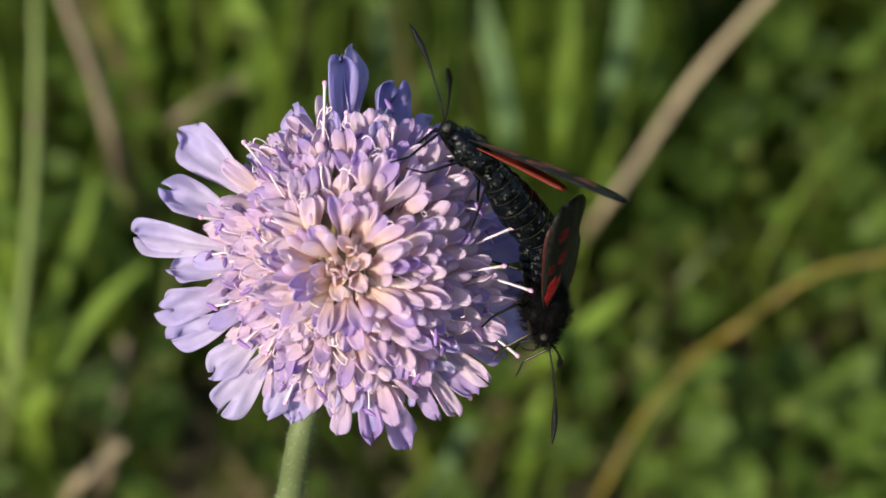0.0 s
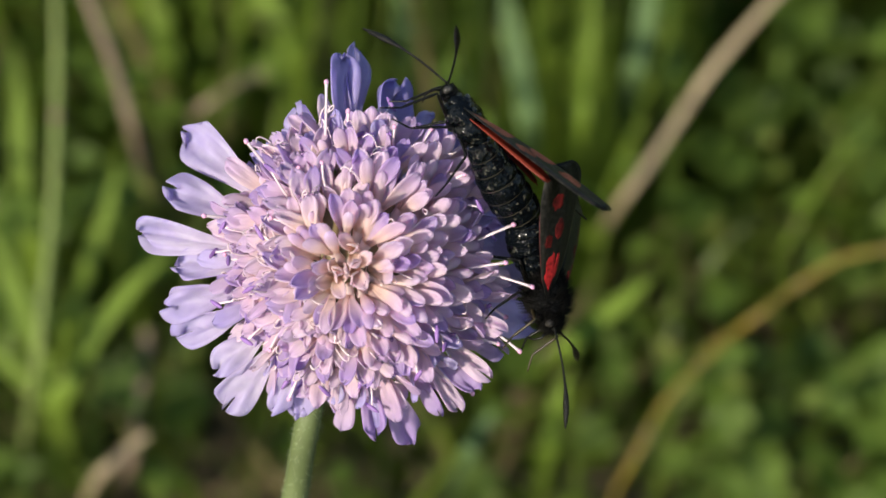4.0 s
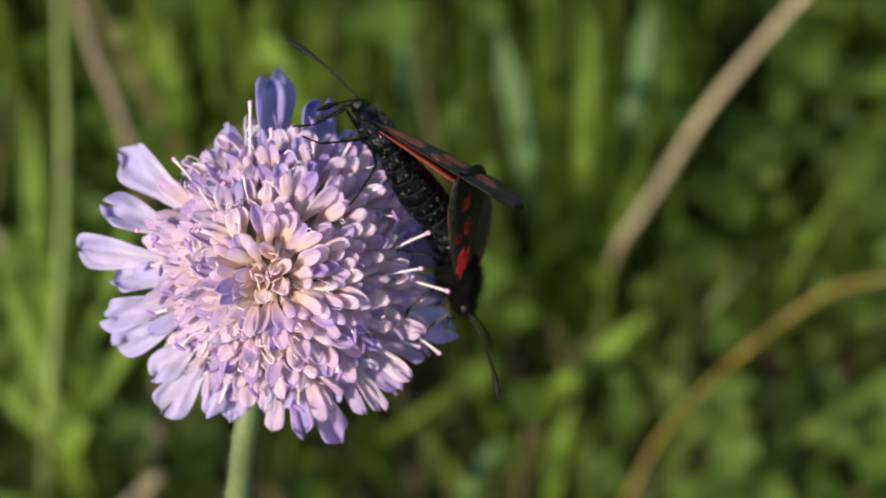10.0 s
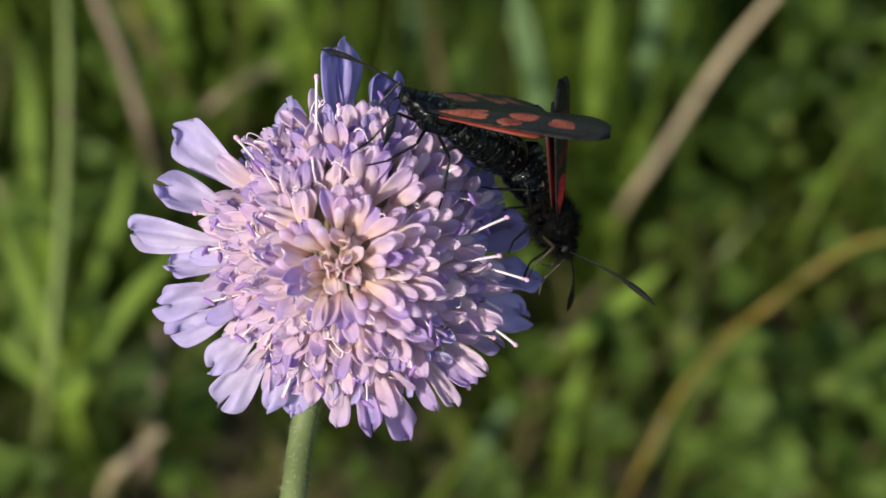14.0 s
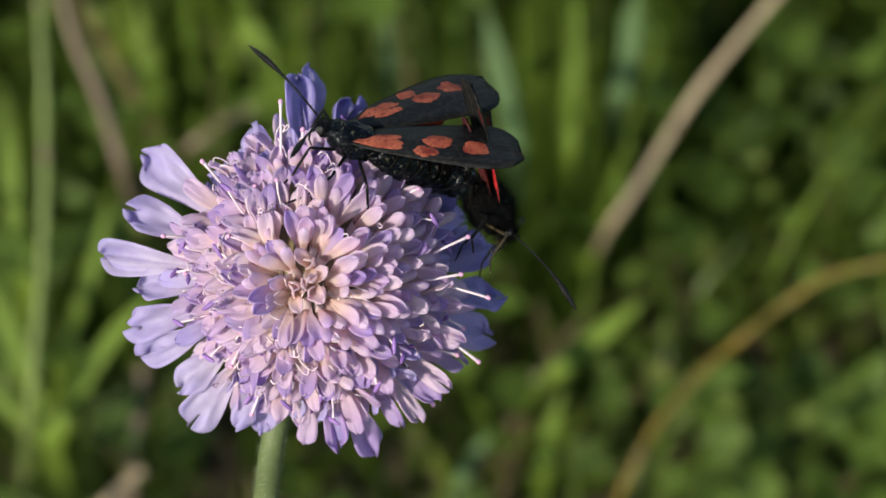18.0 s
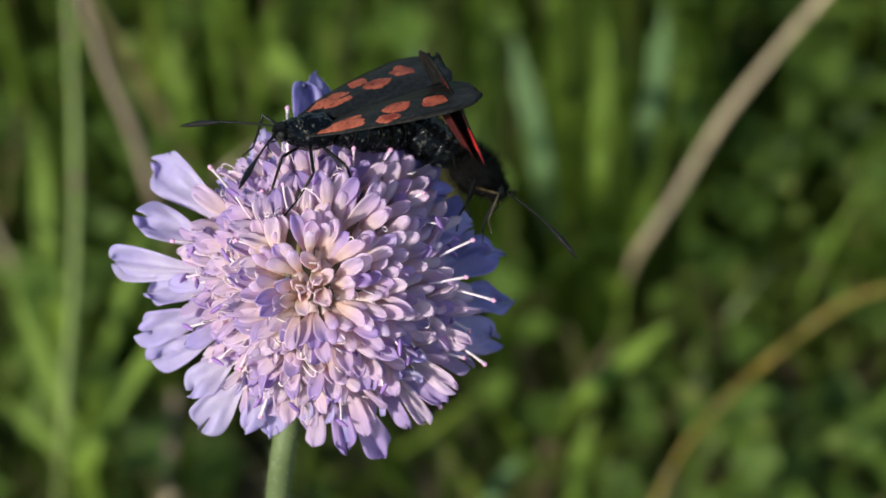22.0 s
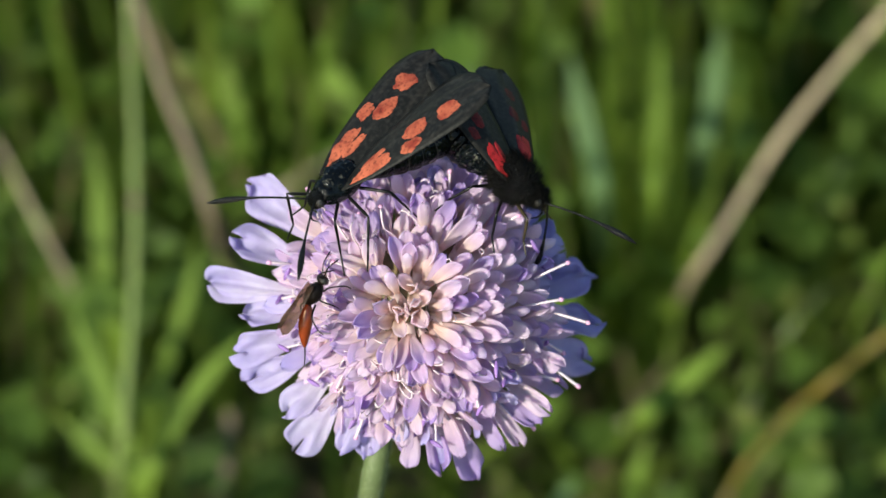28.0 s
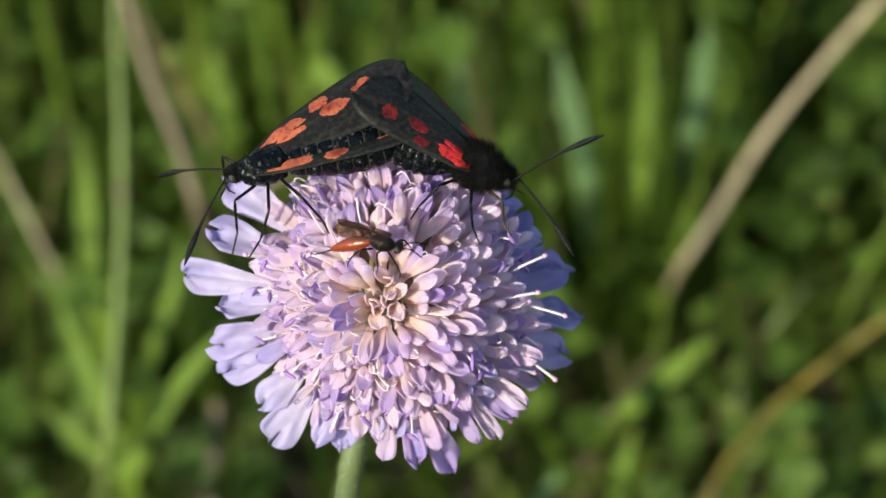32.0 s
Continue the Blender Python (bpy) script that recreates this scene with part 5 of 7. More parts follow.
# ---- how the living things move ----
def motions():
    walk(female_moth, [
        (0.0, V @ pose(-0.00143, 0.00785, 0.00100, 90.0, -0.0, 139.8)),
        (1.0, V @ pose(-0.00153, 0.00819, 0.00100, 90.0, -0.0, 140.1)),
        (2.0, V @ pose(-0.00146, 0.00837, 0.00100, 90.0, -0.0, 140.6)),
        (5.0, V @ pose(-0.00122, 0.01197, 0.00100, 80.0, -0.0, 114.0)),
        (6.0, V @ pose(-0.00065, 0.01245, 0.00100, 76.0, -0.0, 112.1)),
        (7.0, V @ pose(-0.00353, 0.01135, 0.00100, 76.0, -0.0, 132.5)),
        (8.0, V @ pose(-0.00451, 0.01041, 0.00100, 90.0, -0.0, 151.0)),
        (9.0, V @ pose(-0.00170, 0.01230, 0.00100, 84.0, -0.0, 124.2)),
        (10.0, V @ pose(-0.00171, 0.01093, 0.00100, 82.0, -0.0, 124.8)),
        (11.0, V @ pose(-0.00192, 0.01125, 0.00100, 80.0, -0.0, 125.4)),
        (12.0, V @ pose(-0.00354, 0.00996, 0.00100, 72.0, -0.0, 141.5)),
        (13.0, V @ pose(-0.00392, 0.00989, 0.00100, 70.0, -0.0, 146.8)),
        (16.0, V @ pose(-0.00444, 0.00936, 0.00323, 55.9, -30.0, 151.6)),
        (17.0, V @ pose(-0.00789, 0.00904, 0.00175, 52.0, -0.0, 157.7)),
        (18.0, V @ pose(-0.00763, 0.00910, 0.00150, 52.0, -0.0, 155.9)),
        (19.0, V @ pose(-0.00663, 0.01096, 0.00125, 52.0, -0.0, 138.0)),
        (20.0, V @ pose(-0.00925, 0.01119, 0.00100, 52.0, -0.0, 138.8)),
        (21.0, V @ pose(-0.00966, 0.01065, 0.00150, 52.0, -0.0, 149.7)),
        (22.0, V @ pose(-0.01152, 0.00900, 0.00287, 46.9, -20.7, -178.9)),
        (23.0, V @ pose(-0.01053, 0.01236, 0.00360, 76.5, -26.7, 150.3)),
        (24.0, V @ pose(-0.01473, 0.00791, 0.00423, 49.1, -30.0, -172.3)),
        (25.0, V @ pose(-0.01445, 0.01005, 0.00514, 45.5, -27.8, 172.6)),
        (25.5, V @ pose(-0.01395, 0.00941, 0.00545, 42.3, -22.9, 178.7)),
        (27.5, V @ pose(-0.01594, 0.00517, 0.00705, 34.7, -25.4, -136.5)),
        (28.0, V @ pose(-0.01617, 0.00499, 0.00703, 34.5, -24.8, -140.5)),
        (29.0, V @ pose(-0.01895, 0.00814, 0.00523, 44.1, -30.0, -174.7)),
        (30.0, V @ pose(-0.02019, 0.00780, 0.00422, 46.1, -30.0, -175.3)),
        (31.0, V @ pose(-0.02124, 0.00666, 0.00300, 42.0, -0.0, -173.6)),
        (32.0, V @ pose(-0.02134, 0.00684, 0.00300, 42.0, -0.0, -168.0)),
    ])
    walk(bits["female_abdomen"], [
        (0.0, pose(-0.00490, 0.00000, -0.00010, 0.0, -6.1, 34.5)),
        (1.0, pose(-0.00490, 0.00000, -0.00010, 0.0, -7.0, 32.7)),
        (2.0, pose(-0.00490, 0.00000, -0.00010, 0.0, -9.3, 33.2)),
        (5.0, pose(-0.00490, 0.00000, -0.00010, 0.0, 5.1, 27.5)),
        (6.0, pose(-0.00490, 0.00000, -0.00010, 0.0, 6.8, 26.0)),
        (7.0, pose(-0.00490, 0.00000, -0.00010, 0.0, -7.9, 27.6)),
        (8.0, pose(-0.00490, 0.00000, -0.00010, 0.0, -17.8, 34.9)),
        (9.0, pose(-0.00490, 0.00000, -0.00010, 0.0, -4.1, 29.8)),
        (10.0, pose(-0.00490, 0.00000, -0.00010, 0.0, -1.1, 35.5)),
        (11.0, pose(-0.00490, 0.00000, -0.00010, -0.0, -1.2, 33.0)),
        (12.0, pose(-0.00490, 0.00000, -0.00010, -0.0, -14.9, 38.9)),
        (13.0, pose(-0.00490, 0.00000, -0.00010, 0.0, -11.6, 43.2)),
        (16.0, pose(-0.00490, 0.00000, -0.00010, -0.0, -9.8, 29.4)),
        (17.0, pose(-0.00490, 0.00000, -0.00010, 0.0, -19.4, 44.4)),
        (18.0, pose(-0.00490, 0.00000, -0.00010, 0.0, -20.7, 45.0)),
        (19.0, pose(-0.00490, 0.00000, -0.00010, 0.0, -14.2, 43.3)),
        (20.0, pose(-0.00490, 0.00000, -0.00010, -0.0, -8.2, 42.8)),
        (21.0, pose(-0.00490, 0.00000, -0.00010, 0.0, -15.5, 42.8)),
        (22.0, pose(-0.00490, 0.00000, -0.00010, -0.0, -12.4, 20.1)),
        (23.0, pose(-0.00490, 0.00000, -0.00010, 0.0, 9.8, 21.5)),
        (24.0, pose(-0.00490, 0.00000, -0.00010, 0.0, 4.5, -1.1)),
        (25.0, pose(-0.00490, 0.00000, -0.00010, 0.0, -0.3, 13.9)),
        (25.5, pose(-0.00490, 0.00000, -0.00010, 0.0, 3.6, 14.5)),
        (27.5, pose(-0.00490, 0.00000, -0.00010, 0.0, -7.8, -15.3)),
        (28.0, pose(-0.00490, 0.00000, -0.00010, 0.0, -2.8, -15.9)),
        (29.0, pose(-0.00490, 0.00000, -0.00010, 0.0, 22.0, -18.8)),
        (30.0, pose(-0.00490, 0.00000, -0.00010, 0.0, 21.5, -18.9)),
        (31.0, pose(-0.00490, 0.00000, -0.00010, 0.0, 2.9, 5.7)),
        (32.0, pose(-0.00490, 0.00000, -0.00010, -0.0, -1.4, 1.0)),
    ])
    walk(bits["female_antenna_1"], [
        (0.0, pose(0.00015, -0.00040, 0.00030, 0.0, -29.7, 5.3)),
        (1.0, pose(0.00015, -0.00040, 0.00030, -0.0, -17.9, 3.9)),
        (2.0, pose(0.00015, -0.00040, 0.00030, 0.0, -16.9, 4.8)),
        (5.0, pose(0.00015, -0.00040, 0.00030, -0.0, 37.7, -7.7)),
        (6.0, pose(0.00015, -0.00040, 0.00030, 0.0, 16.3, 6.1)),
        (7.0, pose(0.00015, -0.00040, 0.00030, -0.0, 35.3, 14.4)),
        (8.0, pose(0.00015, -0.00040, 0.00030, 0.0, -41.4, -42.7)),
        (9.0, pose(0.00015, -0.00040, 0.00030, 0.0, 21.9, -39.8)),
        (10.0, pose(0.00015, -0.00040, 0.00030, 0.0, 14.5, 0.3)),
        (11.0, pose(0.00015, -0.00040, 0.00030, 0.0, 17.2, -7.4)),
        (12.0, pose(0.00015, -0.00040, 0.00030, 0.0, 5.6, -30.3)),
        (13.0, pose(0.00015, -0.00040, 0.00030, 0.0, 11.4, -30.7)),
        (16.0, pose(0.00015, -0.00040, 0.00030, 0.0, 23.1, -16.4)),
        (17.0, pose(0.00015, -0.00040, 0.00030, 0.0, -17.7, -6.5)),
        (18.0, pose(0.00015, -0.00040, 0.00030, 0.0, -22.3, -9.3)),
        (19.0, pose(0.00015, -0.00040, 0.00030, -0.0, -15.9, -31.7)),
        (20.0, pose(0.00015, -0.00040, 0.00030, 0.0, 19.8, -14.6)),
        (21.0, pose(0.00015, -0.00040, 0.00030, -0.0, 15.3, -16.5)),
        (22.0, pose(0.00015, -0.00040, 0.00030, 0.0, 21.2, -31.0)),
        (23.0, pose(0.00015, -0.00040, 0.00030, 0.0, 4.1, -55.9)),
        (24.0, pose(0.00015, -0.00040, 0.00030, -0.0, 3.7, -59.9)),
        (25.0, pose(0.00015, -0.00040, 0.00030, 0.0, 26.4, -47.5)),
        (25.5, pose(0.00015, -0.00040, 0.00030, 0.0, 18.6, -27.5)),
        (27.5, pose(0.00015, -0.00040, 0.00030, -0.0, -12.6, -42.4)),
        (28.0, pose(0.00015, -0.00040, 0.00030, 0.0, -0.5, -48.8)),
        (29.0, pose(0.00015, -0.00040, 0.00030, 0.0, 24.1, -70.0)),
        (30.0, pose(0.00015, -0.00040, 0.00030, 0.0, 36.3, -61.3)),
        (31.0, pose(0.00015, -0.00040, 0.00030, -0.0, 39.9, -59.0)),
        (32.0, pose(0.00015, -0.00040, 0.00030, -0.0, 21.3, -33.7)),
    ])
    walk(bits["female_antenna_2"], [
        (0.0, pose(0.00015, 0.00040, 0.00030, 0.0, -21.3, 71.1)),
        (1.0, pose(0.00015, 0.00040, 0.00030, 0.0, -24.1, 80.5)),
        (2.0, pose(0.00015, 0.00040, 0.00030, -0.0, -24.9, 82.6)),
        (5.0, pose(0.00015, 0.00040, 0.00030, 0.0, -20.9, 60.2)),
        (6.0, pose(0.00015, 0.00040, 0.00030, 0.0, 10.2, 75.5)),
        (7.0, pose(0.00015, 0.00040, 0.00030, 0.0, -8.2, 66.4)),
        (8.0, pose(0.00015, 0.00040, 0.00030, 0.0, -31.8, 83.3)),
        (9.0, pose(0.00015, 0.00040, 0.00030, -0.0, -17.2, 66.1)),
        (10.0, pose(0.00015, 0.00040, 0.00030, 0.0, 15.0, 85.8)),
        (11.0, pose(0.00015, 0.00040, 0.00030, -0.0, 23.4, 90.7)),
        (12.0, pose(0.00015, 0.00040, 0.00030, -0.0, 19.7, 95.4)),
        (13.0, pose(0.00015, 0.00040, 0.00030, -0.0, 14.6, 96.9)),
        (16.0, pose(0.00015, 0.00040, 0.00030, 0.0, -0.8, 71.8)),
        (17.0, pose(0.00015, 0.00040, 0.00030, 0.0, 8.4, 95.1)),
        (18.0, pose(0.00015, 0.00040, 0.00030, -0.0, -14.2, 87.4)),
        (19.0, pose(0.00015, 0.00040, 0.00030, -0.0, 26.2, 87.8)),
        (20.0, pose(0.00015, 0.00040, 0.00030, 0.0, 15.3, 77.1)),
        (21.0, pose(0.00015, 0.00040, 0.00030, 0.0, 28.2, 82.8)),
        (22.0, pose(0.00015, 0.00040, 0.00030, -0.0, 0.1, 56.1)),
        (23.0, pose(0.00015, 0.00040, 0.00030, 0.0, 3.3, 43.6)),
        (24.0, pose(0.00015, 0.00040, 0.00030, -0.0, 33.1, 41.9)),
        (25.0, pose(0.00015, 0.00040, 0.00030, 0.0, -9.7, 48.0)),
        (25.5, pose(0.00015, 0.00040, 0.00030, 0.0, -2.7, 66.5)),
        (27.5, pose(0.00015, 0.00040, 0.00030, 0.0, -3.0, 49.3)),
        (28.0, pose(0.00015, 0.00040, 0.00030, 0.0, -0.9, 38.6)),
        (29.0, pose(0.00015, 0.00040, 0.00030, 0.0, 28.8, 29.6)),
        (30.0, pose(0.00015, 0.00040, 0.00030, -0.0, 28.0, 41.5)),
        (31.0, pose(0.00015, 0.00040, 0.00030, 0.0, 38.9, 66.9)),
        (32.0, pose(0.00015, 0.00040, 0.00030, 0.0, 18.7, 52.6)),
    ])
    walk(male_moth, [
        (0.0, V @ pose(0.00708, -0.00906, -0.00316, -71.3, -21.9, -86.1)),
        (1.0, V @ pose(0.00761, -0.00904, -0.00321, -70.6, -14.5, -86.2)),
        (2.0, V @ pose(0.00717, -0.00886, -0.00297, -71.3, -21.4, -86.5)),
        (5.0, V @ pose(0.00745, -0.00791, -0.00174, -72.5, -30.0, -76.7)),
        (6.0, V @ pose(0.00691, -0.00760, -0.00134, -72.5, -30.0, -76.8)),
        (7.0, V @ pose(0.00686, -0.00640, -0.00245, -71.2, -21.1, -74.7)),
        (8.0, V @ pose(0.00738, -0.00648, -0.00268, -72.5, -30.0, -76.4)),
        (9.0, V @ pose(0.00658, -0.00706, -0.00351, -70.0, -0.0, -82.1)),
        (10.0, V @ pose(0.00726, -0.00658, -0.00421, -70.0, -0.0, -76.5)),
        (11.0, V @ pose(0.00711, -0.00683, -0.00387, -70.0, -0.0, -79.1)),
        (12.0, V @ pose(0.00775, -0.00521, -0.00426, -75.6, -16.2, -69.9)),
        (13.0, V @ pose(0.00848, -0.00370, -0.00432, -80.9, -24.4, -68.8)),
        (16.0, V @ pose(0.00940, -0.00170, -0.00700, -100.0, -0.0, -59.8)),
        (17.0, V @ pose(0.00783, 0.00018, -0.00483, -100.0, -0.0, -50.1)),
        (18.0, V @ pose(0.00758, 0.00011, -0.00521, -100.0, -0.0, -54.8)),
        (19.0, V @ pose(0.00770, -0.00017, -0.00488, -100.0, -0.0, -48.4)),
        (20.0, V @ pose(0.00852, 0.00053, -0.00461, -100.0, -0.0, -48.2)),
        (21.0, V @ pose(0.00808, 0.00259, -0.00468, -98.0, -0.0, -40.1)),
        (22.0, V @ pose(0.00658, 0.00394, -0.00515, -100.0, -0.0, -41.3)),
        (23.0, V @ pose(0.00646, 0.00327, -0.00484, -100.0, -0.0, -47.7)),
        (24.0, V @ pose(0.00592, 0.00796, -0.00156, -85.2, -16.6, -21.6)),
        (25.0, V @ pose(0.00621, 0.00770, -0.00267, -78.0, -0.0, -20.1)),
        (25.5, V @ pose(0.00325, 0.00769, 0.00031, -85.7, -30.0, -27.3)),
        (27.5, V @ pose(0.00245, 0.00549, 0.00149, -48.0, -0.0, -41.3)),
        (28.0, V @ pose(0.00214, 0.00498, 0.00222, -48.0, -0.0, -37.4)),
        (29.0, V @ pose(0.00244, 0.00514, 0.00248, -48.0, -0.0, -33.7)),
        (30.0, V @ pose(0.00192, 0.00527, 0.00142, -48.0, -0.0, -29.8)),
        (31.0, V @ pose(0.00106, 0.00538, 0.00266, -48.0, -0.0, -24.4)),
        (32.0, V @ pose(0.00151, 0.00613, 0.00266, -48.0, -0.0, -20.9)),
    ])
    walk(bits["male_abdomen"], [
        (0.0, pose(-0.00490, 0.00000, -0.00010, -0.0, 22.9, 31.5)),
        (1.0, pose(-0.00490, 0.00000, -0.00010, 0.0, 11.9, 22.1)),
        (2.0, pose(-0.00490, 0.00000, -0.00010, -0.0, 18.1, 32.0)),
        (5.0, pose(-0.00490, 0.00000, -0.00010, 0.0, 12.1, 43.4)),
        (6.0, pose(-0.00490, 0.00000, -0.00010, 0.0, 26.2, 40.7)),
        (7.0, pose(-0.00490, 0.00000, -0.00010, -0.0, 15.7, 31.7)),
        (8.0, pose(-0.00490, 0.00000, -0.00010, -0.0, 5.0, 44.8)),
        (9.0, pose(-0.00490, 0.00000, -0.00010, 0.0, -0.8, 0.8)),
        (10.0, pose(-0.00490, 0.00000, -0.00010, 0.0, 6.1, -1.5)),
        (11.0, pose(-0.00490, 0.00000, -0.00010, 0.0, 5.2, -1.3)),
        (12.0, pose(-0.00490, 0.00000, -0.00010, 0.0, 11.5, 27.0)),
        (13.0, pose(-0.00490, 0.00000, -0.00010, 0.0, 10.0, 39.1)),
        (16.0, pose(-0.00490, 0.00000, -0.00010, -0.0, -9.9, -2.0)),
        (17.0, pose(-0.00490, 0.00000, -0.00010, 0.0, -1.6, -0.6)),
        (18.0, pose(-0.00490, 0.00000, -0.00010, 0.0, -15.1, -3.1)),
        (19.0, pose(-0.00490, 0.00000, -0.00010, 0.0, -3.4, -1.1)),
        (20.0, pose(-0.00490, 0.00000, -0.00010, 0.0, -27.3, -5.5)),
        (21.0, pose(-0.00490, 0.00000, -0.00010, 0.0, -27.6, -4.5)),
        (22.0, pose(-0.00490, 0.00000, -0.00010, -0.0, -2.4, -0.7)),
        (23.0, pose(-0.00490, 0.00000, -0.00010, 0.0, -14.9, -2.9)),
        (24.0, pose(-0.00490, 0.00000, -0.00010, 0.0, -15.2, 28.1)),
        (25.0, pose(-0.00490, 0.00000, -0.00010, 0.0, -10.9, 2.6)),
        (25.5, pose(-0.00490, 0.00000, -0.00010, 0.0, 23.7, 62.8)),
        (27.5, pose(-0.00490, 0.00000, -0.00010, -0.0, -2.0, 2.8)),
        (28.0, pose(-0.00490, 0.00000, -0.00010, 0.0, 7.9, -6.0)),
        (29.0, pose(-0.00490, 0.00000, -0.00010, -0.0, -6.3, 6.8)),
        (30.0, pose(-0.00490, 0.00000, -0.00010, 0.0, -7.3, 7.7)),
        (31.0, pose(-0.00490, 0.00000, -0.00010, -0.0, -0.4, 1.5)),
        (32.0, pose(-0.00490, 0.00000, -0.00010, 0.0, 1.1, 0.1)),
    ])
    walk(bits["male_antenna_1"], [
        (0.0, pose(0.00015, -0.00040, 0.00030, 0.0, 5.5, 15.8)),
        (1.0, pose(0.00015, -0.00040, 0.00030, 0.0, 1.2, -10.7)),
        (2.0, pose(0.00015, -0.00040, 0.00030, 0.0, -1.1, 17.1)),
        (5.0, pose(0.00015, -0.00040, 0.00030, -0.0, 14.0, 21.4)),
        (6.0, pose(0.00015, -0.00040, 0.00030, 0.0, 6.0, 24.2)),
        (7.0, pose(0.00015, -0.00040, 0.00030, 0.0, -6.1, 18.6)),
        (8.0, pose(0.00015, -0.00040, 0.00030, 0.0, -1.2, 25.9)),
        (9.0, pose(0.00015, -0.00040, 0.00030, 0.0, -15.2, 1.9)),
        (10.0, pose(0.00015, -0.00040, 0.00030, -0.0, -6.5, -0.7)),
        (11.0, pose(0.00015, -0.00040, 0.00030, 0.0, -14.4, -14.4)),
        (12.0, pose(0.00015, -0.00040, 0.00030, 0.0, 13.5, 8.3)),
        (13.0, pose(0.00015, -0.00040, 0.00030, -0.0, -10.3, 21.2)),
        (16.0, pose(0.00015, -0.00040, 0.00030, 0.0, -49.4, -21.8)),
        (17.0, pose(0.00015, -0.00040, 0.00030, 0.0, 13.9, -1.2)),
        (18.0, pose(0.00015, -0.00040, 0.00030, 0.0, -1.9, -12.1)),
        (19.0, pose(0.00015, -0.00040, 0.00030, 0.0, -2.4, -4.1)),
        (20.0, pose(0.00015, -0.00040, 0.00030, -0.0, -12.1, -24.1)),
        (21.0, pose(0.00015, -0.00040, 0.00030, 0.0, -27.1, -8.2)),
        (22.0, pose(0.00015, -0.00040, 0.00030, 0.0, 2.5, -0.8)),
        (23.0, pose(0.00015, -0.00040, 0.00030, 0.0, -43.1, -14.0)),
        (24.0, pose(0.00015, -0.00040, 0.00030, 0.0, 4.1, 14.5)),
        (25.0, pose(0.00015, -0.00040, 0.00030, -0.0, 22.6, -6.3)),
        (25.5, pose(0.00015, -0.00040, 0.00030, 0.0, -0.9, 19.7)),
        (27.5, pose(0.00015, -0.00040, 0.00030, -0.0, -6.0, 3.8)),
        (28.0, pose(0.00015, -0.00040, 0.00030, -0.0, -10.9, 7.2)),
        (29.0, pose(0.00015, -0.00040, 0.00030, 0.0, -19.9, 15.6)),
        (30.0, pose(0.00015, -0.00040, 0.00030, 0.0, -20.1, 15.5)),
        (31.0, pose(0.00015, -0.00040, 0.00030, 0.0, -20.7, 16.1)),
        (32.0, pose(0.00015, -0.00040, 0.00030, 0.0, -36.1, 32.9)),
    ])
    walk(bits["male_antenna_2"], [
        (0.0, pose(0.00015, 0.00040, 0.00030, 0.0, 11.3, 95.2)),
        (1.0, pose(0.00015, 0.00040, 0.00030, 0.0, 12.6, 84.3)),
        (2.0, pose(0.00015, 0.00040, 0.00030, 0.0, 8.3, 88.8)),
        (5.0, pose(0.00015, 0.00040, 0.00030, 0.0, 4.6, 96.8)),
        (6.0, pose(0.00015, 0.00040, 0.00030, -0.0, -9.4, 96.5)),
        (7.0, pose(0.00015, 0.00040, 0.00030, 0.0, 9.9, 75.5)),
        (8.0, pose(0.00015, 0.00040, 0.00030, 0.0, 9.0, 84.2)),
        (9.0, pose(0.00015, 0.00040, 0.00030, -0.0, 1.9, 60.9)),
        (10.0, pose(0.00015, 0.00040, 0.00030, -0.0, 11.7, 61.5)),
        (11.0, pose(0.00015, 0.00040, 0.00030, -0.0, 5.8, 57.0)),
        (12.0, pose(0.00015, 0.00040, 0.00030, -0.0, -32.8, 83.4)),
        (13.0, pose(0.00015, 0.00040, 0.00030, 0.0, 15.1, 82.5)),
        (16.0, pose(0.00015, 0.00040, 0.00030, -0.0, 16.4, 60.3)),
        (17.0, pose(0.00015, 0.00040, 0.00030, 0.0, -21.9, 80.2)),
        (18.0, pose(0.00015, 0.00040, 0.00030, 0.0, -23.1, 95.1)),
        (19.0, pose(0.00015, 0.00040, 0.00030, 0.0, 7.9, 74.4)),
        (20.0, pose(0.00015, 0.00040, 0.00030, -0.0, -0.6, 79.3)),
        (21.0, pose(0.00015, 0.00040, 0.00030, -0.0, -0.7, 68.1)),
        (22.0, pose(0.00015, 0.00040, 0.00030, 0.0, -15.5, 85.3)),
        (23.0, pose(0.00015, 0.00040, 0.00030, 0.0, -2.2, 79.6)),
        (24.0, pose(0.00015, 0.00040, 0.00030, -0.0, -12.5, 92.8)),
        (25.0, pose(0.00015, 0.00040, 0.00030, -0.0, -30.4, 79.4)),
        (25.5, pose(0.00015, 0.00040, 0.00030, 0.0, -15.8, 122.9)),
        (27.5, pose(0.00015, 0.00040, 0.00030, -0.0, 15.3, 69.0)),
        (28.0, pose(0.00015, 0.00040, 0.00030, 4.7, 70.4, 5.6)),
        (29.0, pose(0.00015, 0.00040, 0.00030, 0.0, 48.0, -1.7)),
        (30.0, pose(0.00015, 0.00040, 0.00030, 0.0, 34.3, 15.9)),
        (31.0, pose(0.00015, 0.00040, 0.00030, 0.0, 33.8, 18.3)),
        (32.0, pose(0.00015, 0.00040, 0.00030, 0.0, 24.6, -24.2)),
    ])
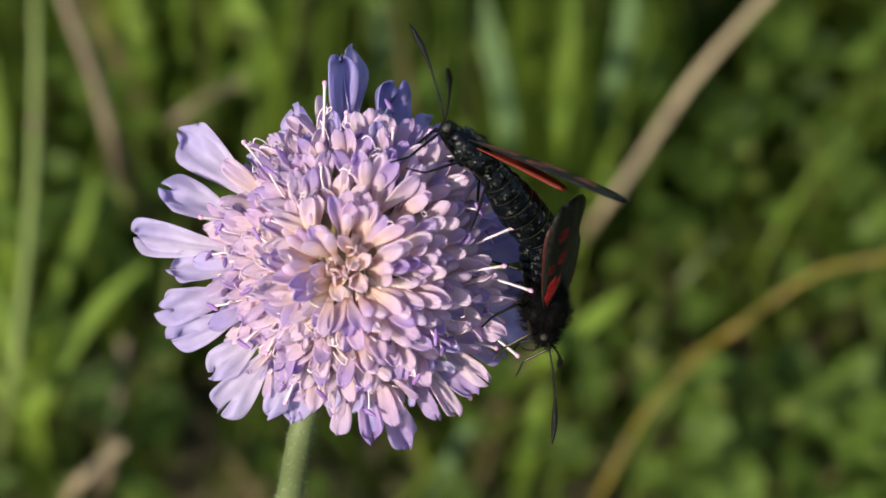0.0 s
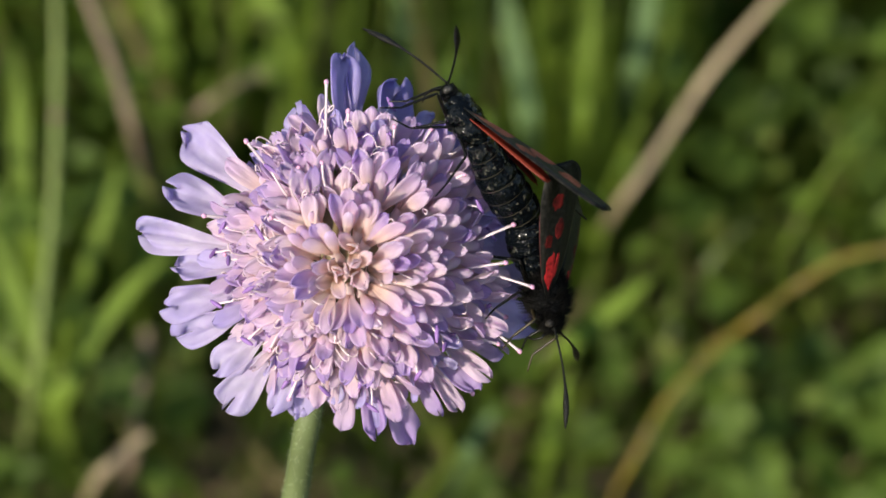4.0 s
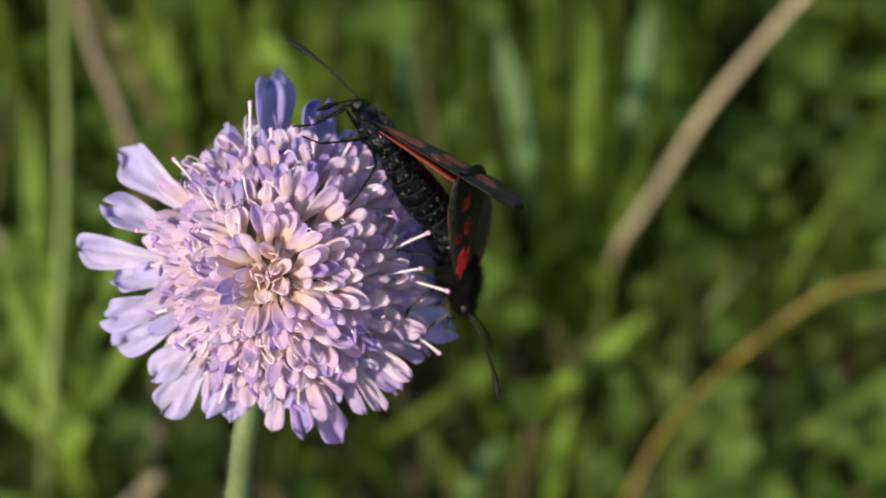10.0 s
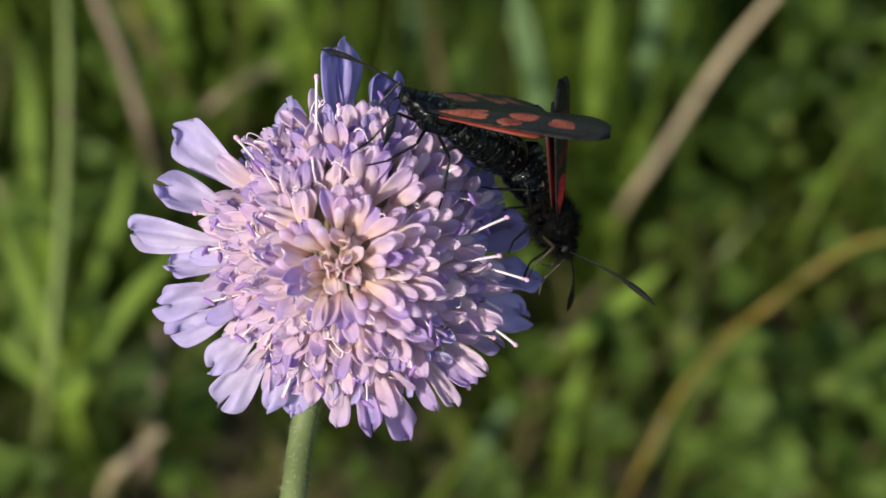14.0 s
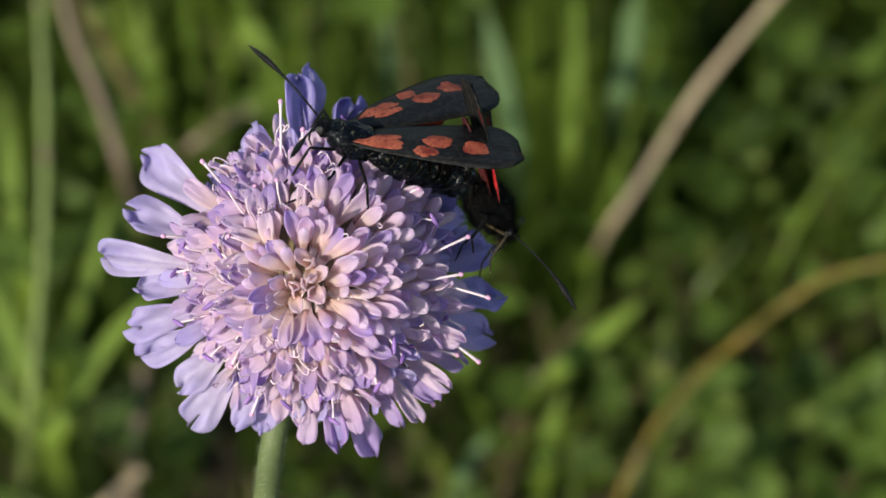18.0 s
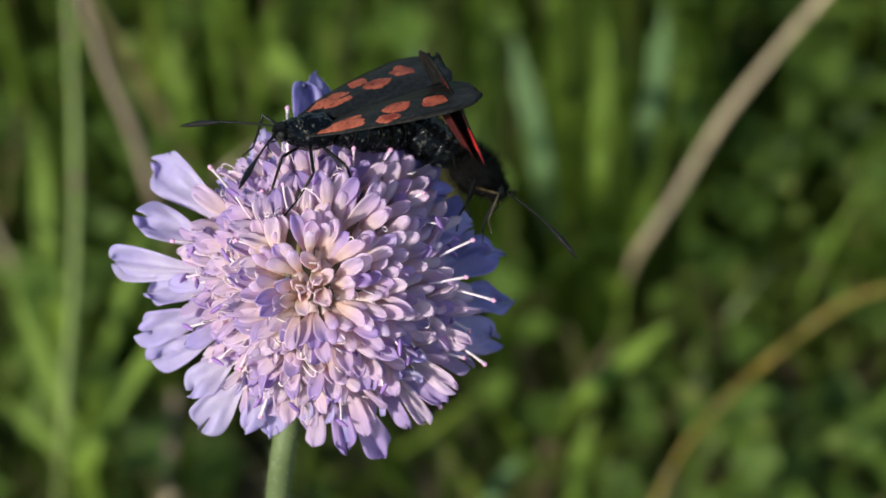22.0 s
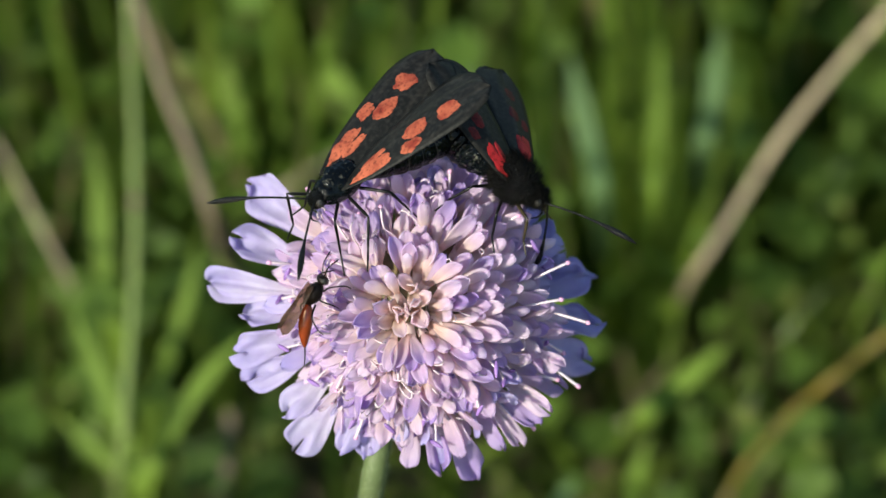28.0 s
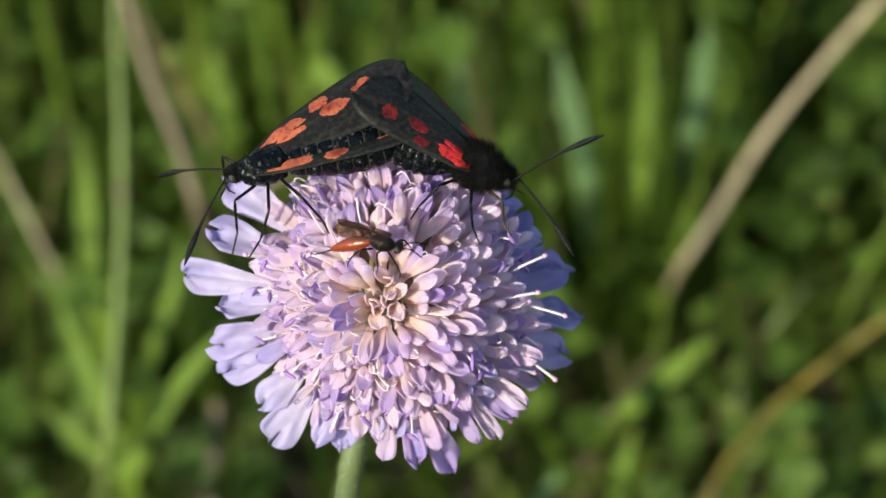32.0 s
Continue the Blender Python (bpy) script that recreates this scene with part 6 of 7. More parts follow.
    walk(bits["female_forewing_1"], [
        (0.0, pose(-0.00220, 0.00120, 0.00050, 14.6, -14.5, 146.0)),
        (1.0, pose(-0.00220, 0.00120, 0.00050, 14.4, -13.9, 145.7)),
        (2.0, pose(-0.00220, 0.00120, 0.00050, 11.5, -13.9, 156.5)),
        (5.0, pose(-0.00220, 0.00120, 0.00050, 16.8, -22.2, 151.8)),
        (6.0, pose(-0.00220, 0.00120, 0.00050, 17.6, -22.7, 167.1)),
        (7.0, pose(-0.00220, 0.00120, 0.00050, 17.6, -20.7, 163.9)),
        (8.0, pose(-0.00220, 0.00120, 0.00050, 14.9, -12.3, 139.7)),
        (9.0, pose(-0.00220, 0.00120, 0.00050, 9.9, -16.2, 164.8)),
        (10.0, pose(-0.00220, 0.00120, 0.00050, 9.5, -24.4, 172.4)),
        (11.0, pose(-0.00220, 0.00120, 0.00050, 8.9, -22.5, 173.5)),
        (12.0, pose(-0.00220, 0.00120, 0.00050, 5.6, -21.8, 161.8)),
        (13.0, pose(-0.00220, 0.00120, 0.00050, -0.2, -21.1, 169.5)),
        (16.0, pose(-0.00220, 0.00120, 0.00050, 20.2, -52.5, 133.4)),
        (17.0, pose(-0.00220, 0.00120, 0.00050, -4.9, -16.1, -170.8)),
        (18.0, pose(-0.00220, 0.00120, 0.00050, -4.8, -13.4, -171.4)),
        (19.0, pose(-0.00220, 0.00120, 0.00050, -4.2, -18.1, -173.8)),
        (20.0, pose(-0.00220, 0.00120, 0.00050, -7.1, -19.2, -163.1)),
        (21.0, pose(-0.00220, 0.00120, 0.00050, -5.2, -13.9, -169.4)),
        (22.0, pose(-0.00220, 0.00120, 0.00050, -16.0, -21.9, 170.7)),
        (23.0, pose(-0.00220, 0.00120, 0.00050, 3.1, -25.5, 152.6)),
        (24.0, pose(-0.00220, 0.00120, 0.00050, -10.9, -26.9, 161.7)),
        (25.0, pose(-0.00220, 0.00120, 0.00050, -8.5, -39.9, 156.5)),
        (25.5, pose(-0.00220, 0.00120, 0.00050, -17.2, -26.3, 172.4)),
        (27.5, pose(-0.00220, 0.00120, 0.00050, -10.8, -24.2, 152.4)),
        (28.0, pose(-0.00220, 0.00120, 0.00050, -10.8, -23.6, 151.0)),
        (29.0, pose(-0.00220, 0.00120, 0.00050, -14.8, -23.3, 160.8)),
        (30.0, pose(-0.00220, 0.00120, 0.00050, -13.2, -23.2, 161.1)),
        (31.0, pose(-0.00220, 0.00120, 0.00050, -19.4, -5.6, -172.7)),
        (32.0, pose(-0.00220, 0.00120, 0.00050, -18.0, -1.0, -177.7)),
    ])
    walk(bits["female_hindwing_1"], [
        (0.0, pose(-0.00310, 0.00110, 0.00042, 14.4, -11.1, 146.8)),
        (1.0, pose(-0.00310, 0.00110, 0.00042, 14.2, -10.6, 146.6)),
        (2.0, pose(-0.00310, 0.00110, 0.00042, 11.4, -10.5, 157.2)),
        (5.0, pose(-0.00310, 0.00110, 0.00042, 16.6, -20.6, 152.3)),
        (6.0, pose(-0.00310, 0.00110, 0.00042, 17.6, -22.7, 167.1)),
        (7.0, pose(-0.00310, 0.00110, 0.00042, 17.6, -20.7, 163.9)),
        (8.0, pose(-0.00310, 0.00110, 0.00042, 14.8, -9.0, 140.6)),
        (9.0, pose(-0.00310, 0.00110, 0.00042, 9.7, -12.9, 165.4)),
        (10.0, pose(-0.00310, 0.00110, 0.00042, 9.3, -21.0, 173.1)),
        (11.0, pose(-0.00310, 0.00110, 0.00042, 8.7, -19.1, 174.1)),
        (12.0, pose(-0.00310, 0.00110, 0.00042, 5.5, -18.4, 162.2)),
        (13.0, pose(-0.00310, 0.00110, 0.00042, -0.2, -17.6, 169.5)),
        (16.0, pose(-0.00310, 0.00080, 0.00035, 16.8, -51.8, 138.7)),
        (17.0, pose(-0.00310, 0.00080, 0.00035, -5.6, -14.1, -168.0)),
        (18.0, pose(-0.00310, 0.00080, 0.00035, -5.4, -11.5, -168.6)),
        (19.0, pose(-0.00310, 0.00080, 0.00035, -4.9, -16.2, -170.9)),
        (20.0, pose(-0.00310, 0.00080, 0.00035, -8.0, -17.1, -160.4)),
        (21.0, pose(-0.00310, 0.00080, 0.00035, -5.9, -11.9, -166.6)),
        (22.0, pose(-0.00310, 0.00080, 0.00035, -16.9, -19.5, 173.1)),
        (23.0, pose(-0.00310, 0.00080, 0.00035, 1.8, -23.9, 155.8)),
        (24.0, pose(-0.00310, 0.00080, 0.00035, -12.1, -24.6, 164.4)),
        (25.0, pose(-0.00310, 0.00080, 0.00035, -10.2, -37.8, 159.8)),
        (25.5, pose(-0.00310, 0.00080, 0.00035, -18.2, -23.8, 174.8)),
        (27.5, pose(-0.00310, 0.00080, 0.00035, -11.6, -22.0, 155.1)),
        (28.0, pose(-0.00310, 0.00080, 0.00035, -11.5, -21.4, 153.7)),
        (29.0, pose(-0.00310, 0.00080, 0.00035, -15.8, -20.9, 163.3)),
        (30.0, pose(-0.00310, 0.00080, 0.00035, -14.2, -20.9, 163.6)),
        (31.0, pose(-0.00310, 0.00080, 0.00035, -19.6, -3.0, -170.5)),
        (32.0, pose(-0.00310, 0.00080, 0.00035, -18.1, 1.5, -175.6)),
    ])
    walk(bits["female_forewing_-1"], [
        (0.0, pose(-0.00220, -0.00120, 0.00050, -6.0, -19.2, -148.8)),
        (1.0, pose(-0.00220, -0.00120, 0.00050, -5.5, -18.6, -149.4)),
        (2.0, pose(-0.00220, -0.00120, 0.00050, -5.0, -16.7, -148.0)),
        (5.0, pose(-0.00220, -0.00120, 0.00050, -9.1, -9.7, -142.9)),
        (6.0, pose(-0.00220, -0.00120, 0.00050, -4.4, -9.6, -150.2)),
        (7.0, pose(-0.00220, -0.00120, 0.00050, -4.3, -7.5, -148.5)),
        (8.0, pose(-0.00220, -0.00120, 0.00050, -6.8, -12.7, -139.3)),
        (9.0, pose(-0.00220, -0.00120, 0.00050, -5.3, -11.2, -151.9)),
        (10.0, pose(-0.00220, -0.00120, 0.00050, -10.3, -16.9, -147.3)),
        (11.0, pose(-0.00220, -0.00120, 0.00050, -6.5, -14.4, -153.3)),
        (12.0, pose(-0.00220, -0.00120, 0.00050, -9.7, -1.1, -122.9)),
        (13.0, pose(-0.00220, -0.00120, 0.00050, -8.7, 2.3, -123.5)),
        (16.0, pose(-0.00220, -0.00120, 0.00050, -34.5, -2.6, -137.5)),
        (17.0, pose(-0.00220, -0.00120, 0.00050, -9.7, -7.6, -125.6)),
        (18.0, pose(-0.00220, -0.00120, 0.00050, -12.6, -3.3, -122.0)),
        (19.0, pose(-0.00220, -0.00120, 0.00050, -16.8, 2.3, -117.5)),
        (20.0, pose(-0.00220, -0.00120, 0.00050, -16.4, -10.4, -118.4)),
        (21.0, pose(-0.00220, -0.00120, 0.00050, -14.1, -4.0, -120.5)),
        (22.0, pose(-0.00220, -0.00120, 0.00050, -12.9, -5.1, -153.8)),
        (23.0, pose(-0.00220, -0.00120, 0.00050, -14.3, -16.5, -157.0)),
        (24.0, pose(-0.00220, -0.00120, 0.00050, -2.8, -29.0, -171.2)),
        (25.0, pose(-0.00220, -0.00120, 0.00050, -11.8, -21.2, -157.9)),
        (25.5, pose(-0.00220, -0.00120, 0.00050, -15.0, -9.9, -147.1)),
        (27.5, pose(-0.00220, -0.00120, 0.00050, -1.3, -3.0, -170.7)),
        (28.0, pose(-0.00220, -0.00120, 0.00050, 0.3, -10.1, -173.9)),
        (29.0, pose(-0.00220, -0.00120, 0.00050, 2.7, -37.5, 175.7)),
        (30.0, pose(-0.00220, -0.00120, 0.00050, -2.3, -27.3, -173.6)),
        (31.0, pose(-0.00220, -0.00120, 0.00050, -1.6, -7.1, -148.8)),
        (32.0, pose(-0.00220, -0.00120, 0.00050, 2.2, -8.4, -160.3)),
    ])
    walk(bits["female_hindwing_-1"], [
        (0.0, pose(-0.00310, -0.00110, 0.00042, -5.9, -15.8, -149.2)),
        (1.0, pose(-0.00310, -0.00110, 0.00042, -5.4, -15.2, -149.7)),
        (2.0, pose(-0.00310, -0.00110, 0.00042, -4.9, -13.3, -148.3)),
        (5.0, pose(-0.00310, -0.00110, 0.00042, -9.0, -8.0, -143.2)),
        (6.0, pose(-0.00310, -0.00110, 0.00042, -4.4, -9.6, -150.2)),
        (7.0, pose(-0.00310, -0.00110, 0.00042, -4.3, -7.5, -148.5)),
        (8.0, pose(-0.00310, -0.00110, 0.00042, -6.8, -9.3, -139.7)),
        (9.0, pose(-0.00310, -0.00110, 0.00042, -5.2, -7.8, -152.2)),
        (10.0, pose(-0.00310, -0.00110, 0.00042, -10.1, -13.5, -147.9)),
        (11.0, pose(-0.00310, -0.00110, 0.00042, -6.4, -11.0, -153.7)),
        (12.0, pose(-0.00310, -0.00110, 0.00042, -9.7, 2.3, -123.5)),
        (13.0, pose(-0.00310, -0.00110, 0.00042, -8.8, 5.7, -124.0)),
        (16.0, pose(-0.00310, -0.00080, 0.00035, -31.8, -2.8, -140.8)),
        (17.0, pose(-0.00310, -0.00080, 0.00035, -7.9, -6.3, -128.8)),
        (18.0, pose(-0.00310, -0.00080, 0.00035, -10.7, -2.3, -125.2)),
        (19.0, pose(-0.00310, -0.00080, 0.00035, -14.9, 3.1, -120.7)),
        (20.0, pose(-0.00310, -0.00080, 0.00035, -14.3, -9.5, -121.7)),
        (21.0, pose(-0.00310, -0.00080, 0.00035, -12.2, -3.1, -123.7)),
        (22.0, pose(-0.00310, -0.00080, 0.00035, -11.3, -4.1, -157.0)),
        (23.0, pose(-0.00310, -0.00080, 0.00035, -12.5, -15.6, -160.4)),
        (24.0, pose(-0.00310, -0.00080, 0.00035, -0.6, -27.3, -174.6)),
        (25.0, pose(-0.00310, -0.00080, 0.00035, -9.6, -20.1, -161.3)),
        (25.5, pose(-0.00310, -0.00080, 0.00035, -13.0, -9.0, -150.3)),
        (27.5, pose(-0.00310, -0.00080, 0.00035, 0.1, -1.4, -173.6)),
        (28.0, pose(-0.00310, -0.00080, 0.00035, 1.7, -8.4, -176.8)),
        (29.0, pose(-0.00310, -0.00080, 0.00035, 4.7, -35.6, 172.3)),
        (30.0, pose(-0.00310, -0.00080, 0.00035, -0.2, -25.6, -176.9)),
        (31.0, pose(-0.00310, -0.00080, 0.00035, -0.7, -5.4, -151.8)),
        (32.0, pose(-0.00310, -0.00080, 0.00035, 2.8, -6.6, -163.1)),
    ])
    walk(bits["male_forewing_1"], [
        (0.0, pose(-0.00220, 0.00120, 0.00050, 21.4, -0.6, 137.6)),
        (1.0, pose(-0.00220, 0.00120, 0.00050, 29.2, 2.7, 124.1)),
        (2.0, pose(-0.00220, 0.00120, 0.00050, 26.3, -0.2, 133.7)),
        (5.0, pose(-0.00220, 0.00120, 0.00050, 18.8, -13.1, 153.7)),
        (6.0, pose(-0.00220, 0.00120, 0.00050, 20.7, -14.8, 152.9)),
        (7.0, pose(-0.00220, 0.00120, 0.00050, 19.1, -12.6, 146.0)),
        (8.0, pose(-0.00220, 0.00120, 0.00050, 7.5, -8.7, 161.9)),
        (9.0, pose(-0.00220, 0.00120, 0.00050, 15.7, 1.6, 120.3)),
        (10.0, pose(-0.00220, 0.00120, 0.00050, 17.9, 2.3, 117.9)),
        (11.0, pose(-0.00220, 0.00120, 0.00050, 15.2, 2.9, 119.6)),
        (12.0, pose(-0.00220, 0.00120, 0.00050, 4.6, -11.4, 151.0)),
        (13.0, pose(-0.00220, 0.00120, 0.00050, 5.7, -17.7, 156.0)),
        (16.0, pose(-0.00220, 0.00120, 0.00050, 3.8, -14.5, 162.3)),
        (17.0, pose(-0.00220, 0.00120, 0.00050, 19.3, -36.3, 149.0)),
        (18.0, pose(-0.00220, 0.00120, 0.00050, 17.6, -29.3, 143.8)),
        (19.0, pose(-0.00220, 0.00120, 0.00050, 21.8, -34.0, 142.6)),
        (20.0, pose(-0.00220, 0.00120, 0.00050, 18.0, -25.4, 136.5)),
        (21.0, pose(-0.00220, 0.00120, 0.00050, 26.4, -27.2, 129.4)),
        (22.0, pose(-0.00220, 0.00120, 0.00050, 13.4, -28.1, 151.1)),
        (23.0, pose(-0.00220, 0.00120, 0.00050, 17.5, -23.0, 157.4)),
        (24.0, pose(-0.00220, 0.00120, 0.00050, 14.9, -19.9, 158.6)),
        (25.0, pose(-0.00220, 0.00120, 0.00050, 17.5, -11.7, 136.8)),
        (25.5, pose(-0.00220, 0.00120, 0.00050, 41.5, -26.8, 157.8)),
        (27.5, pose(-0.00220, 0.00120, 0.00050, 6.2, 5.7, 131.2)),
        (28.0, pose(-0.00220, 0.00120, 0.00050, 12.2, 4.7, 124.3)),
        (29.0, pose(-0.00220, 0.00120, 0.00050, 29.9, 7.8, 132.2)),
        (30.0, pose(-0.00220, 0.00120, 0.00050, 27.5, 6.8, 141.7)),
        (31.0, pose(-0.00220, 0.00120, 0.00050, 28.6, 4.2, 140.8)),
        (32.0, pose(-0.00220, 0.00120, 0.00050, 29.3, 4.0, 139.5)),
    ])
    walk(bits["male_hindwing_1"], [
        (0.0, pose(-0.00310, 0.00110, 0.00042, 21.4, 2.6, 138.9)),
        (1.0, pose(-0.00310, 0.00110, 0.00042, 29.3, 5.7, 125.8)),
        (2.0, pose(-0.00310, 0.00110, 0.00042, 26.4, 2.9, 135.2)),
        (5.0, pose(-0.00310, 0.00110, 0.00042, 18.6, -11.5, 154.3)),
        (6.0, pose(-0.00310, 0.00110, 0.00042, 20.7, -14.8, 152.9)),
        (7.0, pose(-0.00310, 0.00110, 0.00042, 19.1, -12.6, 146.0)),
        (8.0, pose(-0.00310, 0.00110, 0.00042, 7.5, -5.3, 162.3)),
        (9.0, pose(-0.00310, 0.00110, 0.00042, 15.7, 4.9, 121.2)),
        (10.0, pose(-0.00310, 0.00110, 0.00042, 18.0, 5.5, 118.9)),
        (11.0, pose(-0.00310, 0.00110, 0.00042, 15.2, 6.2, 120.5)),
        (12.0, pose(-0.00310, 0.00110, 0.00042, 4.6, -7.9, 151.3)),
        (13.0, pose(-0.00310, 0.00110, 0.00042, 5.6, -14.3, 156.3)),
        (16.0, pose(-0.00310, 0.00080, 0.00035, 3.7, -11.0, 162.5)),
        (17.0, pose(-0.00310, 0.00080, 0.00035, 18.6, -33.0, 150.4)),
        (18.0, pose(-0.00310, 0.00080, 0.00035, 17.1, -26.0, 145.0)),
        (19.0, pose(-0.00310, 0.00080, 0.00035, 21.0, -30.8, 144.1)),
        (20.0, pose(-0.00310, 0.00080, 0.00035, 17.5, -22.2, 137.7)),
        (21.0, pose(-0.00310, 0.00080, 0.00035, 25.7, -24.1, 131.1)),
        (22.0, pose(-0.00310, 0.00080, 0.00035, 13.0, -24.7, 152.0)),
        (23.0, pose(-0.00310, 0.00080, 0.00035, 17.1, -19.7, 158.5)),
        (24.0, pose(-0.00310, 0.00080, 0.00035, 13.6, -18.9, 162.0)),
        (25.0, pose(-0.00310, 0.00080, 0.00035, 16.5, -10.9, 140.1)),
        (25.5, pose(-0.00310, 0.00080, 0.00035, 40.1, -27.3, 161.5)),
        (27.5, pose(-0.00310, 0.00080, 0.00035, 4.9, 7.1, 134.3)),
        (28.0, pose(-0.00310, 0.00080, 0.00035, 10.6, 5.8, 127.5)),
        (29.0, pose(-0.00310, 0.00080, 0.00035, 29.5, 7.9, 135.5)),
        (30.0, pose(-0.00310, 0.00080, 0.00035, 27.2, 7.0, 145.0)),
        (31.0, pose(-0.00310, 0.00080, 0.00035, 28.3, 4.4, 144.1)),
        (32.0, pose(-0.00310, 0.00080, 0.00035, 28.9, 4.1, 142.9)),
    ])
    walk(bits["male_forewing_-1"], [
        (0.0, pose(-0.00220, -0.00120, 0.00050, -32.1, -22.2, -109.9)),
        (1.0, pose(-0.00220, -0.00120, 0.00050, -25.3, -17.4, -120.1)),
        (2.0, pose(-0.00220, -0.00120, 0.00050, -31.2, -21.3, -112.8)),
        (5.0, pose(-0.00220, -0.00120, 0.00050, -38.8, -27.1, -120.4)),
        (6.0, pose(-0.00220, -0.00120, 0.00050, -42.4, -28.9, -107.5)),
        (7.0, pose(-0.00220, -0.00120, 0.00050, -40.2, -31.4, -122.3)),
        (8.0, pose(-0.00220, -0.00120, 0.00050, -34.6, -20.0, -118.7)),
        (9.0, pose(-0.00220, -0.00120, 0.00050, -27.6, -20.7, -139.9)),
        (10.0, pose(-0.00220, -0.00120, 0.00050, -29.8, -23.1, -140.5)),
        (11.0, pose(-0.00220, -0.00120, 0.00050, -26.9, -18.1, -146.6)),
        (12.0, pose(-0.00220, -0.00120, 0.00050, -31.6, -23.3, -131.2)),
        (13.0, pose(-0.00220, -0.00120, 0.00050, -35.7, -21.7, -115.2)),
        (16.0, pose(-0.00220, -0.00120, 0.00050, 3.6, -7.4, -176.4)),
        (17.0, pose(-0.00220, -0.00120, 0.00050, -13.4, -17.8, -140.4)),
        (18.0, pose(-0.00220, -0.00120, 0.00050, -10.3, -10.3, -138.3)),
        (19.0, pose(-0.00220, -0.00120, 0.00050, -14.0, -15.6, -137.8)),
        (20.0, pose(-0.00220, -0.00120, 0.00050, -11.5, -4.8, -128.9)),
        (21.0, pose(-0.00220, -0.00120, 0.00050, -14.8, -8.7, -126.1)),
        (22.0, pose(-0.00220, -0.00120, 0.00050, -10.5, -11.1, -138.8)),
        (23.0, pose(-0.00220, -0.00120, 0.00050, -1.2, -8.7, -151.6)),
        (24.0, pose(-0.00220, -0.00120, 0.00050, -26.0, -21.5, -110.8)),
        (25.0, pose(-0.00220, -0.00120, 0.00050, -17.9, -24.3, -138.6)),
        (25.5, pose(-0.00220, -0.00120, 0.00050, -29.4, -18.3, -85.6)),
        (27.5, pose(-0.00220, -0.00120, 0.00050, -0.1, -12.8, 177.0)),
        (28.0, pose(-0.00220, -0.00120, 0.00050, 0.3, -16.3, 173.3)),
        (29.0, pose(-0.00220, -0.00120, 0.00050, -10.5, -16.4, 178.5)),
        (30.0, pose(-0.00220, -0.00120, 0.00050, -13.2, -8.6, -180.0)),
        (31.0, pose(-0.00220, -0.00120, 0.00050, -13.2, -9.0, 179.8)),
        (32.0, pose(-0.00220, -0.00120, 0.00050, -13.1, -11.0, 177.9)),
    ])
    walk(bits["male_hindwing_-1"], [
        (0.0, pose(-0.00310, -0.00110, 0.00042, -31.4, -19.3, -111.9)),
        (1.0, pose(-0.00310, -0.00110, 0.00042, -24.9, -14.3, -121.7)),
        (2.0, pose(-0.00310, -0.00110, 0.00042, -30.6, -18.3, -114.6)),
        (5.0, pose(-0.00310, -0.00110, 0.00042, -38.3, -25.7, -121.6)),
        (6.0, pose(-0.00310, -0.00110, 0.00042, -42.4, -28.9, -107.5)),
        (7.0, pose(-0.00310, -0.00110, 0.00042, -40.2, -31.4, -122.3)),
        (8.0, pose(-0.00310, -0.00110, 0.00042, -33.9, -17.2, -120.8)),
        (9.0, pose(-0.00310, -0.00110, 0.00042, -27.0, -17.6, -141.6)),
        (10.0, pose(-0.00310, -0.00110, 0.00042, -29.1, -20.1, -142.3)),
        (11.0, pose(-0.00310, -0.00110, 0.00042, -26.4, -15.1, -148.2)),
        (12.0, pose(-0.00310, -0.00110, 0.00042, -30.9, -20.3, -133.1)),
        (13.0, pose(-0.00310, -0.00110, 0.00042, -35.0, -18.9, -117.4)),
        (16.0, pose(-0.00310, -0.00080, 0.00035, 3.6, -4.0, -176.2)),
        (17.0, pose(-0.00310, -0.00080, 0.00035, -13.2, -14.5, -141.2)),
        (18.0, pose(-0.00310, -0.00080, 0.00035, -10.2, -7.0, -138.9)),
        (19.0, pose(-0.00310, -0.00080, 0.00035, -13.8, -12.3, -138.6)),
        (20.0, pose(-0.00310, -0.00080, 0.00035, -11.5, -1.4, -129.6)),
        (21.0, pose(-0.00310, -0.00080, 0.00035, -14.7, -5.4, -127.0)),
        (22.0, pose(-0.00310, -0.00080, 0.00035, -10.4, -7.7, -139.4)),
        (23.0, pose(-0.00310, -0.00080, 0.00035, -1.2, -5.3, -151.6)),
        (24.0, pose(-0.00310, -0.00080, 0.00035, -25.0, -21.1, -114.3)),
        (25.0, pose(-0.00310, -0.00080, 0.00035, -17.0, -23.5, -142.2)),
        (25.5, pose(-0.00310, -0.00080, 0.00035, -28.5, -18.2, -89.1)),
        (27.5, pose(-0.00310, -0.00080, 0.00035, 0.3, -11.1, 174.1)),
        (28.0, pose(-0.00310, -0.00080, 0.00035, 0.9, -14.5, 170.3)),
        (29.0, pose(-0.00310, -0.00080, 0.00035, -10.0, -15.2, 175.2)),
        (30.0, pose(-0.00310, -0.00080, 0.00035, -12.9, -7.6, 176.8)),
        (31.0, pose(-0.00310, -0.00080, 0.00035, -12.9, -8.0, 176.6)),
        (32.0, pose(-0.00310, -0.00080, 0.00035, -12.8, -10.0, 174.7)),
    ])
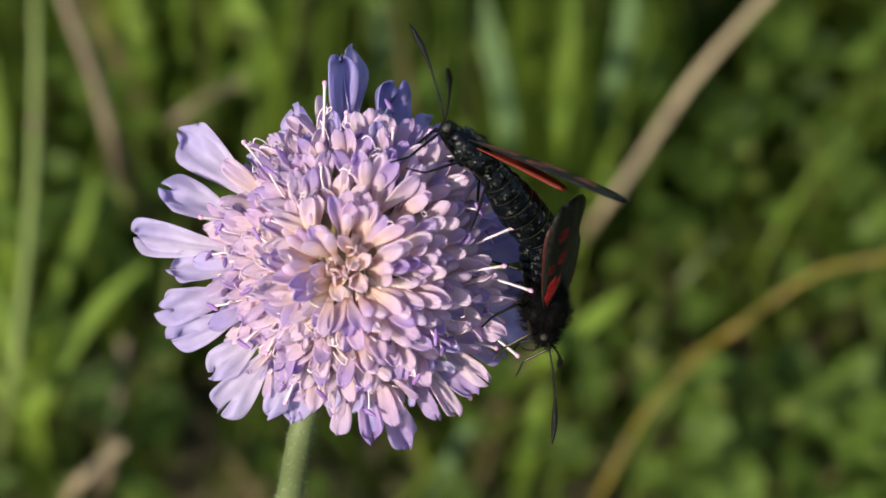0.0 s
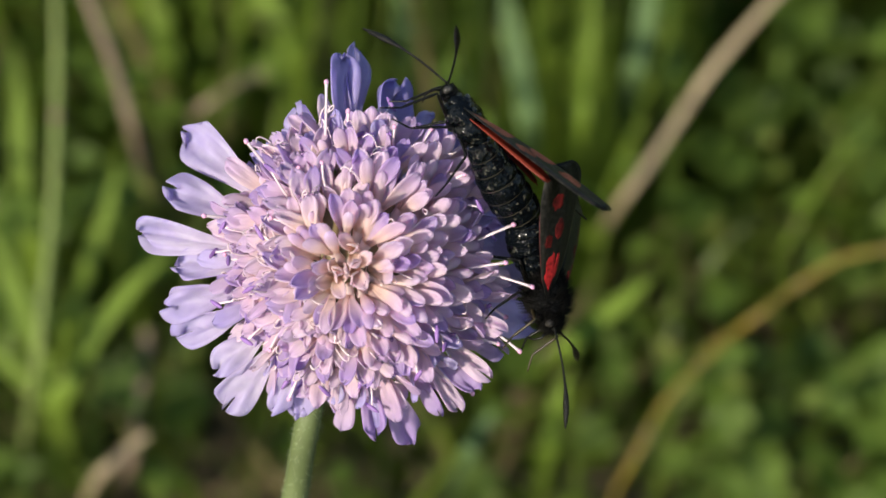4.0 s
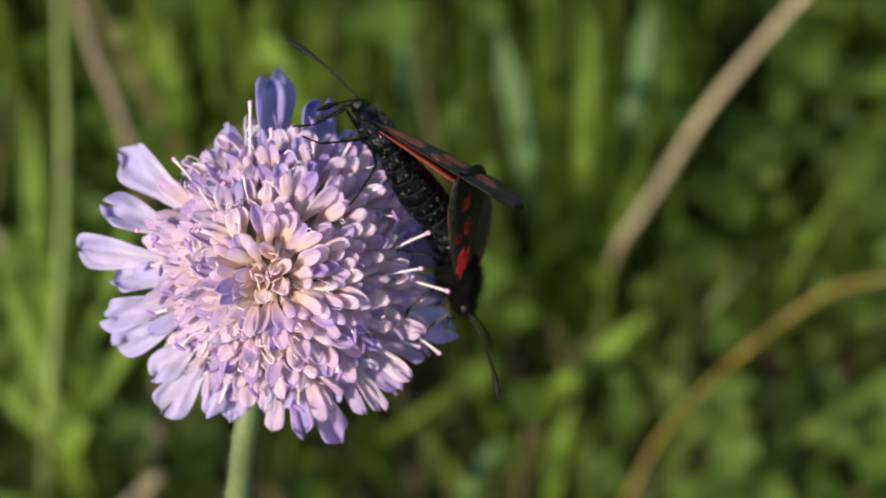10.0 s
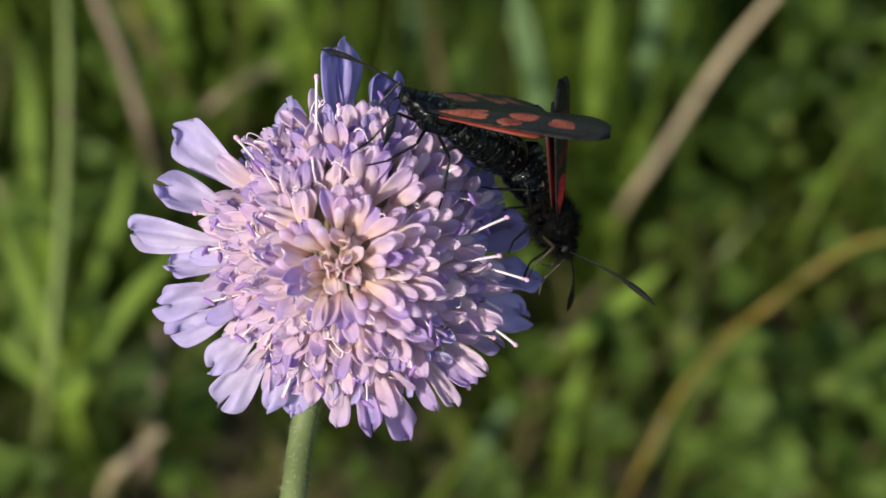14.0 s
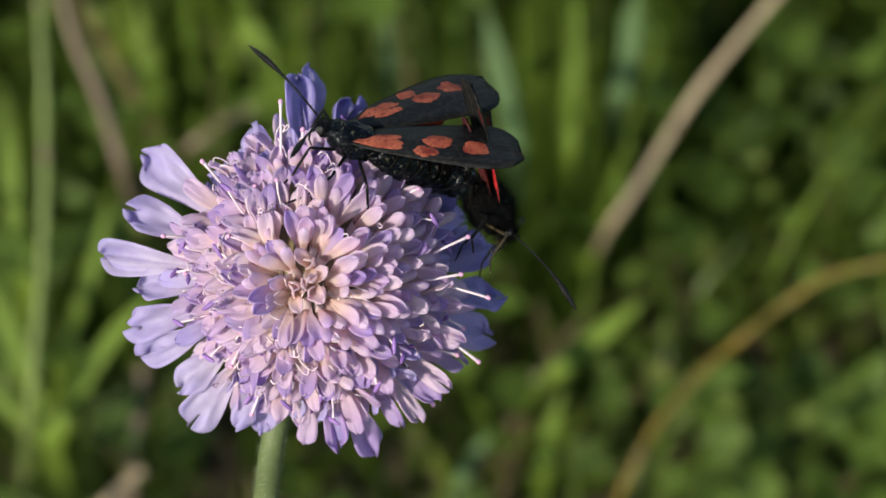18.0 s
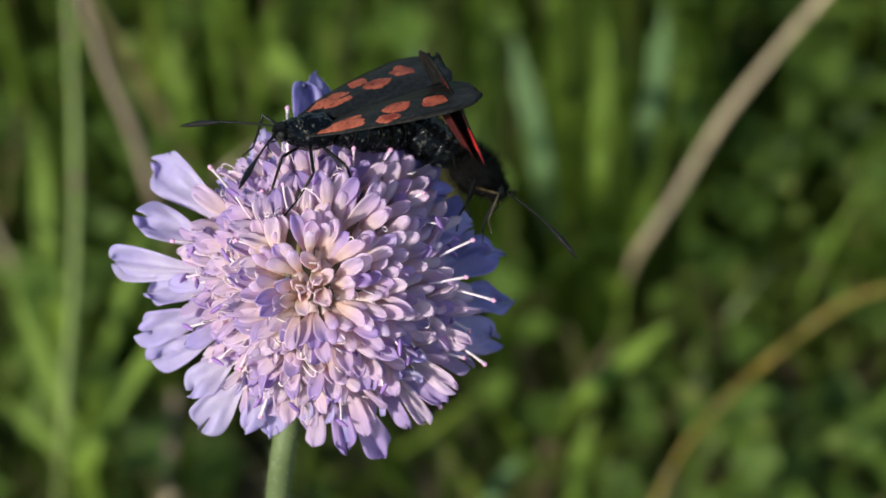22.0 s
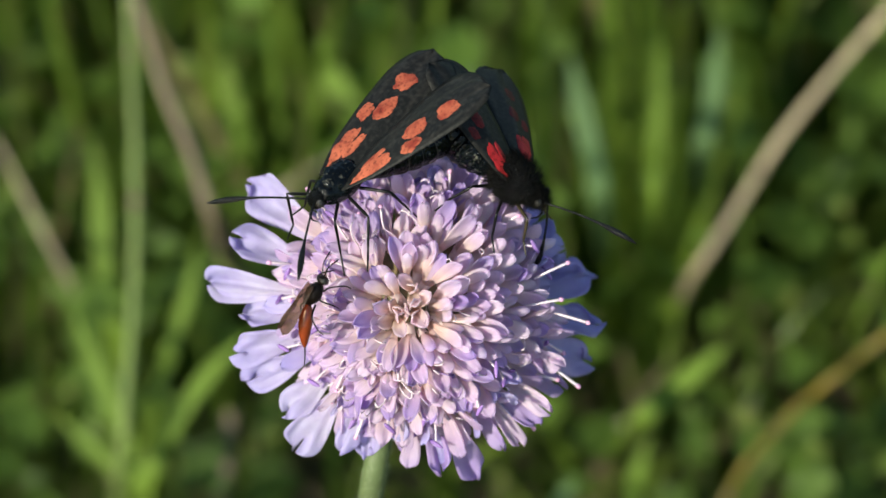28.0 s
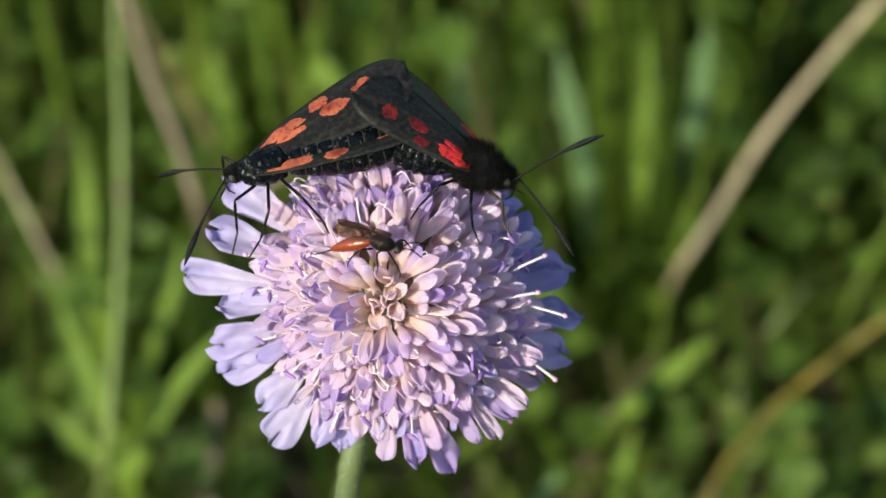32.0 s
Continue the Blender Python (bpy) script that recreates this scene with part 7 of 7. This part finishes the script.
    walk(wasp, [
        (0.0, V @ pose(-0.0800, 0.0050, -0.0150, 30.0, -10.0, 10.0)),
        (24.4, V @ pose(-0.0800, 0.0050, -0.0150, 30.0, -10.0, 10.0)),
        (25.0, V @ pose(-0.02539, -0.00033, 0.00200, -49.5, -52.0, -5.9)),
        (25.2, V @ pose(-0.02296, -0.00312, 0.00400, -50.3, -34.0, -6.1)),
        (25.5, V @ pose(-0.02358, -0.01440, 0.00800, -57.8, -9.7, 41.7)),
        (26.5, V @ pose(-0.02028, -0.01009, 0.01200, -56.5, -10.9, 57.3)),
        (27.5, V @ pose(-0.01569, -0.00086, 0.00900, -52.4, -8.3, 65.3)),
        (28.0, V @ pose(-0.01512, -0.00094, 0.00900, -53.5, -8.5, 57.0)),
        (28.5, V @ pose(-0.01523, -0.00062, 0.00900, -56.0, -10.2, 48.0)),
        (29.0, V @ pose(-0.01428, 0.00000, 0.00950, -56.6, -8.7, 36.0)),
        (29.5, V @ pose(-0.01451, 0.00016, 0.00900, -57.7, -9.3, 29.0)),
        (30.0, V @ pose(-0.01372, -0.00097, 0.00900, -57.2, -10.3, 15.0)),
        (30.5, V @ pose(-0.01514, 0.00079, 0.00800, -54.6, -9.2, 60.6)),
        (31.0, V @ pose(-0.00616, 0.00311, 0.00800, -55.3, -8.8, 9.8)),
        (31.5, V @ pose(-0.00687, 0.00087, 0.00900, -46.5, -9.4, -16.8)),
        (32.0, V @ pose(-0.00707, 0.00053, 0.01000, -47.6, -10.1, -13.8)),
    ])
    walk(plant_bug, [
        (0.0, V @ pose(-0.0168, -0.0045, -0.0078, 10.0, -5.0, -30.0)),
        (22.6, V @ pose(-0.0168, -0.0045, -0.0078, 10.0, -5.0, -30.0)),
        (23.6, V @ pose(-0.01938, -0.00088, -0.00600, 3.8, -8.6, -30.5)),
        (24.0, V @ pose(-0.02112, -0.00012, -0.00320, 3.8, -8.6, -30.5)),
        (24.6, V @ pose(-0.02103, -0.00002, -0.00260, 3.8, -8.6, -30.5)),
        (25.0, V @ pose(-0.02007, -0.00206, 0.00050, 3.8, -8.6, -30.5)),
        (25.2, V @ pose(-0.01773, -0.00270, 0.00080, 3.8, -8.6, -30.5)),
        (25.5, V @ pose(-0.01943, -0.00313, 0.00060, 3.8, -8.6, -30.5)),
        (26.5, V @ pose(-0.01796, -0.00219, -0.00150, 3.8, -8.6, -30.5)),
        (27.5, V @ pose(-0.01364, -0.00319, -0.00350, 3.8, -8.6, -30.5)),
        (32.0, V @ pose(-0.01320, -0.00319, -0.00400, 3.8, -8.6, -30.5)),
    ])

motions()
